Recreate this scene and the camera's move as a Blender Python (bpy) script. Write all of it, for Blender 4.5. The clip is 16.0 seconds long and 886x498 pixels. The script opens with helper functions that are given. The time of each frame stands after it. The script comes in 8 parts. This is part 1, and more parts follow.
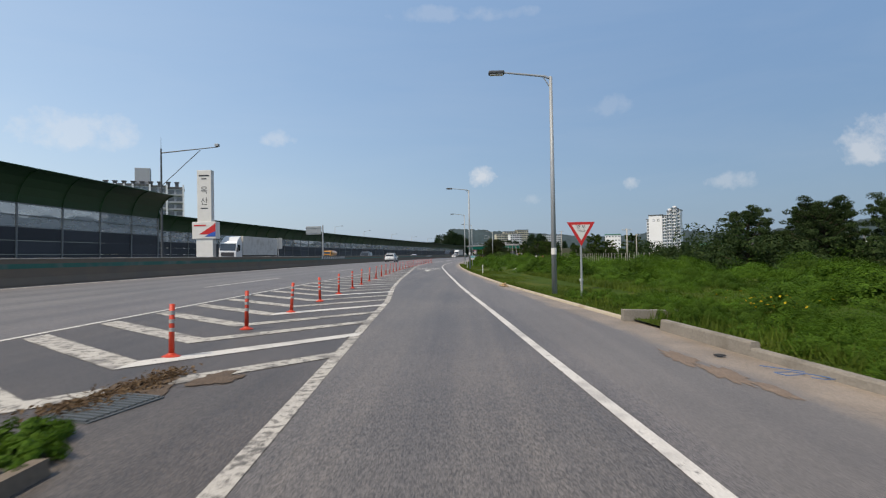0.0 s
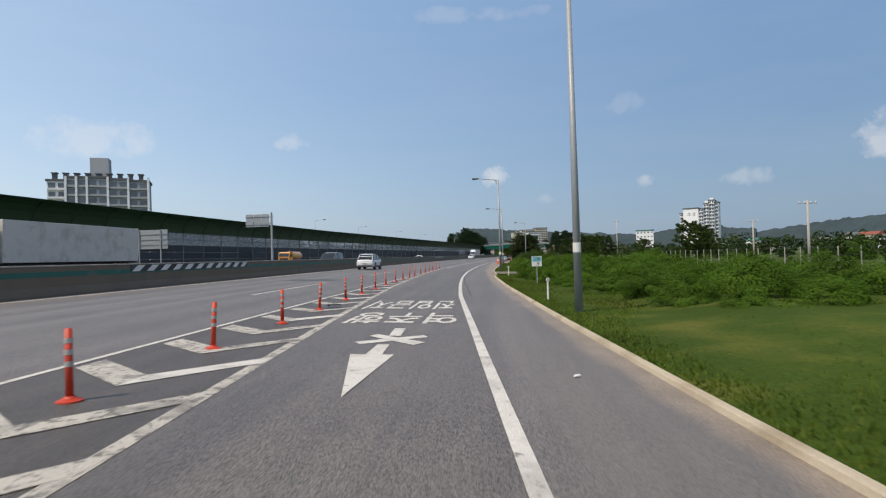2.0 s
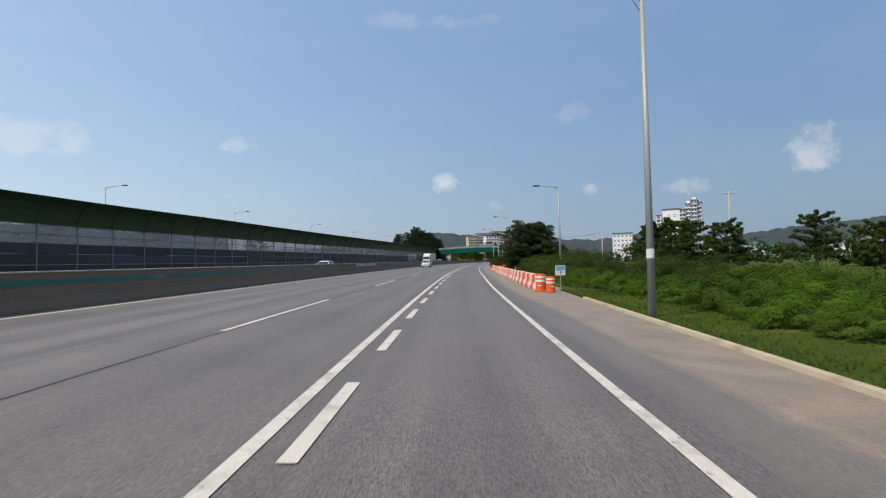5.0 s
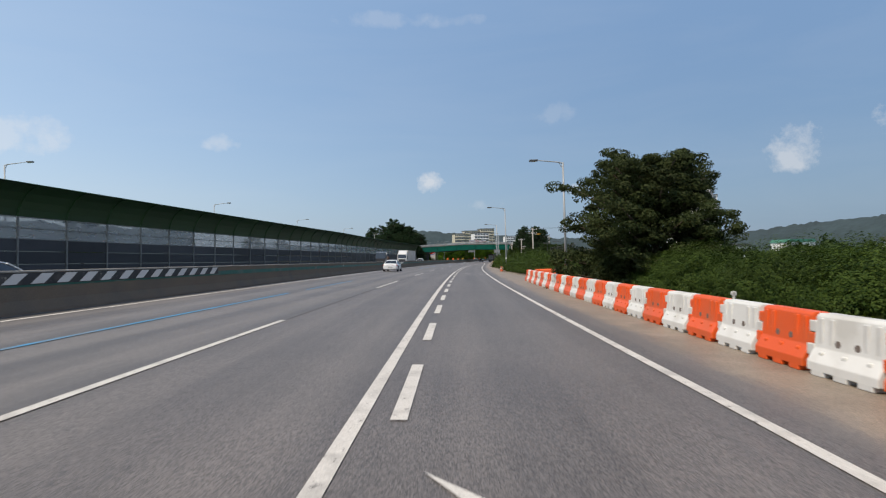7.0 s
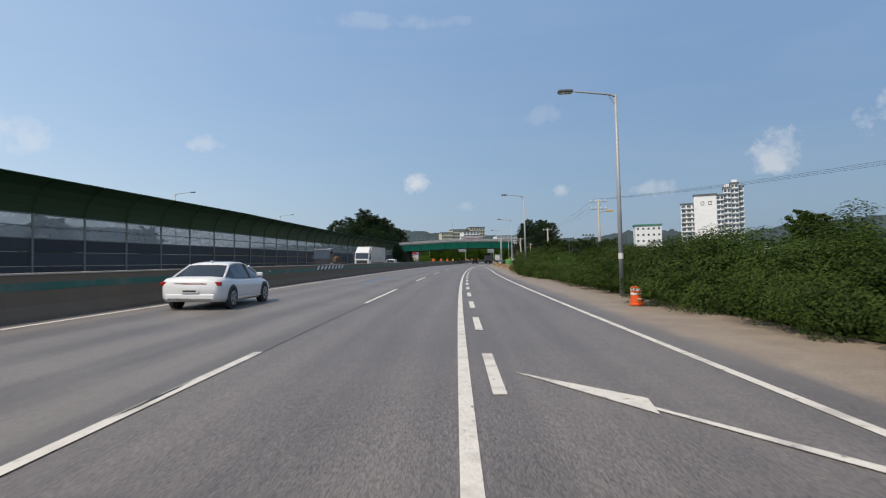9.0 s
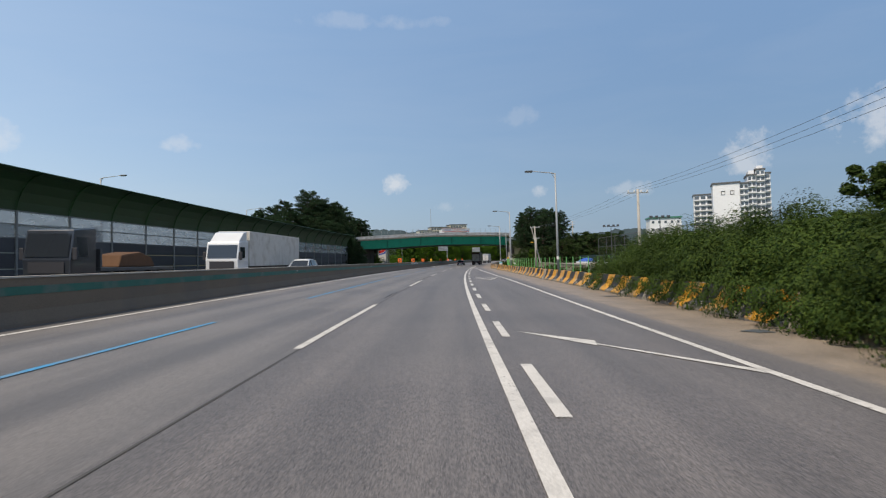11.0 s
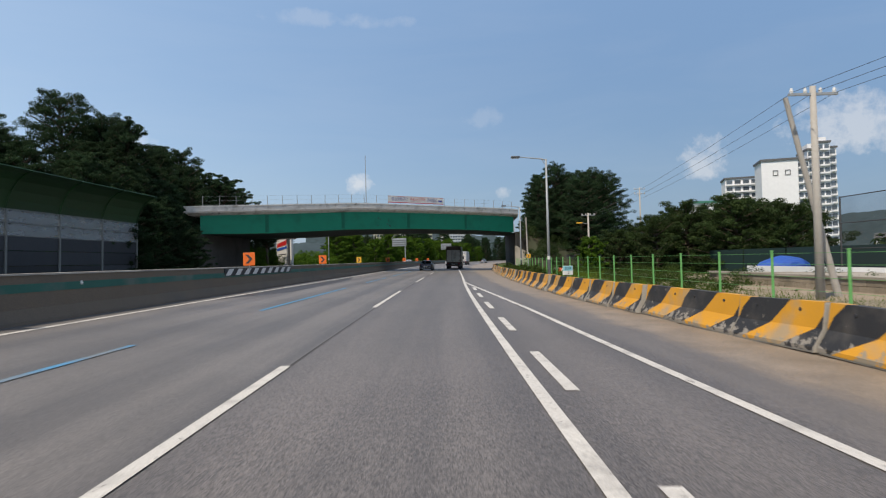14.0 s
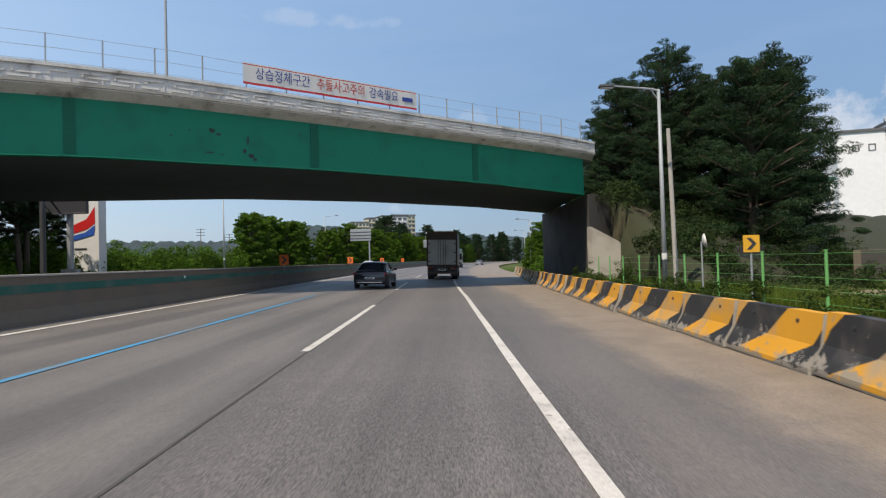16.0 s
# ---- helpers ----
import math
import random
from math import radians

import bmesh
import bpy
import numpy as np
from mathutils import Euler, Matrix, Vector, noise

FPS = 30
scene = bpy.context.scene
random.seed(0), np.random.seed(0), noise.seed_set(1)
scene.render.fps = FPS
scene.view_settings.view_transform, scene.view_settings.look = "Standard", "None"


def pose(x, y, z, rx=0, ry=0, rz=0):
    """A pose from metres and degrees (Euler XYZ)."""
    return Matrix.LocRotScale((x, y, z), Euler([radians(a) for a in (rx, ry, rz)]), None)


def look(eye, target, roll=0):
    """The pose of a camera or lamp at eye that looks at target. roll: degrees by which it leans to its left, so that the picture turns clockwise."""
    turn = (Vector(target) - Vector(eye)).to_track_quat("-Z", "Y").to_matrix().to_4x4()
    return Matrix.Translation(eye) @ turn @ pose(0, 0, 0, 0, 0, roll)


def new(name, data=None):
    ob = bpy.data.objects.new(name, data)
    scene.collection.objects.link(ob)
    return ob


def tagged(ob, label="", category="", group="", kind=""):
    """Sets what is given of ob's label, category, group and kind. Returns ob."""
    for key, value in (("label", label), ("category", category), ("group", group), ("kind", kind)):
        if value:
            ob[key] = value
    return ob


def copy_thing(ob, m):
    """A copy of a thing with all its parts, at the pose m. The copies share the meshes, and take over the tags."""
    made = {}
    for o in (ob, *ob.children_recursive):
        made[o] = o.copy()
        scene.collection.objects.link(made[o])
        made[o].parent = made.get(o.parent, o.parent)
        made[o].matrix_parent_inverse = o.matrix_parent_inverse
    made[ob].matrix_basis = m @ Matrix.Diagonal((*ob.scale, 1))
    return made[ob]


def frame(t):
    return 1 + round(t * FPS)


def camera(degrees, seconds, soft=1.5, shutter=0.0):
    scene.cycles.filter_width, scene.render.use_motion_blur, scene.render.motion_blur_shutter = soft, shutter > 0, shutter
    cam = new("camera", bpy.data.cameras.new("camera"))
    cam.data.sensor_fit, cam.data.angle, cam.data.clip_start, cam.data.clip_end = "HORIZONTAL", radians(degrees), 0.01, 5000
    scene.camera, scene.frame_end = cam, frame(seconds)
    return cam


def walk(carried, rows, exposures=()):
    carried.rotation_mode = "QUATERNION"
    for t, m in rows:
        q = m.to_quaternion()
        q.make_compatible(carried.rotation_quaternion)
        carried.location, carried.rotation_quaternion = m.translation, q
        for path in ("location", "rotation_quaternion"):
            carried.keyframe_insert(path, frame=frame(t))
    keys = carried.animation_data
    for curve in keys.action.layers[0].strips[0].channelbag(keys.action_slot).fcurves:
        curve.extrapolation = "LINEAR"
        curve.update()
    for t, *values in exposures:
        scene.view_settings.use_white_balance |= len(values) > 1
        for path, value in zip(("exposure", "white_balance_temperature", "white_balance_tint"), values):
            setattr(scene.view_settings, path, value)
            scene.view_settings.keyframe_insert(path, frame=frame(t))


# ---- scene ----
cam = camera(74.0, 16.0, 1.2, 0.06)
# seconds, x, y, z, pitch, roll, yaw
PATH = [
    (0, 18.787, 17.311, 1.272, 0.64, -0.98, 0.13),
    (0.5, 18.765, 28.803, 1.279, 0.77, -0.76, 0.65),
    (1, 18.731, 40.436, 1.289, 0.87, -1.09, 0.76),
    (1.5, 18.644, 52.167, 1.303, 0.85, -1.52, 1.00),
    (2, 18.467, 63.970, 1.321, 0.76, -1.82, 1.45),
    (2.5, 18.215, 75.910, 1.344, 0.79, -2.06, 1.86),
    (3, 18.002, 87.960, 1.368, 0.91, -1.97, 1.88),
    (3.5, 17.998, 100.189, 1.391, 0.90, -1.86, 0.83),
    (3.7, 18.046, 105.113, 1.400, 1.26, -1.54, 0.31),
    (4.1, 18.107, 114.980, 1.416, 1.22, -1.57, -0.82),
    (4.5, 18.370, 124.903, 1.429, 1.20, -1.58, -2.04),
    (5, 18.993, 137.464, 1.438, 1.18, -1.57, -3.44),
    (5.4, 19.701, 147.674, 1.441, 1.15, -1.55, -4.30),
    (5.8, 20.543, 158.028, 1.443, 1.07, -1.47, -4.83),
    (6, 20.990, 163.247, 1.443, 1.02, -1.27, -4.99),
    (6.5, 22.033, 176.527, 1.446, 1.14, -1.25, -5.02),
    (7, 23.044, 189.910, 1.451, 1.09, -1.51, -4.89),
    (7.5, 24.237, 203.552, 1.458, 1.08, -1.58, -4.96),
    (8, 25.432, 217.093, 1.467, 1.12, -1.52, -5.19),
    (8.2, 25.978, 222.482, 1.469, 1.10, -1.34, -5.39),
    (8.7, 27.372, 235.965, 1.476, 1.17, -1.53, -5.90),
    (9.2, 28.875, 249.439, 1.483, 1.18, -1.58, -6.40),
    (9.8, 30.833, 265.556, 1.489, 1.18, -1.63, -6.99),
    (10.3, 32.585, 278.912, 1.494, 1.17, -1.75, -7.48),
    (10.5, 33.312, 284.236, 1.496, 1.22, -1.72, -7.69),
    (11, 35.190, 297.522, 1.499, 1.18, -1.84, -8.23),
    (11.5, 37.209, 310.892, 1.502, 1.12, -1.94, -8.74),
    (12, 39.300, 324.231, 1.505, 1.08, -1.86, -9.44),
    (12.5, 41.511, 337.225, 1.507, 1.11, -1.87, -10.03),
    (13, 43.819, 350.173, 1.508, 1.08, -1.69, -10.63),
    (13.5, 46.226, 363.255, 1.511, 1.15, -1.57, -11.28),
    (14, 48.738, 376.503, 1.510, 1.13, -1.53, -11.75),
    (14.5, 51.252, 389.287, 1.510, 1.23, -1.71, -12.15),
    (15, 53.889, 401.582, 1.511, 1.15, -1.94, -12.41),
    (15.5, 56.778, 414.452, 1.511, 1.16, -1.75, -12.74),
    (16, 59.959, 427.327, 1.513, 1.20, -1.60, -13.17),

]


def eye_pose(x, y, z, pitch, roll, yaw):
    a, b = radians(yaw), radians(pitch)
    ahead = Vector((-math.sin(a) * math.cos(b), math.cos(a) * math.cos(b), math.sin(b)))
    return look((x, y, z), Vector((x, y, z)) + ahead, roll)


walk(cam, [(t, eye_pose(*row)) for t, *row in PATH], exposures=((0.0, 0.0, 7080, 11), (13.0, 0.0, 7080, 11), (16.0, 0.2, 7080, 11)))

# ---------------------------------------------------------------- world, sun
SUN_TO = Vector((-0.52, -0.42, 0.98)).normalized()
elev = math.asin(SUN_TO.z)
world = bpy.data.worlds.new("sky")
scene.world = world
world.use_nodes = True
wn, wl = world.node_tree.nodes, world.node_tree.links
wn.clear()


def wnode(kind, **values):
    n = wn.new(kind)
    for key, v in values.items():
        n.inputs[key].default_value = v
    return n


w_out, w_bg = wn.new("ShaderNodeOutputWorld"), wn.new("ShaderNodeBackground")
w_sky = wn.new("ShaderNodeTexSky")
w_sky.sky_type, w_sky.sun_disc = "NISHITA", False
w_sky.sun_elevation = elev
w_sky.sun_rotation = -math.atan2(SUN_TO.x, SUN_TO.y)
w_sky.air_density, w_sky.dust_density, w_sky.ozone_density = 1.0, 0.6, 2.0
w_bg.inputs["Strength"].default_value = 0.12
w_geo = wn.new("ShaderNodeTexCoord")


def wmath(op, a, b=None, clamp=False):
    n = wn.new("ShaderNodeMath")
    n.operation, n.use_clamp = op, clamp
    for i, v in enumerate((a, b)):
        if v is None:
            continue
        if isinstance(v, (int, float)):
            n.inputs[i].default_value = v
        else:
            wl.new(v, n.inputs[i])
    return n.outputs[0]


# thin high streaks and small fair-weather clouds, each at its own bearing (degrees right of +y) and height
w_noise = wnode("ShaderNodeTexNoise", Scale=22.0, Detail=7.0, Roughness=0.62)
wl.new(w_geo.outputs["Generated"], w_noise.inputs["Vector"])
puff = None
for bearing, height, wide, tall, thick in [(3.75, 7.75, 1.6, 1.15, 0.9), (17.7, 6.45, 1.0, 0.85, 0.6), (26.0, 6.1, 2.4, 0.9, 0.4), (-32.3, 10.9, 5.2, 1.9, 0.5), (35.9, 8.6, 2.3, 2.3, 0.75), (47.0, 10.0, 4.6, 3.0, 0.75),
                                    (9.0, 5.4, 2.2, 0.8, 0.35), (-15.6, 11.1, 1.8, 0.85, 0.45), (16.5, 13.4, 3.0, 1.2, 0.2), (56.0, 12.0, 6.0, 4.0, 0.7), (1.0, 22.5, 9.0, 0.8, 0.22), (16.0, 25.5, 11.0, 0.9, 0.25), (31.0, 24.0, 6.0, 0.7, 0.18)]:
    b, h = radians(bearing), radians(height)
    aim = Vector((math.sin(b) * math.cos(h), math.cos(b) * math.cos(h), math.sin(h)))
    across = Vector((math.cos(b), -math.sin(b), 0))
    above = across.cross(aim)
    total = None
    for way, size in ((across, wide), (above, tall)):
        dot = wn.new("ShaderNodeVectorMath")
        dot.operation = "DOT_PRODUCT"
        wl.new(w_geo.outputs["Generated"], dot.inputs[0])
        dot.inputs[1].default_value = way
        part_sq = wmath("POWER", wmath("DIVIDE", wmath("SUBTRACT", dot.outputs["Value"], 0.0 if way is across else 0.0), math.sin(radians(size))), 2.0)
        total = part_sq if total is None else wmath("ADD", total, part_sq)
    front = wn.new("ShaderNodeVectorMath")
    front.operation = "DOT_PRODUCT"
    wl.new(w_geo.outputs["Generated"], front.inputs[0])
    front.inputs[1].default_value = aim
    ahead_ok = wmath("GREATER_THAN", front.outputs["Value"], 0.5)
    # ragged: the noise eats into the rim
    fill = wmath("SUBTRACT", wmath("ADD", 0.62, wmath("MULTIPLY", wmath("SUBTRACT", w_noise.outputs["Fac"], 0.5), 3.4)), wmath("MULTIPLY", total, 0.75))
    fill = wmath("MULTIPLY", wmath("MULTIPLY", wmath("MULTIPLY", fill, 1.5, True), thick), ahead_ok)
    puff = fill if puff is None else wmath("MAXIMUM", puff, fill)
w_map = wn.new("ShaderNodeMapping")
w_map.inputs["Scale"].default_value = (1.2, 3.0, 9.0)
w_map.inputs["Rotation"].default_value = (0.15, 0.3, 0.4)
wl.new(w_geo.outputs["Generated"], w_map.inputs["Vector"])
w_veil = wnode("ShaderNodeTexNoise", Scale=1.7, Detail=6.0, Roughness=0.6, Distortion=0.4)
wl.new(w_map.outputs["Vector"], w_veil.inputs["Vector"])
veil = wmath("MULTIPLY", wmath("SUBTRACT", w_veil.outputs["Fac"], 0.45), 1.1, True)
cover = wmath("MAXIMUM", puff, wmath("MULTIPLY", veil, 0.2))
w_sep = wn.new("ShaderNodeSeparateXYZ")
wl.new(w_geo.outputs["Generated"], w_sep.inputs[0])
low_air = wmath("POWER", wmath("SUBTRACT", 1.0, wmath("MULTIPLY", wmath("MAXIMUM", w_sep.outputs["Z"], 0.0), 2.6), True), 3.0)
w_haze = wn.new("ShaderNodeMix")
w_haze.data_type = "RGBA"
wl.new(wmath("MULTIPLY", low_air, 0.7), w_haze.inputs["Factor"])
wl.new(w_sky.outputs["Color"], w_haze.inputs["A"])
w_haze.inputs["B"].default_value = (3.55, 4.4, 5.8, 1)
# summer haze: a pale layer all over, brighter on the sun's side
w_even = wn.new("ShaderNodeMix")
w_even.data_type = "RGBA"
w_even.inputs["Factor"].default_value = 0.42
wl.new(w_haze.outputs["Result"], w_even.inputs["A"])
w_even.inputs["B"].default_value = (2.3, 3.85, 6.1, 1)
w_dot = wn.new("ShaderNodeVectorMath")
w_dot.operation = "DOT_PRODUCT"
wl.new(w_geo.outputs["Generated"], w_dot.inputs[0])
w_dot.inputs[1].default_value = Vector((SUN_TO.x, SUN_TO.y, 0)).normalized()
w_side = wmath("MAXIMUM", wmath("ADD", wmath("MULTIPLY", w_dot.outputs["Value"], 0.58), 1.34), 0.7)
# the haze thins towards the zenith, which is a deeper blue
w_high = wmath("MULTIPLY", wmath("SUBTRACT", w_sep.outputs["Z"], 0.42), 1.9, True)
w_gain = wmath("MULTIPLY", w_side, wmath("SUBTRACT", wmath("ADD", 0.86, wmath("MULTIPLY", wmath("MINIMUM", wmath("MAXIMUM", w_sep.outputs["Z"], 0.0), 0.42), 0.8)), wmath("MULTIPLY", w_high, 0.55)))
# paler and yellower towards the sun, a purer blue away from it
w_tint = wn.new("ShaderNodeMix")
w_tint.data_type = "RGBA"
w_tint.inputs["A"].default_value, w_tint.inputs["B"].default_value = (1.1, 1.0, 0.93, 1), (0.9, 1.0, 1.1, 1)
wl.new(wmath("MULTIPLY", w_dot.outputs["Value"], -1.0, True), w_tint.inputs["Factor"])
w_hue = wn.new("ShaderNodeVectorMath")
w_hue.operation = "MULTIPLY"
wl.new(w_even.outputs["Result"], w_hue.inputs[0])
wl.new(w_tint.outputs["Result"], w_hue.inputs[1])
w_lit = wn.new("ShaderNodeVectorMath")
w_lit.operation = "SCALE"
wl.new(w_hue.outputs[0], w_lit.inputs[0])
wl.new(w_gain, w_lit.inputs["Scale"])
w_mix = wn.new("ShaderNodeMix")
w_mix.data_type = "RGBA"
wl.new(wmath("MULTIPLY", cover, 0.62, True), w_mix.inputs["Factor"])
wl.new(w_lit.outputs[0], w_mix.inputs["A"])
w_mix.inputs["B"].default_value = (6.6, 6.9, 7.4, 1)
wl.new(w_mix.outputs["Result"], w_bg.inputs["Color"])
wl.new(w_bg.outputs["Background"], w_out.inputs["Surface"])

sun = new("sun", bpy.data.lights.new("sun", "SUN"))
sun.data.energy, sun.data.angle, sun.data.color = 4.7, radians(0.6), (1.0, 0.93, 0.82)
sun.matrix_world = look(SUN_TO * 100, (0, 0, 0))

# ---------------------------------------------------------------- the road's axis: the right edge line of the main carriageway
FALL = 0.028  # the carriageway falls to the right
ay = np.arange(-400.0, 1400.0, 1.0)
BEND = (0.052184, -0.370702, 3.210238, 0.661936, 11.131235)
slope = np.polyval(np.polyder(BEND), np.clip(ay, 0, 700) / 100) / 100
ax = np.concatenate([[0], np.cumsum((slope[1:] + slope[:-1]) / 2)])
ax += BEND[-1] - ax[400]
aS = np.concatenate([[0], np.cumsum(np.hypot(np.diff(ay), np.diff(ax)))])
aS -= aS[400]


def axis(s):
    return float(np.interp(s, aS, ax)), float(np.interp(s, aS, ay)), math.atan(float(np.interp(s, aS, slope)))


def at(s, lat, z=0.0):
    """World place of a point s along the axis, lat to its right and z above the road's plane."""
    x, y, h = axis(s)
    if abs(lat) > 45:
        drop = FALL * math.copysign(45, lat)
    else:
        drop = FALL * lat
    lat = lat + FALL * z
    return Vector((x + lat * math.cos(h), y - lat * math.sin(h), z - drop))


def upright(s, lat, z=0.0, turn=0.0):
    return Matrix.Translation(at(s, lat, z)) @ Matrix.Rotation(-axis(s)[2] + radians(turn), 4, "Z")


def onroad(s, lat, z=0.0, turn=0.0):
    return upright(s, lat, z, turn) @ Matrix.Rotation(math.atan(FALL) * (1 if abs(turn) < 90 else -1), 4, "Y")


# ---------------------------------------------------------------- materials
def mat(name, color, rough=0.7, metal=0.0, vary=0.12, scale=6.0, grain=60.0, grain_amount=0.08, bump=0.15, tint=None, tint_scale=0.6, tint_amount=0.0,
        random_amount=0.0, spec=0.4, coat=0.0):
    """Paint or stone with slow stains, fine grain and relief."""
    m = bpy.data.materials.new(name)
    m.use_nodes = True
    nt = m.node_tree
    n, l = nt.nodes, nt.links
    p = n["Principled BSDF"]
    p.inputs["Roughness"].default_value, p.inputs["Metallic"].default_value = rough, metal
    p.inputs["Specular IOR Level"].default_value = spec
    p.inputs["Coat Weight"].default_value = coat
    co = n.new("ShaderNodeNewGeometry").outputs["Position"]

    def noise_at(s, detail):
        t = n.new("ShaderNodeTexNoise")
        t.inputs["Scale"].default_value, t.inputs["Detail"].default_value = s, detail
        l.new(co, t.inputs["Vector"])
        return t.outputs["Fac"]

    def arith(op, a, b):
        q = n.new("ShaderNodeMath")
        q.operation = op
        for i, v in enumerate((a, b)):
            if isinstance(v, (int, float)):
                q.inputs[i].default_value = v
            else:
                l.new(v, q.inputs[i])
        return q.outputs[0]

    big, fine = noise_at(scale, 5.0), noise_at(grain, 3.0)
    f = arith("ADD", arith("MULTIPLY", arith("SUBTRACT", big, 0.5), 2 * vary), arith("MULTIPLY", arith("SUBTRACT", fine, 0.5), 2 * grain_amount * 2))
    if random_amount:
        r = n.new("ShaderNodeObjectInfo").outputs["Random"]
        f = arith("ADD", f, arith("MULTIPLY", arith("SUBTRACT", r, 0.5), 2 * random_amount))
    f = arith("ADD", f, 1.0)
    rgb = n.new("ShaderNodeRGB")
    rgb.outputs[0].default_value = (*color, 1)
    base = rgb.outputs[0]
    if tint:
        mx = n.new("ShaderNodeMix")
        mx.data_type = "RGBA"
        mx.inputs["B"].default_value = (*tint, 1)
        l.new(base, mx.inputs["A"])
        ramp = n.new("ShaderNodeMapRange")
        ramp.inputs["From Min"].default_value, ramp.inputs["From Max"].default_value = 0.5, 0.68
        ramp.inputs["To Max"].default_value = tint_amount
        l.new(noise_at(tint_scale, 6.0), ramp.inputs["Value"])
        l.new(ramp.outputs[0], mx.inputs["Factor"])
        base = mx.outputs["Result"]
    vm = n.new("ShaderNodeVectorMath")
    vm.operation = "SCALE"
    l.new(base, vm.inputs[0])
    l.new(f, vm.inputs["Scale"])
    l.new(vm.outputs[0], p.inputs["Base Color"])
    if bump:
        b = n.new("ShaderNodeBump")
        b.inputs["Strength"].default_value, b.inputs["Distance"].default_value = bump, 0.02
        l.new(fine, b.inputs["Height"])
        l.new(b.outputs[0], p.inputs["Normal"])
    return m


def leaf_mat(name, color, other, random_amount=0.12):
    """Leaves: two greens mixed leaf by leaf, with light passing through."""
    m = bpy.data.materials.new(name)
    m.use_nodes = True
    n, l = m.node_tree.nodes, m.node_tree.links
    p = n["Principled BSDF"]
    p.inputs["Roughness"].default_value = 0.6
    p.inputs["Specular IOR Level"].default_value = 0.12
    g = n.new("ShaderNodeNewGeometry")
    mx = n.new("ShaderNodeMix")
    mx.data_type = "RGBA"
    mx.inputs["A"].default_value, mx.inputs["B"].default_value = (*color, 1), (*other, 1)
    l.new(g.outputs["Random Per Island"], mx.inputs["Factor"])
    t = n.new("ShaderNodeTexNoise")
    t.inputs["Scale"].default_value = 0.35
    l.new(g.outputs["Position"], t.inputs["Vector"])
    vm = n.new("ShaderNodeVectorMath")
    vm.operation = "SCALE"
    mr = n.new("ShaderNodeMapRange")
    mr.inputs["From Min"].default_value, mr.inputs["From Max"].default_value = 0.3, 0.7
    mr.inputs["To Min"].default_value, mr.inputs["To Max"].default_value = 0.65, 1.3
    l.new(t.outputs["Fac"], mr.inputs["Value"])
    l.new(mr.outputs[0], vm.inputs["Scale"])
    l.new(mx.outputs["Result"], vm.inputs[0])
    l.new(vm.outputs[0], p.inputs["Base Color"])
    tr = n.new("ShaderNodeBsdfTranslucent")
    l.new(vm.outputs[0], tr.inputs["Color"])
    ms = n.new("ShaderNodeMixShader")
    ms.inputs[0].default_value = 0.3
    l.new(p.outputs[0], ms.inputs[1])
    l.new(tr.outputs[0], ms.inputs[2])
    l.new(ms.outputs[0], n["Material Output"].inputs["Surface"])
    return m


def glass_mat(name, color, rough=0.08, clear=0.5):
    """Thin clear sheet: part of the light passes straight through, the rest glints."""
    m = bpy.data.materials.new(name)
    m.use_nodes = True
    n, l = m.node_tree.nodes, m.node_tree.links
    p = n["Principled BSDF"]
    p.inputs["Base Color"].default_value, p.inputs["Roughness"].default_value = (*color, 1), rough
    tr = n.new("ShaderNodeBsdfTransparent")
    ms = n.new("ShaderNodeMixShader")
    t = n.new("ShaderNodeTexNoise")
    t.inputs["Scale"].default_value = 1.3
    t.inputs["Detail"].default_value = 6
    mr = n.new("ShaderNodeMapRange")
    mr.inputs["To Min"].default_value, mr.inputs["To Max"].default_value = clear + 0.2, clear - 0.2
    l.new(t.outputs["Fac"], mr.inputs["Value"])
    l.new(mr.outputs[0], ms.inputs[0])
    l.new(p.outputs[0], ms.inputs[1])
    l.new(tr.outputs[0], ms.inputs[2])
    l.new(ms.outputs[0], n["Material Output"].inputs["Surface"])
    return m


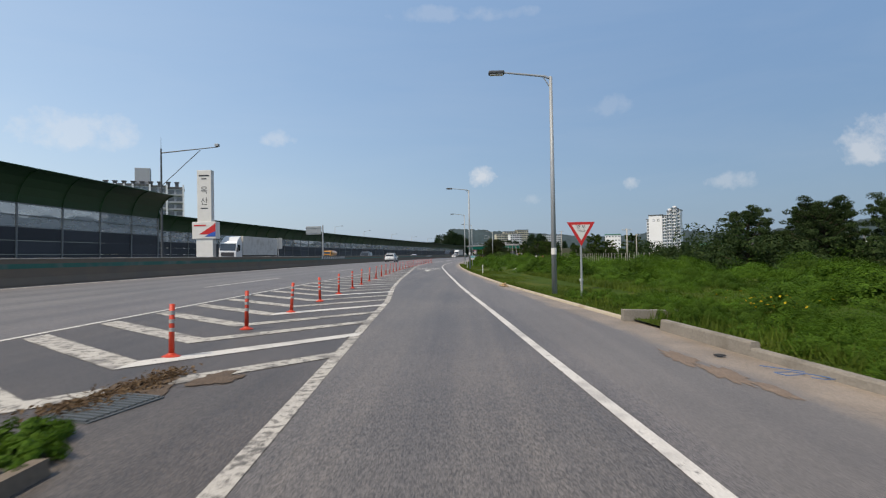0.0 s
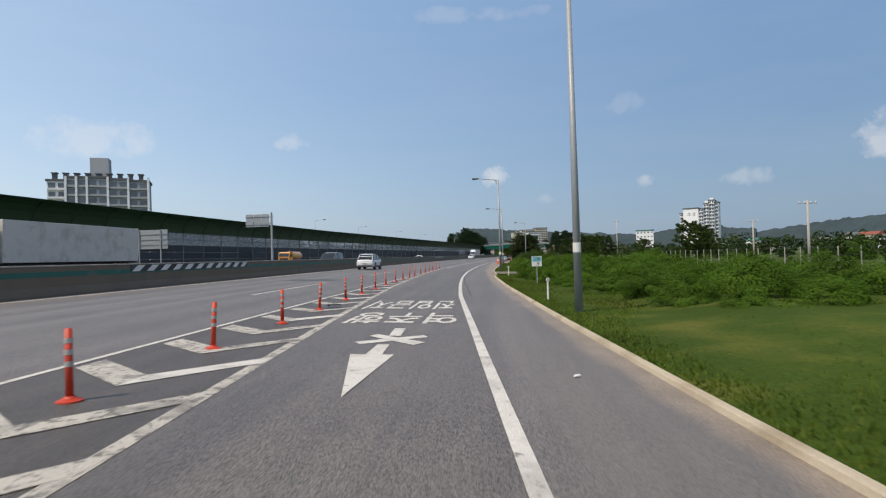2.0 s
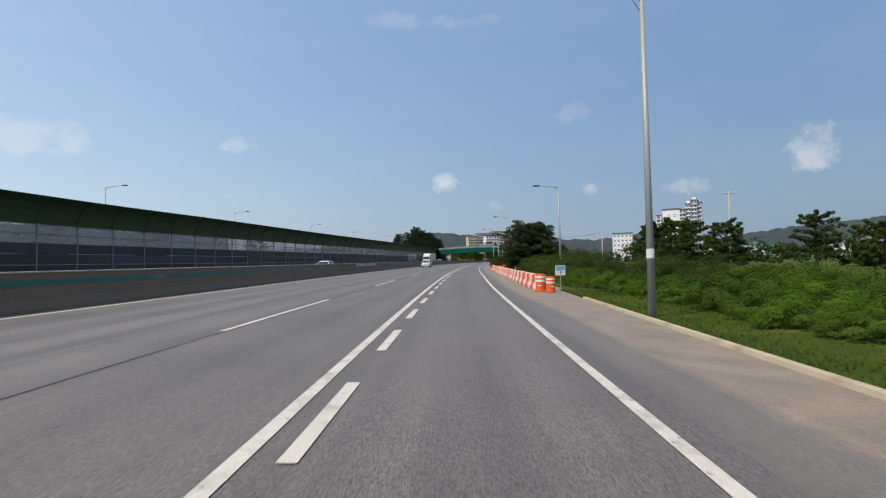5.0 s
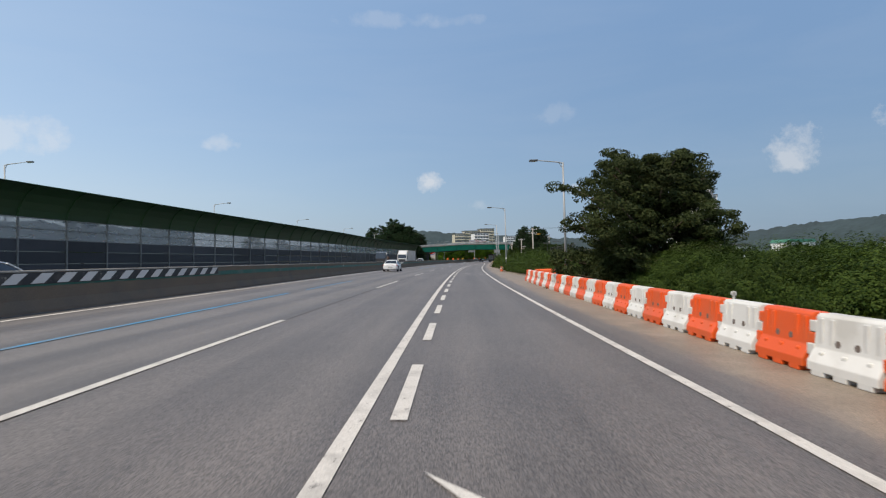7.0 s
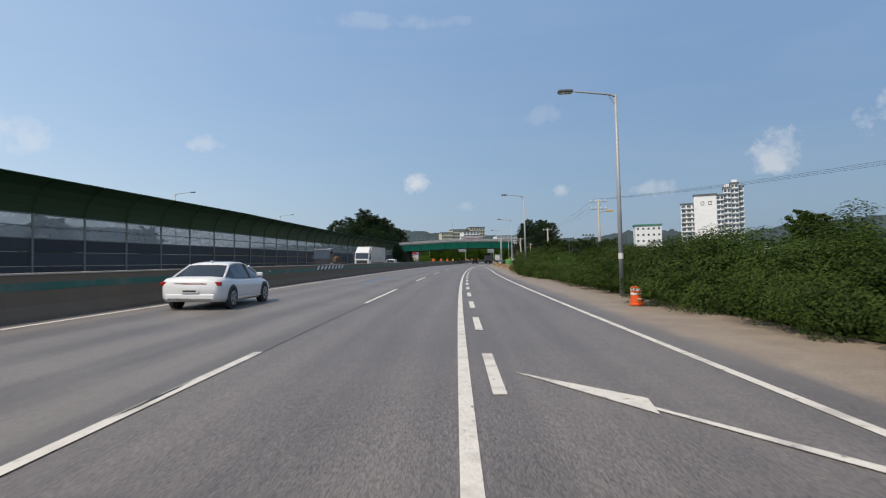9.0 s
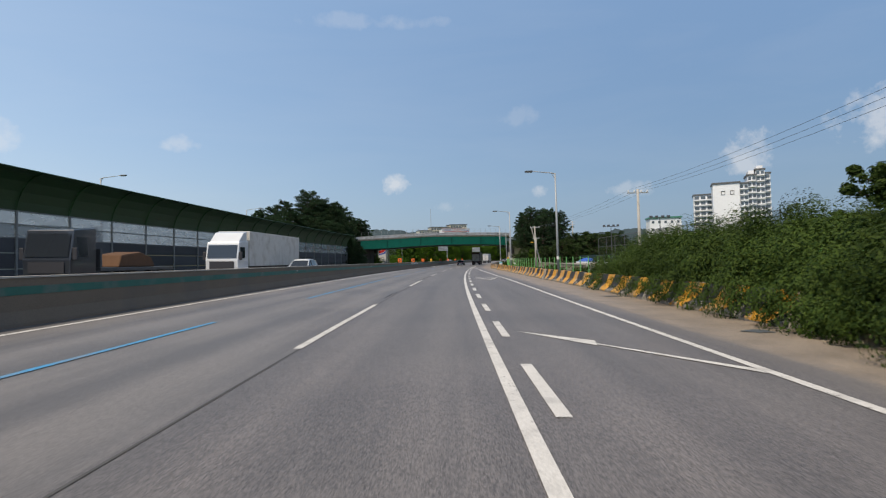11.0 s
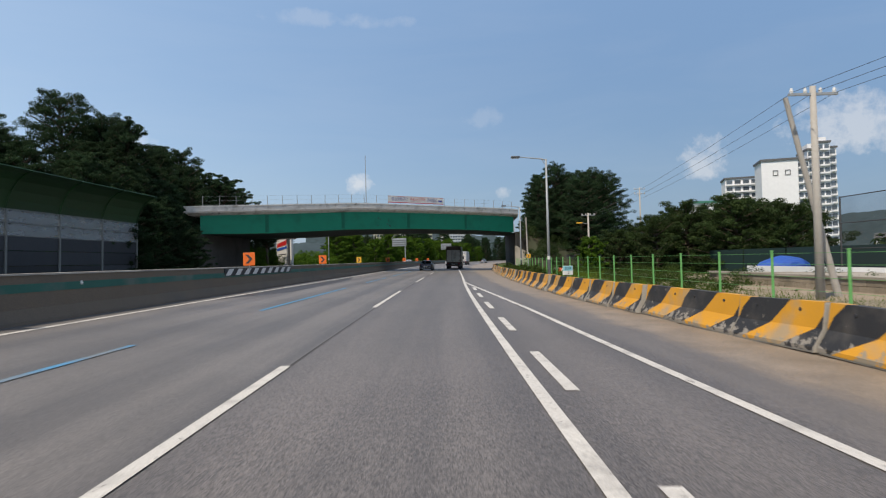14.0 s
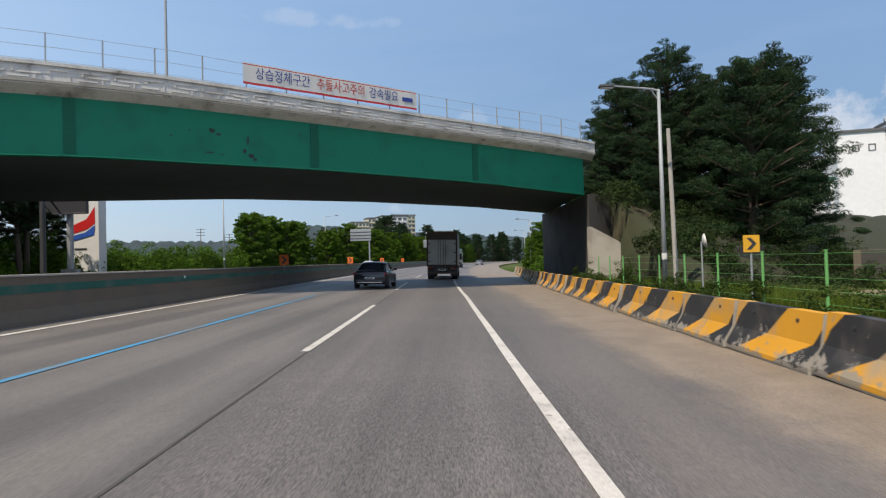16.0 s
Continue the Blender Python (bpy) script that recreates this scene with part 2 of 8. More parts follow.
def road_mat(name, color, worn, speckle=0.3, sand=None, sand_from=0.08, centre=-1.65, track=0.12):
    """Road surface: coarse stone speckle, streaks and wheel tracks that run with the lane, and silt blown in from one side."""
    m = bpy.data.materials.new(name)
    m.use_nodes = True
    n, l = m.node_tree.nodes, m.node_tree.links
    p = n["Principled BSDF"]
    p.inputs["Roughness"].default_value, p.inputs["Specular IOR Level"].default_value = 0.55, 0.5
    pos = n.new("ShaderNodeNewGeometry").outputs["Position"]

    def field(key):
        q = n.new("ShaderNodeAttribute")
        q.attribute_name = key
        return q.outputs["Fac"]

    def calc(op, a, b=0.0, c=0.0, clamp=False):
        q = n.new("ShaderNodeMath")
        q.operation, q.use_clamp = op, clamp
        for i, v in enumerate((a, b, c)):
            if isinstance(v, (int, float)):
                q.inputs[i].default_value = v
            else:
                l.new(v, q.inputs[i])
        return q.outputs[0]

    def cloud(vec, scale, detail, rough=0.55):
        q = n.new("ShaderNodeTexNoise")
        q.inputs["Scale"].default_value, q.inputs["Detail"].default_value, q.inputs["Roughness"].default_value = scale, detail, rough
        l.new(vec, q.inputs["Vector"])
        return q.outputs["Fac"]

    def blend(fac, a, b):
        q = n.new("ShaderNodeMix")
        q.data_type = "RGBA"
        l.new(fac, q.inputs["Factor"])
        for key, v in (("A", a), ("B", b)):
            if isinstance(v, tuple):
                q.inputs[key].default_value = (*v, 1)
            else:
                l.new(v, q.inputs[key])
        return q.outputs["Result"]

    lat, along, across = field("lat"), field("along"), field("across")
    way = n.new("ShaderNodeCombineXYZ")
    l.new(calc("MULTIPLY", lat, 2.2), way.inputs[0])
    l.new(calc("MULTIPLY", along, 0.05), way.inputs[1])
    streak = cloud(way.outputs[0], 1.0, 6.0, 0.62)
    stains, fine = cloud(pos, 0.22, 6.0, 0.6), cloud(pos, 70.0, 2.0)
    stone = n.new("ShaderNodeTexVoronoi")
    stone.inputs["Scale"].default_value = 1.0
    grit = n.new("ShaderNodeCombineXYZ")
    l.new(calc("MULTIPLY", lat, 112.0), grit.inputs[0])
    l.new(calc("MULTIPLY", along, 42.0), grit.inputs[1])
    l.new(grit.outputs[0], stone.inputs["Vector"])
    grey = n.new("ShaderNodeSeparateColor")
    l.new(stone.outputs["Color"], grey.inputs[0])
    wear = calc("ADD", calc("MULTIPLY", calc("SUBTRACT", streak, 0.5), 2.4), calc("MULTIPLY", calc("SUBTRACT", stains, 0.5), 2.0))
    # two wheel tracks to each lane of 3.5 m
    phase = calc("MULTIPLY", calc("SUBTRACT", lat, centre), 2 * math.pi / 1.75)
    wear = calc("ADD", wear, calc("MULTIPLY", calc("COSINE", phase), -track * 2))
    base = blend(calc("ADD", wear, 0.5, clamp=True), color, worn)
    if sand:
        # only along the kerb of the slip road, wider further on
        spread = n.new("ShaderNodeMapRange")
        spread.inputs["From Min"].default_value, spread.inputs["From Max"].default_value = 105.0, 168.0
        spread.inputs["To Min"].default_value, spread.inputs["To Max"].default_value = 0.52, sand_from
        l.new(along, spread.inputs["Value"])
        later = n.new("ShaderNodeMapRange")
        later.inputs["From Min"].default_value, later.inputs["From Max"].default_value = 360.0, 430.0
        later.inputs["To Max"].default_value = 0.08
        l.new(along, later.inputs["Value"])
        reach = calc("ADD", spread.outputs[0], later.outputs[0])
        silt = calc("ADD", calc("MULTIPLY", calc("SUBTRACT", across, reach), 10.0), calc("MULTIPLY", calc("SUBTRACT", cloud(pos, 0.5, 7.0, 0.65), 0.5), 2.6))
        silt = calc("ADD", silt, calc("MULTIPLY", calc("SUBTRACT", streak, 0.5), 1.4))
        dry = blend(calc("MULTIPLY", calc("SUBTRACT", cloud(pos, 1.1, 6.0), 0.35), 2.2, clamp=True), sand, tuple(0.62 * v for v in sand))
        base = blend(calc("MULTIPLY", silt, 0.95, clamp=True), base, dry)
    f = calc("ADD", calc("MULTIPLY", calc("SUBTRACT", grey.outputs[0], 0.5), 2 * speckle), calc("ADD", calc("MULTIPLY", calc("SUBTRACT", fine, 0.5), 0.5), 1.0))
    vm = n.new("ShaderNodeVectorMath")
    vm.operation = "SCALE"
    l.new(base, vm.inputs[0])
    l.new(f, vm.inputs["Scale"])
    l.new(vm.outputs[0], p.inputs["Base Color"])
    b = n.new("ShaderNodeBump")
    b.inputs["Strength"].default_value, b.inputs["Distance"].default_value = 0.3, 0.006
    l.new(stone.outputs["Distance"], b.inputs["Height"])
    l.new(b.outputs[0], p.inputs["Normal"])
    return m


M_asphalt = road_mat("asphalt", (0.094, 0.0845, 0.0805), (0.131, 0.1165, 0.1085), 0.5)
M_asphalt_ramp = road_mat("ramp_asphalt", (0.083, 0.075, 0.0715), (0.126, 0.111, 0.0995), 0.55, track=0.05)
M_concrete_road = road_mat("old_concrete_lane", (0.146, 0.131, 0.121), (0.092, 0.084, 0.08), 0.3, centre=-5.0, track=-0.2)
M_sand = road_mat("sandy_shoulder", (0.106, 0.0945, 0.088), (0.139, 0.123, 0.112), 0.3, sand=(0.24, 0.192, 0.148))
M_kerb_old = mat("old_kerb_concrete", (0.2, 0.178, 0.15), 0.9, vary=0.2, scale=1.5, grain=30, grain_amount=0.2, bump=0.4, tint=(0.11, 0.095, 0.075), tint_scale=1.2, tint_amount=0.8)
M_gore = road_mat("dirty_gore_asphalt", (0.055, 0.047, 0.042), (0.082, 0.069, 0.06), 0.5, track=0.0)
M_repair = road_mat("dark_repair_asphalt", (0.034, 0.031, 0.03), (0.05, 0.045, 0.043), 0.4, track=0.0)
M_dirt_bank = mat("bare_earth", (0.2508, 0.1976, 0.1444), 0.95, vary=0.2, scale=0.6, grain=30, grain_amount=0.2, bump=0.6, tint=(0.152, 0.1368, 0.0912), tint_scale=0.35, tint_amount=0.8)
M_tar = mat("crack_tar", (0.0646, 0.0608, 0.057), 0.7, vary=0.25, scale=3)
M_paint = mat("road_paint", (0.5, 0.475, 0.44), 0.6, vary=0.12, scale=1.2, grain=50, grain_amount=0.2, bump=0.25, tint=(0.2508, 0.2356, 0.2204), tint_scale=2.2, tint_amount=0.55)
M_paint_worn = mat("worn_road_paint", (0.38, 0.3572, 0.3192), 0.7, vary=0.2, scale=1.5, grain=45, grain_amount=0.25, bump=0.3, tint=(0.152, 0.1406, 0.1292), tint_scale=1.6, tint_amount=0.9)
M_paint_blue = mat("blue_road_paint", (0.0456, 0.2204, 0.3952), 0.6, vary=0.15, scale=1.5, grain=50, grain_amount=0.2, tint=(0.152, 0.1672, 0.1748), tint_scale=0.5, tint_amount=0.9)
M_concrete = mat("concrete", (0.304, 0.2812, 0.2432), 0.85, vary=0.16, scale=0.9, grain=35, grain_amount=0.12, bump=0.35, tint=(0.1824, 0.1634, 0.1406), tint_scale=0.8, tint_amount=0.75)
M_concrete_dark = mat("stained_concrete", (0.132, 0.104, 0.077), 0.9, vary=0.2, scale=0.5, grain=30, grain_amount=0.14, bump=0.35, tint=(0.094, 0.08, 0.066), tint_scale=0.5, tint_amount=0.8)
M_kerb = mat("kerb_concrete", (0.3648, 0.3116, 0.2356), 0.9, vary=0.15, scale=1.3, grain=40, grain_amount=0.14, bump=0.35, tint=(0.2508, 0.1976, 0.1368), tint_scale=1.0, tint_amount=0.8)
M_green_stripe = mat("green_stripe_paint", (0.014, 0.095, 0.072), 0.6, vary=0.18, scale=1.0, tint=(0.1064, 0.1216, 0.1064), tint_scale=0.9, tint_amount=0.7)
M_black_paint = mat("black_paint", (0.0228, 0.0228, 0.02432), 0.6, vary=0.2, scale=2, tint=(0.09, 0.08, 0.07), tint_scale=2.2, tint_amount=0.5)
M_white_paint = mat("white_paint", (0.532, 0.5244, 0.5016), 0.55, vary=0.08, scale=2)
M_yellow_paint = mat("yellow_paint", (0.5472, 0.2584, 0.019), 0.6, vary=0.15, scale=1.5, tint=(0.304, 0.2356, 0.152), tint_scale=1.2, tint_amount=0.9)
M_galv = mat("galvanised_steel", (0.27, 0.285, 0.295), 0.55, 0.25, vary=0.1, scale=3)
M_galv_dark = mat("dark_steel", (0.076, 0.0798, 0.0836), 0.5, 0.5, vary=0.1)
M_orange = mat("orange_plastic", (0.646, 0.0874, 0.0152), 0.45, vary=0.06, scale=2, grain_amount=0.03, bump=0.05, tint=(0.456, 0.1064, 0.038), tint_scale=1.2, tint_amount=0.5, random_amount=0.06)
M_white_plastic = mat("white_plastic", (0.5776, 0.57, 0.5472), 0.45, vary=0.06, scale=2, grain_amount=0.03, bump=0.05, tint=(0.3952, 0.3724, 0.3344), tint_scale=1.3, tint_amount=0.6, random_amount=0.05)
M_reflector_grey = mat("grey_reflective_band", (0.304, 0.2888, 0.2736), 0.4, vary=0.1)
M_grass = mat("grass_ground", (0.04712, 0.06688, 0.01824), 0.95, vary=0.3, scale=0.25, grain=14, grain_amount=0.3, bump=0.8, tint=(0.114, 0.095, 0.0494), tint_scale=0.2, tint_amount=0.8, spec=0.08)
# dark mottled green-brown over the whole bank
M_bank = mat("dark_bank_ground", (0.0266, 0.0304, 0.01368), 0.95, vary=0.35, scale=0.6, grain=14, grain_amount=0.3, bump=0.8, tint=(0.0456, 0.0342, 0.019), tint_scale=0.4, tint_amount=0.8)
# near-black base colour puts the shade under the deck into the paint
M_soffit = mat("shade_dark_soffit", (0.038, 0.057, 0.05168), 0.8, vary=0.3, scale=0.5, spec=0.15)
M_post_orange = mat("faded_orange_post", (0.42, 0.036, 0.014), 0.5, vary=0.1, scale=2, random_amount=0.12)
M_lawn = mat("mown_lawn", (0.034, 0.058, 0.0075), 0.95, vary=0.25, scale=0.4, grain=14, grain_amount=0.3, bump=0.8, tint=(0.0912, 0.095, 0.019), tint_scale=0.5, tint_amount=0.7, spec=0.08)
# concrete colour lowered to hold the shade of trees and deck
M_abutment = mat("shade_dark_concrete", (0.058, 0.054, 0.049), 0.9, vary=0.3, scale=0.5, grain=30, grain_amount=0.15, bump=0.3, tint=(0.0304, 0.02736, 0.02432), tint_scale=0.4, tint_amount=0.8)
M_field = mat("far_ground", (0.0456, 0.0722, 0.0152), 0.95, vary=0.3, scale=0.03, grain=2, grain_amount=0.3, bump=0.3, tint=(0.1216, 0.114, 0.0684), tint_scale=0.02, tint_amount=0.6, spec=0.08)
M_leaf = leaf_mat("bush_leaves", (0.031, 0.076, 0.006), (0.08, 0.148, 0.012))
M_leaf_dark = leaf_mat("tree_leaves", (0.01672, 0.03496, 0.00988), (0.0418, 0.0646, 0.01824))
M_leaf_pine = leaf_mat("pine_needles", (0.013, 0.035, 0.0155), (0.037, 0.065, 0.026))
M_leaf_mid = leaf_mat("shrub_leaves", (0.018, 0.038, 0.007), (0.056, 0.086, 0.015))
M_blade = leaf_mat("grass_blades", (0.05, 0.086, 0.009), (0.1, 0.132, 0.018))
M_bark = mat("bark", (0.076, 0.057, 0.0418), 0.95, vary=0.25, scale=4, grain=30, grain_amount=0.25, bump=0.9)
M_wall_green = mat("green_wall_panel", (0.0076, 0.03952, 0.00988), 0.5, vary=0.12, scale=1.5, random_amount=0.12, grain_amount=0.04)
M_wall_grey = mat("grey_wall_panel", (0.0304, 0.03344, 0.03952), 0.6, vary=0.15, scale=1.2, random_amount=0.35, grain_amount=0.06)
M_wall_post = mat("wall_post_steel", (0.152, 0.1634, 0.1634), 0.5, 0.3, vary=0.1)
M_clear = glass_mat("clear_wall_sheet", (0.3, 0.33, 0.35), 0.2, 0.45)
M_girder = mat("green_girder_paint", (0.00304, 0.171, 0.0988), 0.6, spec=0.2, vary=0.1, scale=0.6, grain_amount=0.05, bump=0.1, tint=(0.00608, 0.114, 0.0684), tint_scale=0.7, tint_amount=0.6)
M_girder_dark = mat("green_splice_paint", (0.00304, 0.1064, 0.06232), 0.6, spec=0.2, vary=0.15, scale=2)
M_parapet = mat("parapet_concrete", (0.52, 0.5, 0.47), 0.9, vary=0.2, scale=0.8, grain=20, grain_amount=0.2, bump=0.4, tint=(0.2128, 0.19, 0.1672), tint_scale=1.1, tint_amount=0.6)

def chip(m, scale, low, high, colour, foot=0.0):
    """Paint knocked off in sharp-edged patches down to bare concrete."""
    n, l = m.node_tree.nodes, m.node_tree.links
    p = n["Principled BSDF"]
    src = p.inputs["Base Color"].links[0].from_socket
    co = n.new("ShaderNodeNewGeometry")
    t = n.new("ShaderNodeTexNoise")
    t.inputs["Scale"].default_value, t.inputs["Detail"].default_value, t.inputs["Roughness"].default_value = scale, 9.0, 0.68
    l.new(co.outputs["Position"], t.inputs["Vector"])
    r = n.new("ShaderNodeMapRange")
    r.inputs["From Min"].default_value, r.inputs["From Max"].default_value = low, high
    l.new(t.outputs["Fac"], r.inputs["Value"])
    if foot:
        # tyres and grit scour the foot of the block more than its top
        part_z = n.new("ShaderNodeSeparateXYZ")
        l.new(n.new("ShaderNodeTexCoord").outputs["Object"], part_z.inputs[0])
        scour = n.new("ShaderNodeMapRange")
        scour.inputs["From Min"].default_value, scour.inputs["From Max"].default_value = 0.0, 0.42
        scour.inputs["To Min"].default_value, scour.inputs["To Max"].default_value = foot, 0.0
        l.new(part_z.outputs["Z"], scour.inputs["Value"])
        both = n.new("ShaderNodeMath")
        l.new(t.outputs["Fac"], both.inputs[0])
        l.new(scour.outputs[0], both.inputs[1])
        l.new(both.outputs[0], r.inputs["Value"])
    mx = n.new("ShaderNodeMix")
    mx.data_type = "RGBA"
    l.new(r.outputs[0], mx.inputs["Factor"])
    l.new(src, mx.inputs["A"])
    mx.inputs["B"].default_value = (*colour, 1)
    l.new(mx.outputs["Result"], p.inputs["Base Color"])


chip(M_black_paint, 4.5, 0.64, 0.67, (0.228, 0.2052, 0.1748), 0.22)
chip(M_yellow_paint, 4.2, 0.65, 0.69, (0.2508, 0.2128, 0.1596), 0.2)
chip(M_paint, 9.0, 0.6, 0.66, (0.1292, 0.1216, 0.1125))
chip(M_paint_worn, 9.0, 0.51, 0.6, (0.114, 0.1064, 0.09728))
chip(M_parapet, 2.2, 0.6, 0.68, (0.152, 0.1368, 0.1178))
M_fence = mat("green_fence_paint", (0.114, 0.3192, 0.0988), 0.5, vary=0.1)
M_rust = mat("rust", (0.1064, 0.0532, 0.0266), 0.9, vary=0.3, scale=3, bump=0.6)
M_red = mat("sign_red", (0.418, 0.0152, 0.0152), 0.4, vary=0.04)
M_ink = mat("sign_ink", (0.03, 0.03, 0.035), 0.5, vary=0.04)
M_tyre = mat("tyre_rubber", (0.025, 0.025, 0.026), 0.9, vary=0.1)
M_carglass = mat("car_window_glass", (0.02, 0.024, 0.03), 0.06, vary=0.0, grain_amount=0.0, bump=0.0, spec=0.8)
M_chrome = mat("chrome", (0.7, 0.7, 0.72), 0.15, 1.0, vary=0.03, bump=0)
M_lamp_red = mat("tail_lamp_red", (0.266, 0.0076, 0.00912), 0.2, vary=0.05, bump=0)
M_wood = mat("weathered_pole_concrete", (0.3192, 0.2964, 0.266), 0.85, vary=0.15)


# ---------------------------------------------------------------- builders
def finish(bm, name, material, smooth=False):
    me = bpy.data.meshes.new(name)
    bm.normal_update()
    bm.to_mesh(me)
    bm.free()
    for m in material if isinstance(material, (list, tuple)) else [material]:
        me.materials.append(m)
    if smooth:
        for p in me.polygons:
            p.use_smooth = True
    return me


def part(name, bm, material, parent, label="", smooth=False):
    ob = new(name, finish(bm, name, material, smooth))
    ob.parent = parent
    if label:
        tagged(ob, label)
    return ob


def thing(name, m, label, category, group="", kind=""):
    ob = new(name)
    ob.empty_display_size = 0.3
    ob.matrix_basis = m
    return tagged(ob, label, category, group, kind)


def single(name, bm, material, m, label, category, group="", kind="", smooth=False):
    ob = new(name, finish(bm, name, material, smooth))
    ob.matrix_basis = m
    return tagged(ob, label, category, group, kind)


def box(bm, x0, x1, y0, y1, z0, z1, bevel=0.0, index=0):
    r = bmesh.ops.create_cube(bm, size=1.0, matrix=Matrix.LocRotScale(((x0 + x1) / 2, (y0 + y1) / 2, (z0 + z1) / 2), None, (x1 - x0, y1 - y0, z1 - z0)))
    faces = {f for v in r["verts"] for f in v.link_faces}
    for f in faces:
        f.material_index = index
    if bevel:
        bmesh.ops.bevel(bm, geom=list({e for v in r["verts"] for e in v.link_edges}), offset=bevel, segments=2, affect="EDGES", profile=0.5)
    return bm


def boxes(*rows, bevel=0.0):
    bm = bmesh.new()
    for row in rows:
        box(bm, *row, bevel=bevel)
    return bm


def tube(bm, a, b, r0, r1=None, sides=10):
    a, b = Vector(a), Vector(b)
    m = Matrix.Translation((a + b) / 2) @ (b - a).to_track_quat("Z", "Y").to_matrix().to_4x4()
    bmesh.ops.create_cone(bm, cap_ends=True, segments=sides, radius1=r0, radius2=r0 if r1 is None else r1, depth=(b - a).length, matrix=m)
    return bm


def tubes(*rows, sides=10):
    bm = bmesh.new()
    for row in rows:
        tube(bm, *row, sides=sides)
    return bm


def lathe(rows, sides=16):
    """Turned shape from (radius, z) rows."""
    bm = bmesh.new()
    rings = [[bm.verts.new((r * math.cos(2 * math.pi * i / sides), r * math.sin(2 * math.pi * i / sides), z)) for i in range(sides)] for r, z in rows]
    for a, b in zip(rings, rings[1:]):
        for i in range(sides):
            bm.faces.new((a[i], a[(i + 1) % sides], b[(i + 1) % sides], b[i]))
    bm.faces.new(rings[0][::-1])
    bm.faces.new(rings[-1])
    return bm


def prism(outline, y0, y1, bevel=0.0):
    """A cross-section of (x, z) pushed from y0 to y1."""
    bm = bmesh.new()
    a = [bm.verts.new((x, y0, z)) for x, z in outline]
    b = [bm.verts.new((x, y1, z)) for x, z in outline]
    bm.faces.new(a)
    bm.faces.new(b[::-1])
    for i in range(len(a)):
        bm.faces.new((a[i], b[i], b[(i + 1) % len(a)], a[(i + 1) % len(a)]))
    bmesh.ops.recalc_face_normals(bm, faces=bm.faces[:])
    if bevel:
        bmesh.ops.bevel(bm, geom=bm.edges[:], offset=bevel, segments=2, affect="EDGES", profile=0.5)
    return bm


def side(outline, x0, x1, bevel=0.0):
    """A side view of (y, z) pushed from x0 to x1."""
    bm = prism(outline, x0, x1)
    for v in bm.verts:
        v.co = Vector((v.co.y, v.co.x, v.co.z))
    bmesh.ops.recalc_face_normals(bm, faces=bm.faces[:])
    if bevel:
        bmesh.ops.bevel(bm, geom=bm.edges[:], offset=bevel, segments=2, affect="EDGES", profile=0.5)
    return bm


def sweep(profile, s0, s1, step=4.0, lat=0.0, cap=True):
    """A closed cross-section of (lat, z) carried along the axis; lat may be a number or a function of s."""
    bm = bmesh.new()
    n = max(1, int(round((s1 - s0) / step)))
    rings = []
    for k in range(n + 1):
        s = s0 + (s1 - s0) * k / n
        off = lat(s) if callable(lat) else lat
        rings.append([bm.verts.new(at(s, off + x, z)) for x, z in profile])
    m = len(profile)
    for a, b in zip(rings, rings[1:]):
        for i in range(m):
            bm.faces.new((a[i], b[i], b[(i + 1) % m], a[(i + 1) % m]))
    if cap:
        bm.faces.new(rings[0])
        bm.faces.new(rings[-1][::-1])
    bmesh.ops.recalc_face_normals(bm, faces=bm.faces[:])
    return bm


DRIFT = lambda s: float(np.interp(s, (425, 434, 444, 454, 466, 500, 560, 900), (0, -0.07, -0.25, -0.5, -1.0, -2.3, -4.6, -18.0)))  # the lanes leave the axis here


def ribbon(s0, s1, left, right, z=0.0, step=5.0, across=1):
    """A flat sheet between two lateral lines (numbers or functions of s)."""
    bm = bmesh.new()
    keys = [bm.verts.layers.float.new(key) for key in ("lat", "along", "across")]
    n = max(1, int(round((s1 - s0) / step)))
    rows = []
    for k in range(n + 1):
        s = s0 + (s1 - s0) * k / n
        a, b = left(s) if callable(left) else left, right(s) if callable(right) else right
        zz = z(s) if callable(z) else z
        a, b = a + DRIFT(s), b + DRIFT(s)
        rows.append([bm.verts.new(at(s, a + (b - a) * j / across, zz)) for j in range(across + 1)])
        for j, v in enumerate(rows[-1]):
            v[keys[0]], v[keys[1]], v[keys[2]] = a + (b - a) * j / across, s, j / across
    for a, b in zip(rows, rows[1:]):
        for j in range(across):
            bm.faces.new((a[j], a[j + 1], b[j + 1], b[j]))
    return bm


def patch(corners, z=0.006):
    """A painted polygon from (s, lat) corners."""
    bm = bmesh.new()
    bm.faces.new([bm.verts.new(at(s, l, z)) for s, l in corners])
    bmesh.ops.recalc_face_normals(bm, faces=bm.faces[:])
    if bm.faces[:][0].normal.z < 0:
        bmesh.ops.reverse_faces(bm, faces=bm.faces[:])
    return bm


def line(*rows):
    s, v = zip(*rows)
    return lambda q: float(np.interp(q, s, v))


I4 = Matrix.Identity(4)

# ---------------------------------------------------------------- ground and road
KERB = line((-60, 15.2), (20, 12.45), (31, 11.4), (40, 10.42), (49, 9.45), (57, 8.82), (68, 7.95), (78, 7.3), (93, 6.42), (107, 5.8), (122, 5.75), (166, 6.6), (240, 6.9), (300, 7.0), (480, 7.0))
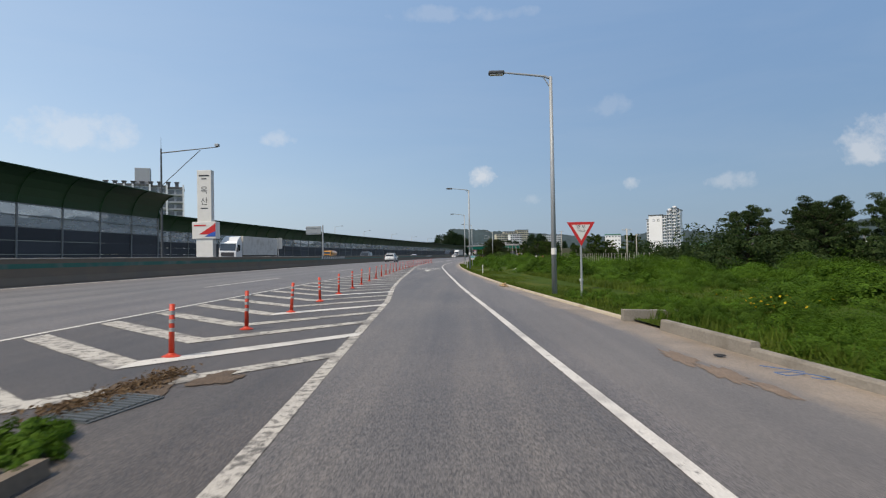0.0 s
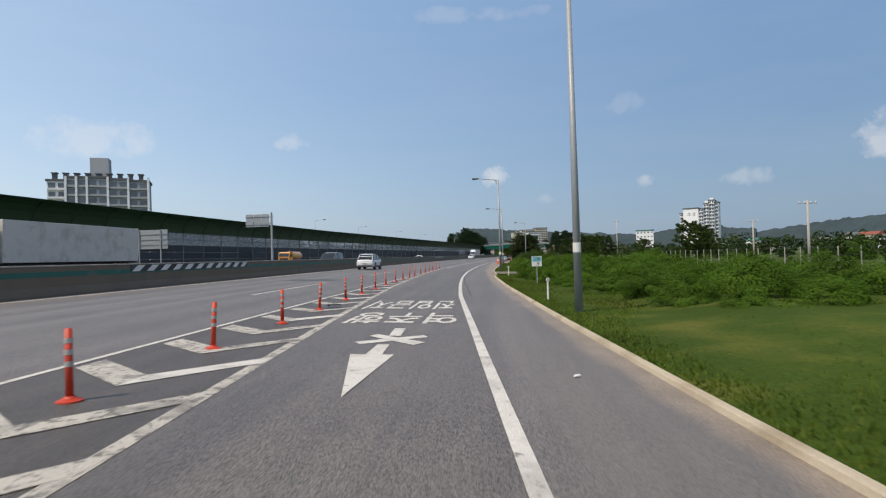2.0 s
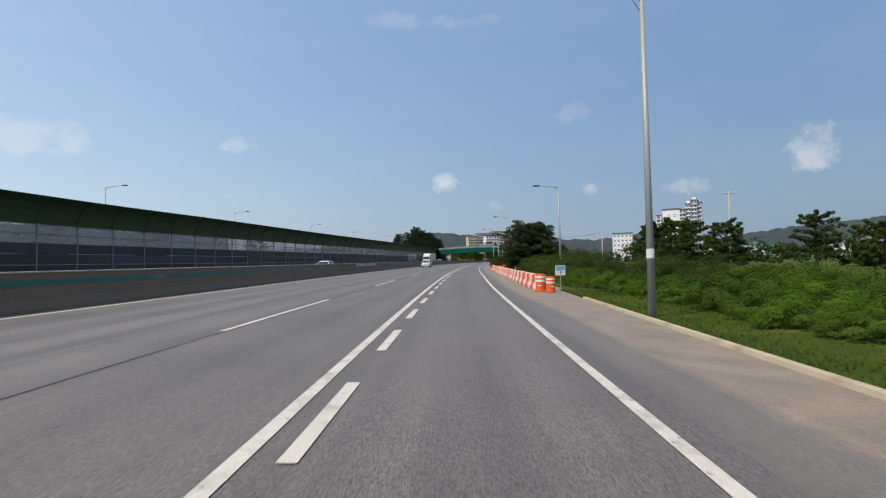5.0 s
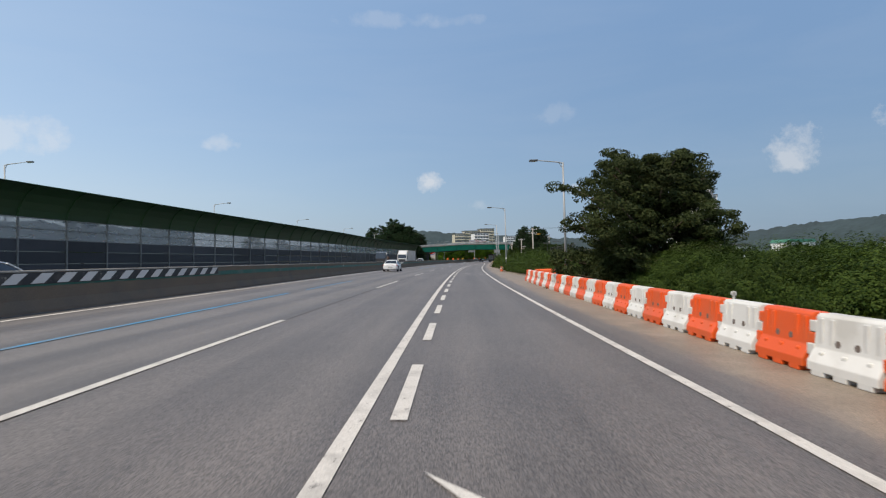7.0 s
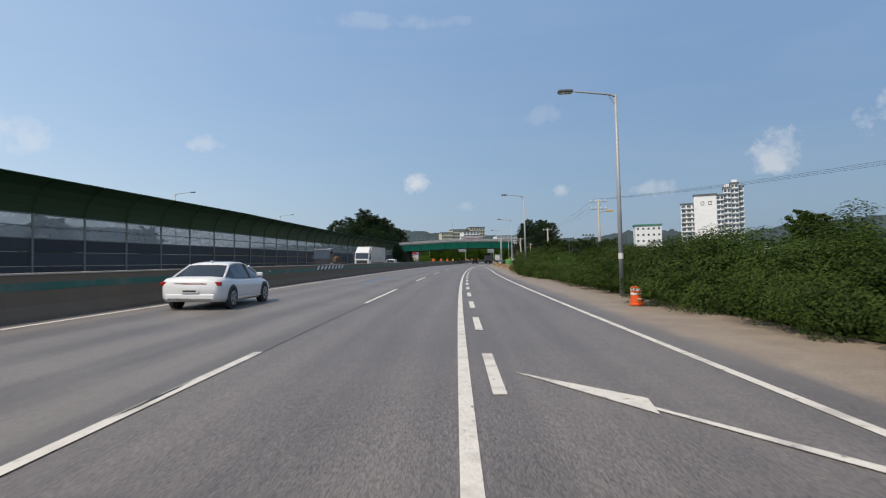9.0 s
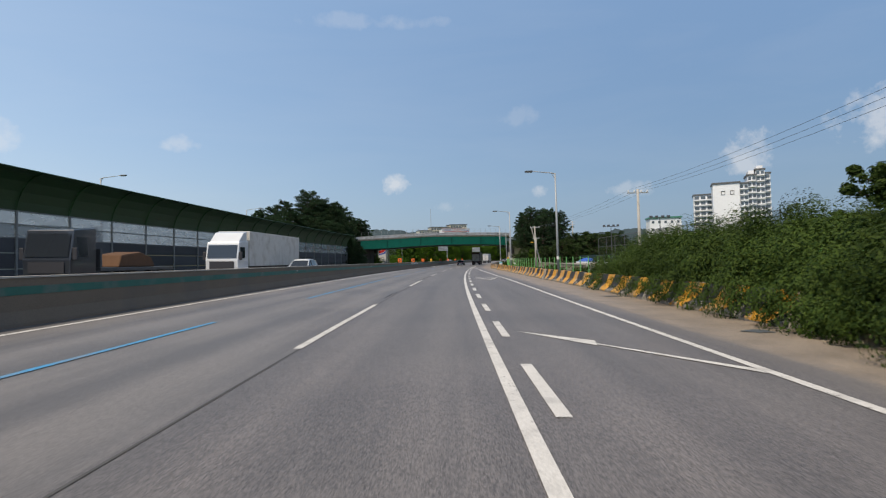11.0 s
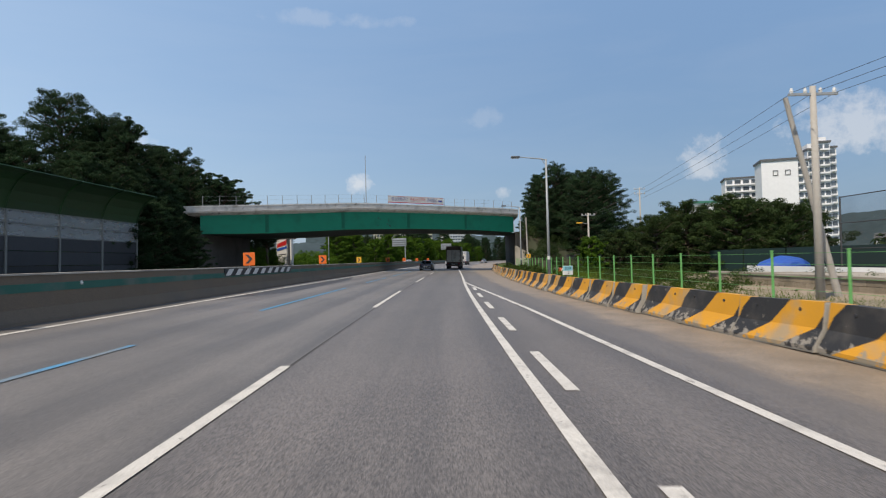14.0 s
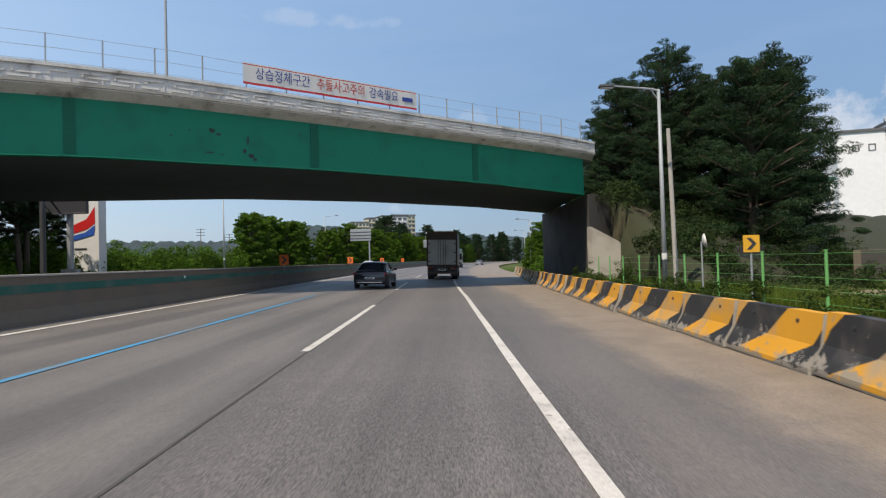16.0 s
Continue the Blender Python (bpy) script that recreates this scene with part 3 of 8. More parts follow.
RAMP_R = line((-60, 12.5), (21, 9.1), (33, 8.35), (45, 7.5), (53, 7.0), (68, 5.97), (77, 5.33), (86, 4.65), (94, 4.22), (104, 3.8), (116, 3.5), (140, 3.42), (170, 3.5), (195, 3.7),
              (222, 3.6), (290, 3.5), (330, 3.56), (346, 3.42), (356, 3.05), (370, 2.64), (382, 2.12), (397, 1.5), (403, 1.13), (411, 0.58), (419, 0.02))
RAMP_L = line((-60, 9.5), (21, 5.95), (36, 5.2), (44, 4.45), (52, 3.85), (68, 2.85), (79, 2.0), (92, 1.1), (106, 0.5), (118, 0.05))

bm = bmesh.new()
gx = np.concatenate([np.linspace(-3000, -260, 24), np.arange(-240, 300, 6.0), np.linspace(320, 3000, 24)])
gy = np.concatenate([np.linspace(-1500, -80, 14), np.arange(-70, 560, 6.0), np.linspace(590, 4000, 30)])
grid = []
for y in gy:
    row = []
    for x in gx:
        lat = x - float(np.interp(y, ay, ax))
        lat *= math.cos(math.atan(float(np.interp(y, ay, slope))))
        drop = FALL * max(-45.0, min(45.0, lat)) + 0.3
        wob = 0.25 * noise.noise(Vector((x * 0.02, y * 0.02, 0))) if abs(lat) > 60 else 0
        row.append(bm.verts.new((x, y, -drop + wob)))
    grid.append(row)
for a, b in zip(grid, grid[1:]):
    for i in range(len(a) - 1):
        bm.faces.new((a[i], a[i + 1], b[i + 1], b[i]))
single("ground", bm, M_field, I4, "flat green farmland and rough grass reaching the horizon", "ground", kind="structure")

def hard_edge(s):
    """Where the coarse lane paving ends and the shoulder begins."""
    return RAMP_R(s) + 0.42


road = single("road", ribbon(-60, 900, -3.3, hard_edge, 0.0, 2.0, 6), M_asphalt, I4, "grey coarse asphalt of the slow lane and merging lane", "road", kind="structure")
single("shoulder", ribbon(-60, 900, hard_edge, lambda s: KERB(s) + 0.6, 0.0, 2.0, 5), M_sand, I4, "sandy brown silt lying along the shoulder", "shoulder", kind="structure")
single("road_2", ribbon(-60, 900, -10.9, -3.3, 0.0, 3.0, 4), M_concrete_road, I4, "pale worn concrete of the two fast lanes", "road", kind="structure")
single("road_3", ribbon(-60, 900, lambda s: float(np.interp(s, [0, 60, 196, 313], [-39, -38, -35, -26.5])), -11.3, 0.0, 4.0, 4), M_concrete_road, I4,
       "pale opposite carriageway beyond the median", "road", kind="structure")
single("road_4", ribbon(-60, 121, RAMP_L, RAMP_R, 0.004, 2.0, 3), M_asphalt_ramp, I4, "coarse asphalt slip road joining the motorway", "road", kind="structure")
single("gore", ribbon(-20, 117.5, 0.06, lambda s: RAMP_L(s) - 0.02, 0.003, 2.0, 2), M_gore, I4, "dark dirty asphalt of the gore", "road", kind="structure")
single("joint", ribbon(120, 700, -3.25, -3.215, 0.006, 2.0), M_tar, I4, "dark tarred joint between the lanes", "joint", kind="structure")
SEAM = line((80, 0.42), (92, 0.3), (95, 0.22), (98, 0.15), (107, 0.1))
single("joint", ribbon(86, 109, lambda s: RAMP_R(s) + SEAM(s), lambda s: RAMP_R(s) + SEAM(s) + 0.035 + 0.015 * math.sin(s * 5), 0.004, 0.4), M_tar, I4, "dark cracked seam between lane and shoulder", "joint", kind="structure")
single("road_repair", patch([(98.3, -6.7), (100.6, -6.6), (100.5, -3.55), (98.5, -3.6)], 0.004), M_repair, I4, "dark square asphalt repair in the middle lane", "road", kind="structure")
single("road_repair", ribbon(401, 430, -9.66, line((401, -9.6), (406, -8.3), (414, -8.35), (424, -8.7), (430, -9.55)), 0.005, 1.0, 2), M_repair, I4, "dark asphalt repair beside the median", "road", kind="structure")
# painted lines
for name, left, right, s0, s1, m, label in [
    ("edge_line", -0.078, 0.078, 116, 700, M_paint, "solid white edge line of the slow lane"),
    ("edge_line", -0.055, 0.055, -60, 118, M_paint, "thin white edge line beside the hatched gore"),
    ("edge_line", -9.88, -9.7, -60, 700, M_paint, "white edge line beside the median barrier"),
    ("edge_line", lambda s: RAMP_R(s) - 0.075, lambda s: RAMP_R(s) + 0.075, -20, 419, M_paint, "white edge line of the merging lane"),
    ("edge_line", lambda s: RAMP_L(s) - 0.085, lambda s: RAMP_L(s) + 0.085, -20, 118, M_paint_worn, "worn white line between slip road and gore"),
    ("edge_line", -13.2, -13.03, -60, 700, M_paint, "white line of the opposite carriageway"),
]:
    single(name, ribbon(s0, s1, left, right, 0.009, 2.0), m, I4, label, "road marking", kind="structure")
dashes = thing("lane_dashes", I4, "white dashes between the lanes", "road marking", kind="structure")
for s0 in (-2, 20, 42, 64, 86, 107.4, 129, 150, 172, 194.6, 220.8, 244.2, 265, 287, 308.6, 333.1, 355.5, 377, 397.2, 418.6, 440.4, 461, 482, 503, 524, 545, 566, 587):
    part("dash", ribbon(s0, s0 + 10, -3.35, -3.21, 0.011, 2.5), M_paint, dashes)
blues = thing("blue_dashes", I4, "worn blue guide line of the bus lane", "road marking", kind="structure")
for s0, s1 in [(184, 216), (219, 231), (283, 300), (304, 313), (322, 346), (352, 365.3), (373, 389), (396, 410), (417.4, 428.6), (432, 456)]:
    part("dash", ribbon(s0, s1, -6.52, -6.39, 0.011, 2.0), M_paint_blue, blues)
short = thing("merge_dashes", I4, "short white dashes beside the edge line of the merging lane", "road marking", kind="structure")
starts = [174.3 + 5.375 * k for k in range(-8, 10)] + [228.5 + 5.7 * k for k in range(5)] + [257.3 + 5.87 * k for k in range(17)] + [357.0 + 5.7 * k for k in range(10)]
for s0 in starts:
    part("dash", ribbon(s0, s0 + 2.85, 0.305, 0.465, 0.011, 3.0), M_paint, short)
for s1 in (349.35,):
    # yield triangle, its point towards the traffic and to the right
    t = thing("yield_triangle", I4, "white outlined yield triangle painted on the lane", "road marking", "yield triangles", "structure")
    a, b, c = (s1, 0.78), (s1, 2.84), (s1 - 5.25, 1.98)
    mid = ((a[0] + b[0] + c[0]) / 3, (a[1] + b[1] + c[1]) / 3)
    inner = [(mid[0] + (q[0] - mid[0]) * 0.68, mid[1] + (q[1] - mid[1]) * 0.68) for q in (a, b, c)]
    outer = [a, b, c]
    for i in range(3):
        j = (i + 1) % 3
        part("stroke", patch([outer[i], outer[j], inner[j], inner[i]], 0.011), M_paint, t)
for s1 in (194.5, 252.6, 311.0):
    t = thing("merge_arrow", I4, "thin white merging arrow painted across the lane", "road marking", "merge arrows", "structure")
    part("head", patch([(s1, 0.68), (s1 - 1.45, 1.95), (s1 - 2.1, 1.85)], 0.011), M_paint, t)
    part("shaft", patch([(s1 - 1.75, 1.85), (s1 - 1.9, 1.85), (s1 - 4.6, 3.42), (s1 - 4.3, 3.45)], 0.0118), M_paint, t)

# hatched gore
gore = thing("gore_hatching", I4, "worn white chevron hatching on the gore", "road marking", kind="structure")
for k in range(-1, 44):
    s0 = 24.7 + 2.19 * k
    wide = RAMP_L(s0)
    if wide < 0.45:
        break
    m = 0.545 * wide
    end = RAMP_L(s0 + 0.9 * wide * 0.43)
    lift = 0.8 * (m - 0.15)
    part("stroke", patch([(s0, m), (s0 + 0.62, m), (s0 + 0.62 + lift, 0.2), (s0 + lift, 0.2)], 0.01), M_paint_worn, gore)
    rise = 1.35 * (end - m)
    part("stroke", patch([(s0, m), (s0 + rise, end), (s0 + rise + 0.5, end), (s0 + 0.62, m)], 0.0115), M_paint_worn if k % 3 else M_paint, gore)


def words(text, size, material, parent, m, name="lettering", sx=1.0, sy=1.0, label="", bold=0.0):
    """Flat lettering as a mesh, centred, in the plane of m's x and y."""
    c = bpy.data.curves.new("text", "FONT")
    c.body, c.size, c.align_x, c.align_y = text, size, "CENTER", "CENTER"
    c.offset = bold
    ob = bpy.data.objects.new("text", c)
    scene.collection.objects.link(ob)
    me = bpy.data.meshes.new_from_object(ob.evaluated_get(bpy.context.evaluated_depsgraph_get()))
    bpy.data.objects.remove(ob)
    me.materials.clear()
    me.materials.append(material)
    o = new(name, me)
    o.parent = parent
    o.matrix_basis = m @ Matrix.Diagonal((sx, sy, 1, 1))
    return tagged(o, label) if label else o


# road words, written for drivers who come the wrong way
wrong = thing("road_lettering", I4, "tall white wrong-way warning letters on the slip road", "road marking", kind="structure")
words("진입금지", 0.72, M_paint, wrong, onroad(82.1, 3.4, 0.012, 180), sx=1.0, sy=4.4, bold=0.012)
words("역주행", 0.95, M_paint, wrong, onroad(78.35, 3.7, 0.012, 180), sx=1.0, sy=2.7, bold=0.014)
for corners in ([(73.95, 3.55), (74.2, 3.4), (75.1, 4.5), (74.85, 4.6)], [(74.95, 3.5), (75.2, 3.62), (74.2, 4.62), (73.9, 4.45)], [(75.0, 3.86), (75.0, 4.08), (76.1, 4.02), (76.1, 3.8)],
                [(70.3, 4.14), (72.95, 3.62), (72.95, 4.28)], [(72.9, 3.85), (72.9, 4.1), (73.95, 4.05), (73.95, 3.85)]):
    part("stroke", patch(corners, 0.0125), M_paint, wrong)

# median barrier
median = thing("median_barrier", I4, "stained concrete median barrier with a green stripe", "barrier", kind="structure")
part("wall", sweep([(-0.38, 0.0), (-0.36, 0.08), (-0.2, 0.35), (-0.12, 1.12), (0.12, 1.12), (0.2, 0.35), (0.36, 0.08), (0.38, 0.0)], -60, 600, 4.0, lambda s: -10.95 + DRIFT(s)), M_concrete_dark, median)
part("stripe", sweep([(0.15, 0.72), (0.172, 0.72), (0.156, 0.92), (0.13, 0.92)], -60, 600, 4.0, lambda s: -10.95 + DRIFT(s)), M_green_stripe, median, "faded green painted stripe")
part("coping", sweep([(-0.15, 1.118), (0.15, 1.118), (0.14, 1.16), (-0.14, 1.16)], -60, 600, 4.0, lambda s: -10.95 + DRIFT(s)), M_concrete, median, "paler coping along the top")


cat_eye = finish(lathe([(0.055, -0.02), (0.055, 0.0), (0.035, 0.02), (0.0, 0.024)], 12), "lens", M_white_plastic)
for k in range(9):
    s = 248.5 + 29.2 * k
    t = new("median_reflector", cat_eye)
    t.matrix_basis = upright(s, -10.785 + DRIFT(s), 0.88) @ Matrix.Rotation(radians(90), 4, "Y")
    tagged(t, "small round white reflector on the median", "reflector", "median reflectors")


def stripe_panel(s0, s1, n):
    """Slanting black and white bars on the median's face."""
    t = thing("hazard_panel", I4, "black and white slanting hazard panel on the median", "hazard panel", "hazard panels")
    part("backing", sweep([(0.16, 0.78), (0.19, 0.78), (0.165, 1.1), (0.135, 1.1)], s0, s1, 3.0, -10.95), M_black_paint, t)
    d = (s1 - s0) / n
    for k in range(n):
        a = s0 + k * d
        bm = bmesh.new()
        bm.faces.new([bm.verts.new(at(*q)) for q in ((a, -10.745, 0.8), (a + d * 0.5, -10.745, 0.8), (a + d * 0.95, -10.775, 1.085), (a + d * 0.45, -10.775, 1.085))])
        part("bar", bm, M_white_paint, t)


stripe_panel(90.2, 103, 11)
stripe_panel(205.2, 218.8, 13)
stripe_panel(288, 297.5, 8)
stripe_panel(404.5, 415, 9)

# kerb and verge
kerb_end = 161
single("kerb", sweep([(0.0, 0.0), (0.02, 0.05), (0.04, 0.064), (0.11, 0.068), (0.14, 0.0)], 31.4, 105.0, 2.5, KERB), M_kerb, I4, "dusty pale concrete kerb along the grass", "kerb", kind="structure")
single("kerb", sweep([(0.0, 0.0), (0.02, 0.07), (0.05, 0.08), (0.13, 0.082), (0.15, 0.0)], 109.3, kerb_end, 3.0, KERB), M_kerb, I4, "dusty pale concrete kerb along the grass", "kerb", kind="structure")


def verge(s0, s1, inner, z=0.13):
    bm = bmesh.new()
    lats = [0, 0.5, 1.2, 2.5, 4, 6, 9, 13, 18, 25, 34, 45]
    rows = []
    n = int((s1 - s0) / 3)
    for k in range(n + 1):
        s = s0 + (s1 - s0) * k / n
        rows.append([bm.verts.new(at(s, inner(s) + l, z + (0.18 * noise.noise(Vector((s * 0.15, l * 0.3, 3))) if l > 1.0 else 0) + (0.25 if l > 3 else 0))) for l in lats])
    for a, b in zip(rows, rows[1:]):
        for i in range(len(a) - 1):
            bm.faces.new((a[i], a[i + 1], b[i + 1], b[i]))
    return single("verge", bm, M_lawn if s0 < 100 else M_grass, I4, "mown green grass verge with weeds", "grass", kind="structure", smooth=True)


verge(-60, 168, lambda s: KERB(s) + (0.11 if not 107.0 < s < 109.2 else 0.4), 0.06)
verge(165, 470, lambda s: KERB(s) + 0.55, 0.03)

# ---------------------------------------------------------------- noise walls
WALL = line((90, -41), (132, -39), (196, -36), (215, -34), (313, -28), (430.4, -29.2))


def noise_wall(s0, s1, lat, top, bay, label):
    """Bays of grey panels, clear sheets and an arched green hood, between steel posts."""
    wall = thing("noise_wall", I4, label, "noise barrier", "noise walls", "structure")
    n = int(round((s1 - s0) / bay))
    k = top / 7.1
    levels = [(0.1, 1.05), (1.1, 2.05), (2.1, 3.0)]
    arc = [(0.0, 4.75), (0.12, 5.3), (0.35, 5.9), (0.75, 6.5), (1.25, 6.9), (1.75, 7.1)]
    for i in range(n + 1):
        s = s0 + (s1 - s0) * i / n
        l0 = lat(s)
        bm = bmesh.new()
        prof = [(0.0, 0.0)] + [(x, z * k) for x, z in arc]
        tube(bm, at(s, l0 + 0.08, 0), at(s, l0 + 0.08, 4.75 * k), 0.1, sides=6)
        post = part("post", bm, M_wall_post, wall)
        bm = bmesh.new()
        for (xa, za), (xb, zb) in zip(prof[1:], prof[2:]):
            tube(bm, at(s, l0 + xa + 0.06, za), at(s, l0 + xb + 0.06, zb), 0.055, sides=6)
        part("rib", bm, M_wall_green, post, "dark green arched rib")
        if i == n:
            break
        e = s0 + (s1 - s0) * (i + 1) / n
        for z0, z1 in levels:
            part("panel", sweep([(-0.05, z0 * k), (0.05, z0 * k), (0.05, z1 * k), (-0.05, z1 * k)], s + 0.06, e - 0.06, bay, lat), M_wall_grey, wall)
        for z0, z1 in ((3.05, 3.85), (3.9, 4.7)):
            o = part("clear_panel", sweep([(-0.02, z0 * k), (0.02, z0 * k), (0.02, z1 * k), (-0.02, z1 * k)], s + 0.06, e - 0.06, bay, lat), M_clear, wall)
        part("rail", sweep([(-0.06, 3.0 * k), (0.07, 3.0 * k), (0.07, 3.07 * k), (-0.06, 3.07 * k)], s, e, bay, lat), M_wall_post, wall)
        part("rail", sweep([(-0.05, 3.84 * k), (0.06, 3.84 * k), (0.06, 3.92 * k), (-0.05, 3.92 * k)], s, e, bay, lat), M_wall_post, wall)
        part("rail", sweep([(-0.06, 4.68 * k), (0.07, 4.68 * k), (0.07, 4.76 * k), (-0.06, 4.76 * k)], s, e, bay, lat), M_wall_post, wall)
        hood = [(x, z * k) for x, z in arc] + [(x - 0.05, z * k + 0.05) for x, z in arc[::-1]]
        part("hood", sweep(hood, s + 0.03, e - 0.03, bay, lat), M_wall_green, wall)
    return wall


noise_wall(21, 81, lambda s: -26.7, 7.7, 5.0, "tall noise wall of grey panels with an arched green hood")
noise_wall(93, 430.4, WALL, 7.1, 5.0, "long noise wall with clear sheets and an arched green hood")

# ---------------------------------------------------------------- bridge
B0, B1 = at(441.3, -28.6), at(468.5, 6.9)
span = (B1 - B0).xy
BL = span.length
b_turn = math.atan2(span.y, span.x)
BM = Matrix.Translation((B0.x, B0.y, 0)) @ Matrix.Rotation(b_turn, 4, "Z")
bridge = thing("overpass", BM, "green steel girder overpass with weathered concrete parapets", "bridge")
SKEW = 0.77  # the ends run with the road
b_low = line((-14, 4.6), (0, 5.1), (7.9, 5.25), (15.2, 5.65), (17.7, 5.78), (27, 5.95), (36.8, 5.9), (44.9, 5.62), (60, 5.3))
b_top = line((-14, 7.3), (0, 8.13), (15, 8.9), (17, 9.02), (21, 9.15), (43, 9.15), (60, 8.6))


def b_z(u, z):
    """Heights of the arched cross-section: 0 under the girder, 2.2 its top, 3.25 the parapet's top."""
    return b_low(u) + z * (b_top(u) - b_low(u)) / 3.25


def b_sweep(profile, u0, u1, step=2.0):
    bm = bmesh.new()
    n = max(1, int(round((u1 - u0) / step)))
    rings = [[bm.verts.new((u0 + (u1 - u0) * k / n + SKEW * y, y, b_z(u0 + (u1 - u0) * k / n, z))) for y, z in profile] for k in range(n + 1)]
    m = len(profile)
    for a, b in zip(rings, rings[1:]):
        for i in range(m):
            bm.faces.new((a[i], b[i], b[(i + 1) % m], a[(i + 1) % m]))
    bm.faces.new(rings[0])
    bm.faces.new(rings[-1][::-1])
    bmesh.ops.recalc_face_normals(bm, faces=bm.faces[:])
    return bm


for y in (0.5, 3.9, 7.3, 10.7):
    part("girder", b_sweep([(y - 0.12, 0.0), (y + 1.5, 0.0), (y + 1.5, 0.05), (y + 1.4, 0.05), (y + 1.4, 2.2), (y, 2.2), (y, 0.05), (y - 0.12, 0.05)], 0, BL + 0.7), M_girder, bridge)
# plate added to carry the dark of the shaded underside
part("soffit", b_sweep([(0.62, -0.03), (12.1, -0.03), (12.1, -0.004), (0.62, -0.004)], 0.3, BL + 0.4), M_soffit, bridge, "soffit plate with the underside's shade in its colour")
part("deck", b_sweep([(0.0, 2.45), (0.5, 2.2), (12.5, 2.2), (13.0, 2.45), (13.0, 2.55), (0.0, 2.55)], -1.2, BL + 1.6), M_parapet, bridge, "concrete deck slab")
for y in (0.0, 12.7):
    part("parapet", b_sweep([(y, 2.55), (y + 0.3, 2.55), (y + 0.28, 3.25), (y + 0.02, 3.25)], -1.4, BL + 1.7), M_parapet, bridge, "flaking pale concrete parapet")
    part("ledge", b_sweep([(y - 0.05, 2.5), (y + 0.33, 2.5), (y + 0.33, 2.6), (y - 0.05, 2.6)], -1.4, BL + 1.7), M_concrete, bridge)
# raised fret of short bars on the parapet's outer face
fret = bmesh.new()
ragged = random.Random(31)


def fret_bar(u0, u1, z0, z1):
    lip = [[fret.verts.new((u + SKEW * y, y, b_z(u, z))) for y, z in ((-0.035, z0), (0.015, z0), (0.02, z1), (-0.03, z1))] for u in (u0, u1)]
    for i in range(4):
        fret.faces.new((lip[0][i], lip[1][i], lip[1][(i + 1) % 4], lip[0][(i + 1) % 4]))
    fret.faces.new(lip[0][::-1])
    fret.faces.new(lip[1])


u = -1.2
while u < BL + 0.4:
    for row, z in enumerate((2.66, 2.81, 2.96)):
        if ragged.random() < 0.9:
            fret_bar(u + (0.0, 0.3, 0.12)[row], u + (0.62, 0.98, 0.7)[row], z, z + 0.065)
    fret_bar(u + 0.74, u + 0.82, 2.62, 2.8)
    fret_bar(u + 0.1, u + 0.18, 2.83, 2.95)
    u += 1.05
bmesh.ops.recalc_face_normals(fret, faces=fret.faces[:])
tagged(part("fret_relief", fret, M_parapet, bridge, "weathered raised fret pattern"), kind="stuff")
part("coping", b_sweep([(-0.06, 3.13), (0.32, 3.13), (0.32, 3.26), (-0.06, 3.26)], -1.4, BL + 1.7), M_parapet, bridge, "weathered coping of the parapet")
for u in (7.75, 17.42, 27.1, 36.78):
    z0, z1 = b_low(u), b_z(u, 2.2)
    plate = part("splice_plate", boxes((u - 0.2, u + 0.2, 0.465, 0.498, z0 + 0.12, z1 - 0.05), (u - 0.36, u + 0.36, 0.34, 0.6, z0 - 0.03, z0 - 0.003), bevel=0.004), M_girder_dark, bridge, "bolted green splice plate")
    n = 12
    bolts = bmesh.new()
    for k in range(n):
        for dx in (-0.14, -0.06, 0.06, 0.14):
            z = z0 + 0.2 + (z1 - z0 - 0.35) * k / (n - 1)
            tube(bolts, (u + dx, 0.466, z), (u + dx, 0.444, z), 0.02, 0.016, sides=6)
    tagged(part("bolts", bolts, M_girder_dark, plate, "rows of bolt heads"), kind="stuff")
flakes = random.Random(12)
M_primer = mat("bare_dark_primer", (0.0266, 0.0304, 0.0266), 0.8, vary=0.3, scale=8)
for u, z, w, h in ((22.5, 7.28, 0.16, 0.1), (22.75, 7.15, 0.12, 0.06), (24.0, 7.0, 0.05, 0.22), (23.85, 6.55, 0.12, 0.1), (24.15, 6.35, 0.14, 0.12), (22.4, 6.35, 0.2, 0.03), (24.3, 6.2, 0.1, 0.06), (22.9, 6.3, 0.1, 0.03), (21.6, 7.2, 0.05, 0.04), (20.9, 6.9, 0.04, 0.05), (30.2, 7.0, 0.05, 0.04), (10.4, 6.6, 0.06, 0.05), (13.5, 7.1, 0.05, 0.05), (41.5, 6.9, 0.05, 0.04), (26.4, 7.5, 0.05, 0.03)):
    bm = bmesh.new()
    bm.faces.new([bm.verts.new((u + w * flakes.uniform(0.5, 1.2) * math.cos(k * 0.57), 0.4965, z + h * flakes.uniform(0.5, 1.2) * math.sin(k * 0.57))) for k in range(11)])
    part("paint_flake", bm, M_primer, bridge, "dark flaked patch in the paint")
BI = BM.inverted()


def pillar(corners, z0, z1):
    """An upright block on (s, lat) corners, in the overpass's own space."""
    bm = bmesh.new()
    lows, tops = [], []
    for q in corners:
        p = BI @ at(*q)
        lows.append(bm.verts.new((p.x, p.y, z0)))
        tops.append(bm.verts.new((p.x, p.y, z1)))
    bm.faces.new(lows[::-1])
    bm.faces.new(tops)
    for k in range(len(corners)):
        n2 = (k + 1) % len(corners)
        bm.faces.new((lows[k], lows[n2], tops[n2], tops[k]))
    bmesh.ops.recalc_face_normals(bm, faces=bm.faces[:])
    return bm


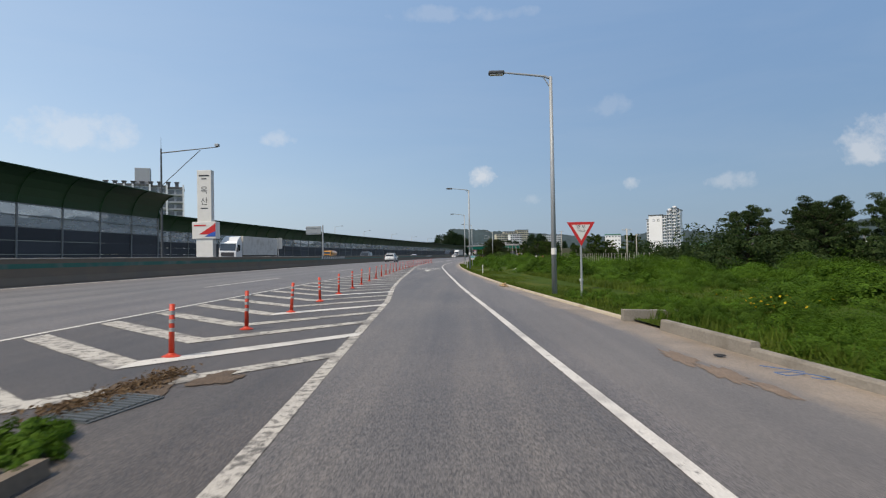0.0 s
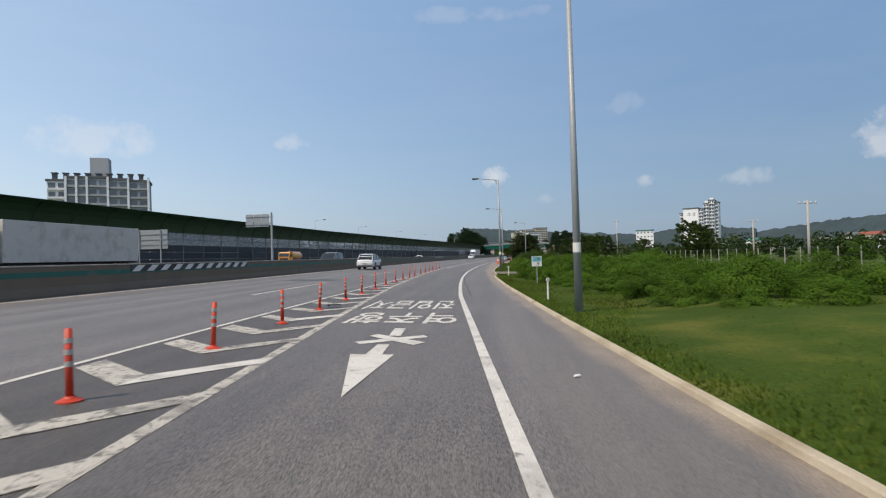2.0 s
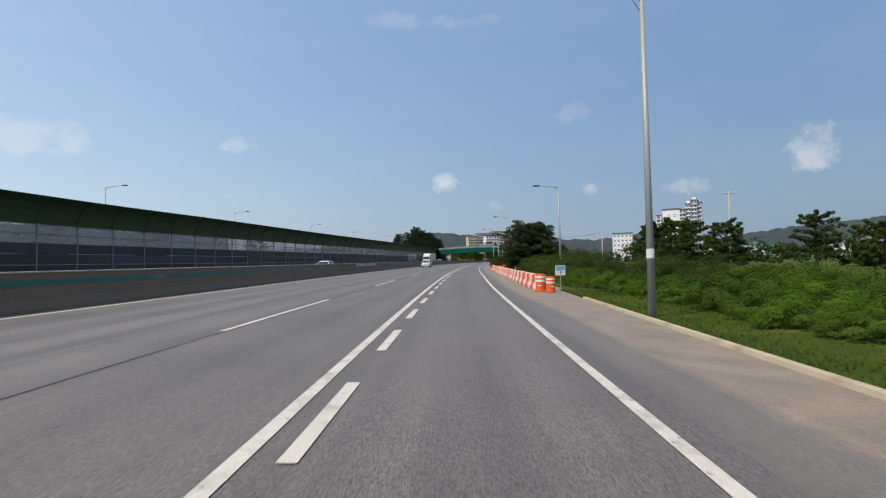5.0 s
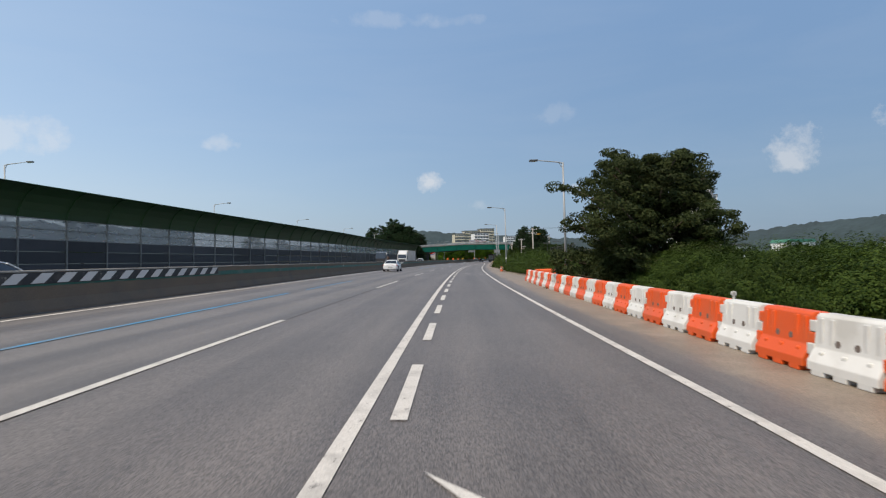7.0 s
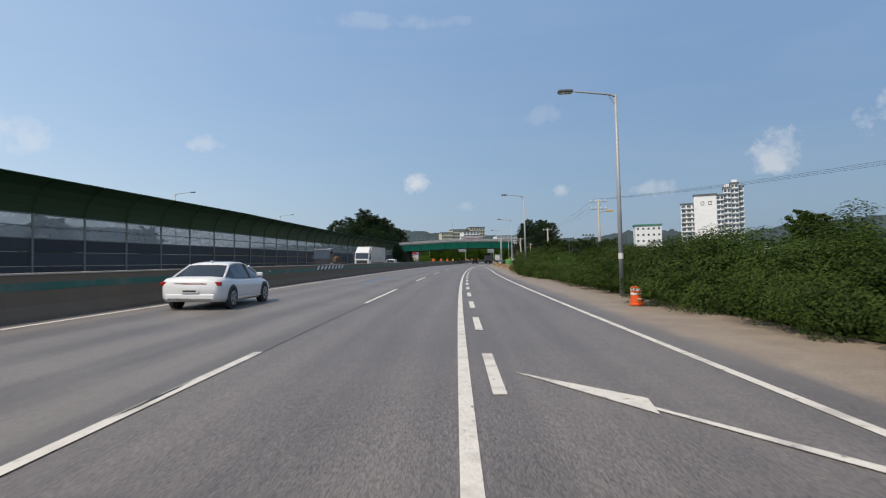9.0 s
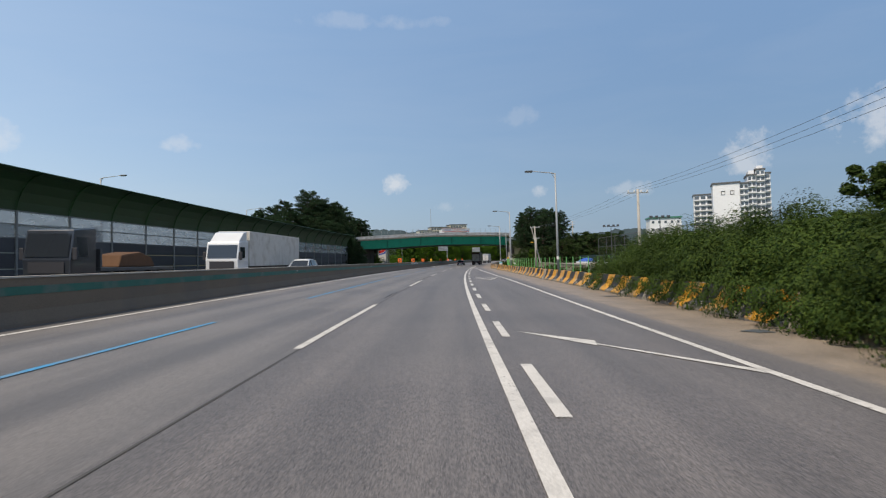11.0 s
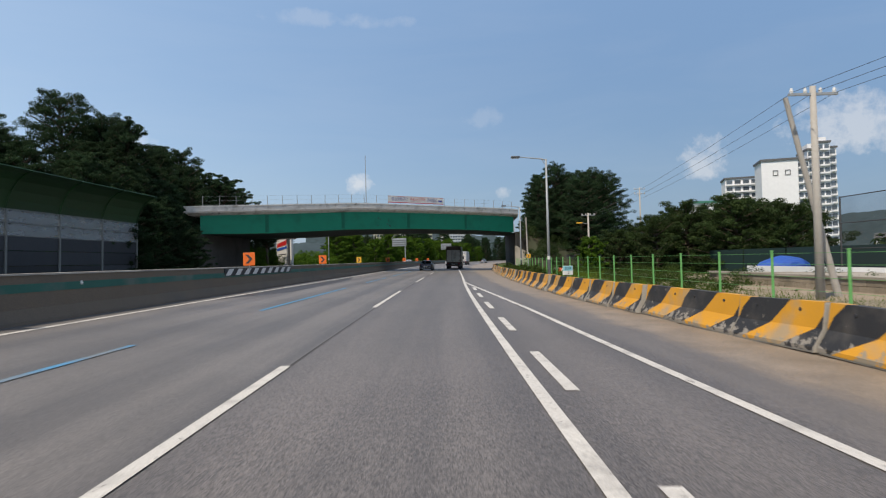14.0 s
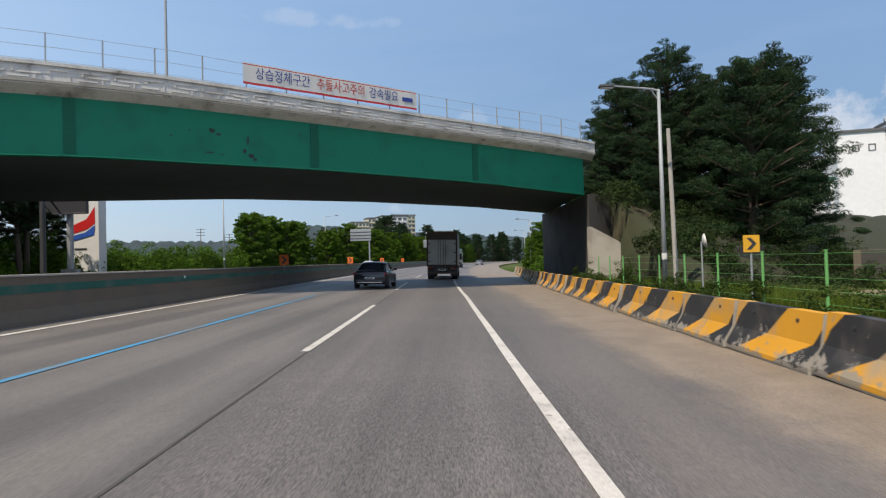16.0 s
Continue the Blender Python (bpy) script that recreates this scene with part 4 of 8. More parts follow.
part("abutment", pillar([(469.4, 7.7), (486, 6.7), (490, 15), (474.5, 15)], -2, b_low(BL) + 0.02), M_abutment, bridge, "stained concrete abutment, its shade painted in")
part("abutment", pillar([(440.2, -28.4), (436.5, -34), (449, -34), (456, -28.6)], -1.5, b_low(0) - 0.02), M_abutment, bridge, "concrete abutment under trees, their shade painted in")
K, K2 = BI @ at(469.2, 7.75), BI @ at(467.4, 12.3)
bm = bmesh.new()
wv = [bm.verts.new(q) for q in ((K.x, K.y, -1.2), (K2.x, K2.y, -1.2), (K2.x, K2.y, 0.6), ((K.x + K2.x) / 2, (K.y + K2.y) / 2, 2.05), (K.x, K.y, 3.5))]
bm.faces.new(wv)
ext = bmesh.ops.extrude_face_region(bm, geom=bm.faces[:])
bmesh.ops.translate(bm, vec=(0, 0.35, 0), verts=[v for v in ext["geom"] if isinstance(v, bmesh.types.BMVert)])
bmesh.ops.recalc_face_normals(bm, faces=bm.faces[:])
part("wing_wall", bm, M_concrete, bridge, "pale sloping wing wall")
for k in range(-9, 17):
    u = 16.7 + 1.79 * k
    part("fence_post", boxes((u - 0.025, u + 0.025, 0.1, 0.15, b_z(u, 3.2), b_z(u, 3.25) + 1.1)), M_galv, bridge)
for h in (0.1, 0.58, 1.07):
    part("fence_rail", b_sweep([(0.12, 3.25 + h), (0.132, 3.25 + h), (0.132, 3.262 + h), (0.12, 3.262 + h)], 0.5, BL + 0.6), M_galv, bridge)
ub = 20.8
part("mast", tubes(((ub, 0.6, b_z(ub, 2.5)), (ub, 0.6, 15.4), 0.06, 0.035)), M_galv, bridge, "slim tall mast")

u0, u1 = 23.7, 32.6
banner = thing("banner", BM, "white cloth banner with blue and red lettering on the overpass fence", "banner")
tilt = math.atan2(b_top(u1) - b_top(u0), u1 - u0)
bm = bmesh.new()
rows = []
for k in range(25):
    u = u0 + (u1 - u0) * k / 24
    w = 0.015 * math.sin(k * 1.3)
    rows.append([bm.verts.new((u, 0.04 + w, b_top(u) + 0.2 + h)) for h in (0.0, 0.1, 0.105, 0.84, 0.88, 0.93)])
for a, b in zip(rows, rows[1:]):
    for i in range(5):
        f = bm.faces.new((a[i], b[i], b[i + 1], a[i + 1]))
        f.material_index = 1 if i in (0, 3) else 0
part("cloth", bm, [M_white_paint, M_red], banner)
M_blue_ink = mat("blue_ink", (0.0152, 0.038, 0.228), 0.5, vary=0.05)
for text, k, m in (("상습정체구간", 0.2, M_blue_ink), ("추돌사고주의", 0.52, M_red), ("감속필요", 0.78, M_blue_ink)):
    u = u0 + (u1 - u0) * k
    words(text, 0.5, m, banner, Matrix.Translation((u, 0.005, b_top(u) + 0.68)) @ Matrix.Rotation(-tilt, 4, "Y") @ Matrix.Rotation(math.pi / 2, 4, "X"), sx=0.92, sy=1.15)
part("logo", boxes((u0 + (u1 - u0) * 0.9, u0 + (u1 - u0) * 0.97, 0.0, 0.006, b_top(u1) + 0.55, b_top(u1) + 0.75)), M_blue_ink, banner)

# the banks that carry the crossing road, seen from below as wooded slopes
def bank_height(u, y):
    return 6.3 * max(0.0, min(1.0, (y + 13) / 12, (26 - y) / 12)) - 1.0


def bank(u0, u1, label):
    bm = bmesh.new()
    ys = [-14, -11, -8, -5, -2, 0, 6.5, 13, 16, 20, 27]
    rows = []
    n = 24
    for k in range(n + 1):
        u = u0 + (u1 - u0) * k / n
        rows.append([bm.verts.new((u + SKEW * y, y, bank_height(u, y) + 0.35 * noise.noise(Vector((u * 0.3, y * 0.3, 1))))) for y in ys])
    for a, b in zip(rows, rows[1:]):
        for i in range(len(a) - 1):
            bm.faces.new((a[i], a[i + 1], b[i + 1], b[i]))
    for row in (rows[0], rows[-1]):
        foot = [bm.verts.new((v.co.x, v.co.y, -2.0)) for v in row]
        for i in range(len(row) - 1):
            bm.faces.new((row[i], row[i + 1], foot[i + 1], foot[i]))
    bmesh.ops.recalc_face_normals(bm, faces=bm.faces[:])
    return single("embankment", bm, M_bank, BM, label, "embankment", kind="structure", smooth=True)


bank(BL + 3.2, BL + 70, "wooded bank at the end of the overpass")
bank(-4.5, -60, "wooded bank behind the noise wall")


def bank_z(s, lat):
    """Height above the road's plane of the ground near the overpass."""
    p = BI @ at(s, lat)
    u = p.x - SKEW * p.y
    if -14 < p.y < 27 and (u > BL + 3.2 or u < -4.5):
        return bank_height(u, p.y) + FALL * max(-45, min(45, lat)) - 0.3
    return -0.5

single("retaining_wall", boxes((50, 63, -13.6, -13.25, -1.8, 1.5), bevel=0.03), M_concrete_dark, BM, "weathered grey retaining wall at the foot of the bank", "wall", kind="structure")

# ---------------------------------------------------------------- vegetation
def leaf_quads(centres, normals, size, rnd, width=0.42):
    """One quad a leaf: centres and facing directions as arrays."""
    n = len(centres)
    up = rnd.normal(size=(n, 3))
    t = np.cross(normals, up)
    t /= np.linalg.norm(t, axis=1)[:, None] + 1e-9
    b = np.cross(normals, t)
    a = size * rnd.uniform(0.7, 1.3, n)[:, None]
    w = a * width
    v = np.stack([centres - t * a - b * 0.0, centres - b * w + normals * a * 0.12, centres + t * a, centres + b * w + normals * a * 0.12], 1)
    return v.reshape(-1, 3)


def clump_leaves(spots, radii, per, size, rnd, flat=0.8, width=0.42, core=None):
    """Leaves on the skin of each clump; with a core they also face away from it, so that the whole plant is domed."""
    cs, ns = [], []
    for c, r in zip(spots, radii):
        d = rnd.normal(size=(per, 3))
        d /= np.linalg.norm(d, axis=1)[:, None]
        q = r * rnd.uniform(0.35, 1.0, per)[:, None] ** 0.5
        cs.append(np.array(c) + d * q * np.array([1, 1, flat]))
        nn = d + rnd.normal(size=(per, 3)) * 0.42 + np.array([0, 0, 0.35])
        if core is not None:
            out = cs[-1] - np.array(core)
            nn = nn * 0.6 + 1.1 * out / (np.linalg.norm(out, axis=1)[:, None] + 1e-6)
        ns.append(nn / np.linalg.norm(nn, axis=1)[:, None])
    return leaf_quads(np.concatenate(cs), np.concatenate(ns), size, rnd, width)


def leaf_mesh(name, verts, material):
    n = len(verts) // 4
    me = bpy.data.meshes.new(name)
    me.from_pydata(verts.tolist(), [], (np.arange(n * 4).reshape(-1, 4)).tolist())
    me.materials.append(material)
    return me


def limb_mesh(name, rows, material):
    bm = bmesh.new()
    for row in rows:
        tube(bm, *row, sides=7)
    return finish(bm, name, material, True)


def tree(name, seed, height, spread, bare, material, leaf, boughs, per, cone=0.0, label="", lean=0.0, droop=0.15, flat=0.5, width=0.42):
    """A tapered trunk with boughs of uneven length; each bough carries flat sprays of leaves, with gaps between them."""
    rnd = np.random.RandomState(seed)
    spots, radii, limbs = [], [], []
    limbs.append(((0, 0, -0.6), (lean * 0.4, 0.05, height * 0.5), height * 0.028 + 0.05, height * 0.017 + 0.03))
    limbs.append(((lean * 0.4, 0.05, height * 0.5), (lean, 0, height * 0.93), height * 0.017 + 0.03, 0.03))
    lobes = rnd.uniform(0.72, 1.12, 9)
    for k in range(boughs):
        h = (k + rnd.uniform(0, 1)) / boughs
        a = k * 2.4 + rnd.uniform(-0.5, 0.5)
        prof = cone * (1 - h) ** 0.8 + (1 - cone) * math.sin(math.pi * min(1.0, 0.26 + 0.68 * h)) ** 0.5
        reach = spread * prof * lobes[int((a % 6.283) / 0.7)] * rnd.uniform(0.72, 1.12) + 0.25
        z = height * (bare + (1 - bare) * h * 0.97)
        rise = reach * (0.45 * h - droop) + rnd.uniform(-0.25, 0.25)
        root = (lean * z / height, 0, max(0.3, z - reach * 0.3))
        tip = (root[0] + reach * math.cos(a), reach * math.sin(a), z + rise)
        limbs.append((root, tip, 0.04 + height * 0.005, 0.012))
        n = 3 + int(reach / spread * 5)
        for j in range(n):
            f = 1.0 - 0.72 * (j / n) ** 1.2
            wob = reach * 0.2
            r = spread * rnd.uniform(0.1, 0.2) * (0.75 + 0.5 * (1 - f))
            spots.append((root[0] + (tip[0] - root[0]) * f + rnd.uniform(-wob, wob), tip[1] * f + rnd.uniform(-wob, wob), root[2] + (tip[2] - root[2]) * f ** 0.7 + rnd.uniform(-0.12, 0.2)))
            radii.append(r)
    for k in range(5):
        spots.append((lean + rnd.normal() * spread * 0.1, rnd.normal() * spread * 0.1, height * rnd.uniform(0.88, 1.0)))
        radii.append(spread * rnd.uniform(0.07, 0.13))
    t = new(name)
    t.empty_display_size = 0.5
    tr = new("trunk", limb_mesh("trunk", limbs, M_bark))
    cr = new("crown", leaf_mesh("crown", clump_leaves(spots, radii, per, leaf, rnd, flat, width), material))
    tr.parent = cr.parent = t
    return tagged(t, label, "tree")


def bush_mesh(seed, wide, high, material, leaf, clumps, per, lump=1.0):
    rnd = np.random.RandomState(seed)
    spots, radii = [], []
    for k in range(clumps):
        a, q = rnd.uniform(0, 6.28), wide * rnd.uniform(0, 1) ** 0.5
        z = high * (1 - (q / wide) ** 2 * 0.75) * rnd.uniform(0.35, 0.95)
        spots.append((q * math.cos(a), q * math.sin(a), z))
        radii.append(wide * lump * rnd.uniform(0.12, 0.3))
    v = clump_leaves(spots, radii, per, leaf, rnd, 0.75, core=(0, 0, -0.15 * high))
    v[:, 2] = np.maximum(v[:, 2], -0.15)
    return leaf_mesh("bush", v, material)


def spin(m, a, k=1.0, kz=None):
    return m @ Matrix.Rotation(a, 4, "Z") @ Matrix.Diagonal((k, k, kz or k, 1))


rng = random.Random(7)
# the field of waist-high shrubs beside the slip road
low = [bush_mesh(10 + i, 1.2, 1.2, M_leaf, 0.034, 40, 290, 1.25) for i in range(5)]
mid = [bush_mesh(20 + i, 1.9, 2.2, M_leaf_mid, 0.043, 60, 270, 1.2) for i in range(4)]


def plant(meshes, s, lat, z, k, label, group, kz=None):
    ob = new("bush", rng.choice(meshes))
    ob.matrix_basis = spin(upright(s, lat, z), rng.uniform(0, 6.28), k, kz)
    return tagged(ob, label, "bush", group)


FIELD = line((20, 2.6), (30, 2.5), (36, 3.6), (48, 4.8), (56, 4.0), (60, 2.9), (64, 3.0), (66, 6.4), (74, 6.2), (78, 3.0), (90, 1.9), (97, 1.35), (103, 1.5), (110, 1.9), (115, 1.4), (160, 1.6))
for row, (step, size) in enumerate(((2.5, 0.85), (2.9, 1.0), (3.3, 1.15), (3.8, 1.25))):
    for s in np.arange(23 + row, 167, step):
        s += rng.uniform(-0.5, 0.5)
        k = size * rng.uniform(0.65, 1.2) * (0.85 if s < 50 else 1.0)
        lat = KERB(s) + FIELD(s) + 1.45 * k + row * 2.2 + rng.uniform(-0.2, 0.6)
        plant(low, s, lat, 0.1 + 0.08 * row, k, "bright green leafy shrub in the rough field", "field shrubs", k * rng.uniform(0.75, 1.1))
for s, lat, k in ((69.5, 10.2, 0.5), (71.6, 12.0, 0.6), (99.2, 8.6, 1.05), (99.0, 10.2, 1.0), (63.4, 12.8, 1.15), (63.4, 14.4, 1.2), (31.2, 15.0, 0.8)):
    plant(low, s, lat, 0.12, k, "rounded leafy shrub at the edge of the mown grass", "field shrubs")
for s, lat, k in ((27, 18.6, 1.3), (31, 18.6, 1.2), (36, 20, 1.2), (24, 17.8, 1.3), (29.5, 16.6, 0.7), (33.5, 16.8, 0.8)):
    plant(low, s, lat, 0.15, k * 0.8, "tall leafy shrub on the verge", "field shrubs")
for s, lat, k in ((171.5, 8.6, 0.8), (174, 9.4, 0.9), (176.5, 8.9, 0.7), (169.5, 9.6, 0.8)):
    plant(low, s, lat, 0.1, k, "bright green leafy shrub in the rough field", "field shrubs")
# the hedge behind the plastic barriers and the creeper-grown fence
for s in np.arange(166, 300, 2.1):
    high = float(np.interp(s, [166, 178, 186, 200, 212, 235, 262, 300], [0.6, 0.9, 1.02, 1.05, 0.95, 0.95, 1.15, 1.0]))
    out = float(np.interp(s, [166, 185, 225, 240, 250, 262, 300], [12.3, 10.4, 9.5, 8.7, 8.1, 7.9, 7.8]))
    plant(mid, s, out + rng.uniform(0.2, 1.2), 0.0, high * rng.uniform(0.85, 1.1), "dense dark green hedge shrub", "hedge")
    if rng.random() < 0.55:
        plant(mid, s, out + rng.uniform(2.0, 5.0), 0.0, high * rng.uniform(0.95, 1.25) * (1.1 if 170 < s < 205 else 1.0), "dense dark green hedge shrub", "hedge")
for s in np.arange(293, 330.2, 1.5):
    high = float(np.interp(s, [293, 304, 311, 316, 321, 328, 331], [0.95, 1.05, 1.35, 1.35, 1.3, 1.25, 0.95]))
    plant(mid, s, (7.5 if s < 309 else 8.0) + rng.uniform(-0.3, 0.5), -0.1, min(1.0, high) * rng.uniform(0.85, 1.0), "creeper-grown shrub hanging over the fence", "hedge", high * rng.uniform(0.95, 1.1))
    if s > 309:
        plant(mid, s + 0.7, 9.6 + rng.uniform(-0.4, 0.4), 0.0, 1.0, "creeper-grown shrub hanging over the fence", "hedge", high * rng.uniform(1.0, 1.2))
for s in np.arange(322, 470, 5):
    plant(low, s, 8.6 + rng.uniform(-0.6, 1.4), -0.1, rng.uniform(0.3, 0.6) * (1.3 if s > 425 else 1), "weedy tuft behind the striped barrier", "roadside weeds")

# trees
M_leaf_olive = leaf_mat("olive_leaves", (0.0228, 0.03648, 0.0114), (0.05016, 0.06232, 0.02128))
big = tree("broadleaf_tree", 3, 6.7, 4.1, 0.1, M_leaf_olive, 0.085, 120, 150, label="broad dark green spreading tree behind the hedge", droop=0.14, flat=0.5)
big.matrix_basis = upright(220.2, 10.9, -0.3)
pine = tree("pine_tree", 5, 11.5, 4.2, 0.05, M_leaf_pine, 0.11, 92, 125, 0.45, "dark green pine with layered boughs", droop=0.12, flat=0.45, width=0.19)
pine.matrix_basis = upright(474, 14.5, bank_z(474, 14.5) - 0.2)
pine_b = tree("pine_tree", 8, 10.4, 3.5, 0.06, M_leaf_pine, 0.11, 84, 125, 0.6, "dark green pine with a ragged top", lean=0.5, droop=0.05, flat=0.45, width=0.19)
pine_b.matrix_basis = upright(477, 11.5, bank_z(477, 11.5) - 0.2)
leafy = tree("broadleaf_tree", 11, 8.0, 3.9, 0.08, M_leaf_dark, 0.09, 66, 115, 0.1, "dark leafy tree in a roadside clump", flat=0.55)
leafy.matrix_basis = upright(442.5, 24, -0.6)
slim = tree("broadleaf_tree", 17, 6.5, 2.4, 0.35, M_leaf_mid, 0.11, 28, 70, 0.0, "slim tree with an open crown", flat=0.7)
slim.matrix_basis = upright(219.8, 27.5, -0.4)
bright = tree("broadleaf_tree", 23, 9.0, 3.6, 0.06, M_leaf, 0.13, 64, 75, 0.35, "tall fresh green broadleaf tree", flat=0.6)
bright.matrix_basis = upright(578, -33, -0.5)
tagged(bright, group="broadleaf trees")
tagged(pine, group="pines"), tagged(pine_b, group="pines"), tagged(leafy, group="broadleaf trees"), tagged(slim, group="broadleaf trees")


def grove(src, rows):
    for s, lat, k in rows:
        z = bank_z(s, lat) - 0.2 if 400 < s < 540 and abs(lat) < 70 else -0.4
        copy_thing(src, spin(upright(s, lat, z), rng.uniform(0, 6.28), k, k * rng.uniform(0.92, 1.08)))


grove(pine, [(480, 20, 1.05), (476, 23, 1.0), (490, 18, 1.1), (468, 17.5, 1.0), (505, 17, 0.95), (520, 14, 0.8), (471, 20, 1.05),
             (438, -37, 1.05), (444, -41, 1.1), (452, -36, 0.95), (430, -43, 1.0), (459, -42, 1.05), (424, -47, 0.85), (440, -50, 1.05), (447, -44, 1.1), (462, -46, 1.1), (454, -40, 1.1), (468, -41, 1.0), (420, -42, 1.1), (436, -40, 1.2)])
tall = tree("pine_tree", 29, 13.0, 3.0, 0.56, M_leaf_pine, 0.12, 34, 80, 0.3, "tall pine with a bare stem and a flat crown", lean=0.8, droop=0.05, flat=0.4)
tall.matrix_basis = upright(458, -33.5, -0.4)
tagged(tall, group="pines")
for s, lat, k in ((462, -35.5, 1.0), (467, -37, 1.05), (461, -39, 1.1), (465, -33.2, 0.92), (471, -39, 1.0), (455, -36, 1.05), (472.3, -32.4, 0.64), (476, -36, 0.75), (470.8, -31.6, 0.58)):
    copy_thing(tall, spin(upright(s, lat, -0.4), rng.uniform(0, 6.28), k))
grove(pine_b, [(472, 15.5, 0.85), (487, 14, 0.95), (495, 13, 0.9), (434, -36, 0.95), (447, -36.5, 1.0), (456, -47, 1.15), (418, -40, 0.9), (474, -38, 0.9),
               (442, -33.6, 0.75), (449, -33, 0.75), (428, -37.5, 0.95), (482, 11.5, 0.95), (470, 12.6, 0.6), (426, -40, 1.15), (466, -36, 0.95), (478, -35, 0.85), (434, -29.4, 0.72), (437.2, -28.8, 0.66), (439.2, -28.0, 0.5), (437, -32, 0.62), (440, -33, 0.7), (443, -31.5, 0.5), (435, -34, 0.8), (437.0, -30.2, 0.86), (439.5, -30.6, 0.9), (434.5, -31.2, 0.9), (431.5, -31.6, 0.95), (428, -32.5, 1.0), (435.8, -33.4, 1.05), (450, -38, 1.15), (445, -34.5, 0.95), (431, -34.5, 0.95), (439, -36, 1.1)])
grove(leafy, [(444, 17.2, 0.7), (446.5, 20.4, 0.74), (449, 23.5, 0.85), (441.5, 20.5, 0.78), (436.5, 26.5, 1.1), (441, 29.5, 1.05), (447, 26.5, 0.95), (433, 29.5, 0.85), (445, 33, 1.1), (452, 31, 1.0), (438, 34, 0.9),
              (63, 29, 0.66), (61, 33.5, 0.74), (58, 37, 0.76), (56, 41, 0.74), (66, 36, 0.78), (74, 40, 0.8), (82, 44, 0.75), (60, 44, 0.76), (54, 46, 0.7), (68, 47, 0.8), (100, 48, 0.6), (112, 58, 0.6),
              (298, 13, 0.45), (306, 12.5, 0.5)])
grove(slim, [(240, 60, 1.5), (160, 35.5, 1.05), (164, 39, 0.85), (202, 24.5, 0.98), (206, 27.5, 1.02), (199, 28.5, 0.9), (194, 20, 0.75), (313, 10.2, 0.62), (185, 34, 0.8), (150, 60, 0.8),  (286, 24, 0.8),
             (200, -44, 1.1), (225, -46, 1.2), (180, -46, 1.0), (300, -40, 0.95), (320, -42, 0.9), (255, -42, 1.0)])
grove(bright, [(442.5, 13.8, 0.52)])
# trees seen beyond the overpass
grove(bright, [(513 + 5.2 * i + rng.uniform(-2, 2), -31.2 - 1.6 * (i % 3) - rng.uniform(0, 1.5) + 0.045 * 5.2 * i, 0.72 + 0.35 * rng.random() + 0.004 * i) for i in range(36)])
grove(leafy, [(548 + 12 * i + rng.uniform(-3, 3), -42 - 3.0 * (i % 3) - rng.uniform(0, 3) + 0.03 * 12 * i, 1.1 + 0.3 * rng.random()) for i in range(16)])
grove(bright, [(497 + 10 * i, 10.5 + rng.uniform(0, 3), 0.75 + 0.25 * rng.random()) for i in range(14)])
grove(pine_b, [(600 + 9 * i, -30 - rng.uniform(0, 16) + 0.08 * 9 * i, 1.15 + 0.4 * rng.random()) for i in range(20)])
def undergrowth(name, rows, seed, leaf, material, label, dense=75):
    """Many low shrubs nobody could count, as one sheet of leaves: rows of s, lat, z, radius, height."""
    rnd = np.random.RandomState(seed)
    spots, radii = [], []
    for s, lat, z, r, h in rows:
        for k in range(16):
            a, q = rnd.uniform(0, 6.28), r * rnd.uniform(0, 1) ** 0.5
            spots.append(tuple(at(s + q * math.cos(a), lat + q * math.sin(a), z + h * (1 - (q / r) ** 2 * 0.7) * rnd.uniform(0.2, 0.95))))
            radii.append(r * rnd.uniform(0.2, 0.36))
    ob = new(name, leaf_mesh(name, clump_leaves(spots, radii, dense, leaf, rnd, 0.75), material))
    return tagged(ob, label, "shrubs", kind="stuff")


rows = []
for i in range(130):
    s = 22 + 145 * rng.random()
    rows.append((s, KERB(s) + FIELD(s) + 7.0 + 24 * rng.random() ** 1.3, 0.15, rng.uniform(1.0, 1.9), rng.uniform(0.9, 2.0)))
for i in range(60):
    s = 56 + 52 * rng.random()
    rows.append((s, KERB(s) + FIELD(s) + 0.4 + 2.0 * rng.random(), 0.05, rng.uniform(0.3, 0.7), rng.uniform(0.15, 0.4)))
undergrowth("field_shrubs", rows, 54, 0.04, M_leaf, "rough field of green shrubs and tall weeds", 90)
rows = []
for i in range(20):
    s, lat = 460 + 14 * rng.random(), 9.2 + 3.4 * rng.random()
    rows.append((s, lat, bank_z(s, lat), 1.3, rng.uniform(1.2, 2.0)))
for i in range(46):
    s, lat = 451 + 16 * rng.random(), 17 + 15 * rng.random()
    rows.append((s, lat, bank_z(s, lat), 1.5, rng.uniform(1.6, 3.0)))
for i in range(44):
    s, lat = 455 + 22 * rng.random(), 9.3 + 16 * rng.random() ** 1.3
    rows.append((s, lat, bank_z(s, lat), 1.5, rng.uniform(1.0, 1.8)))
for i in range(22):
    s, lat = 433 + 8 * rng.random(), -29.5 - 4 * rng.random()
    rows.append((s, lat, -0.3, 1.5, rng.uniform(2.0, 4.6)))
undergrowth("undergrowth", rows, 51, 0.075, M_leaf_dark, "dark shrubs covering the banks of the overpass")
rows = [(425 + 24 * rng.random(), 9.6 + 11 * rng.random(), 0.0, 0.9, rng.uniform(0.5, 1.4)) for i in range(46)]
rows += [(340 + 90 * rng.random(), 9.0 + 8 * rng.random(), 0.0, 0.7, rng.uniform(0.3, 0.9)) for i in range(60)]
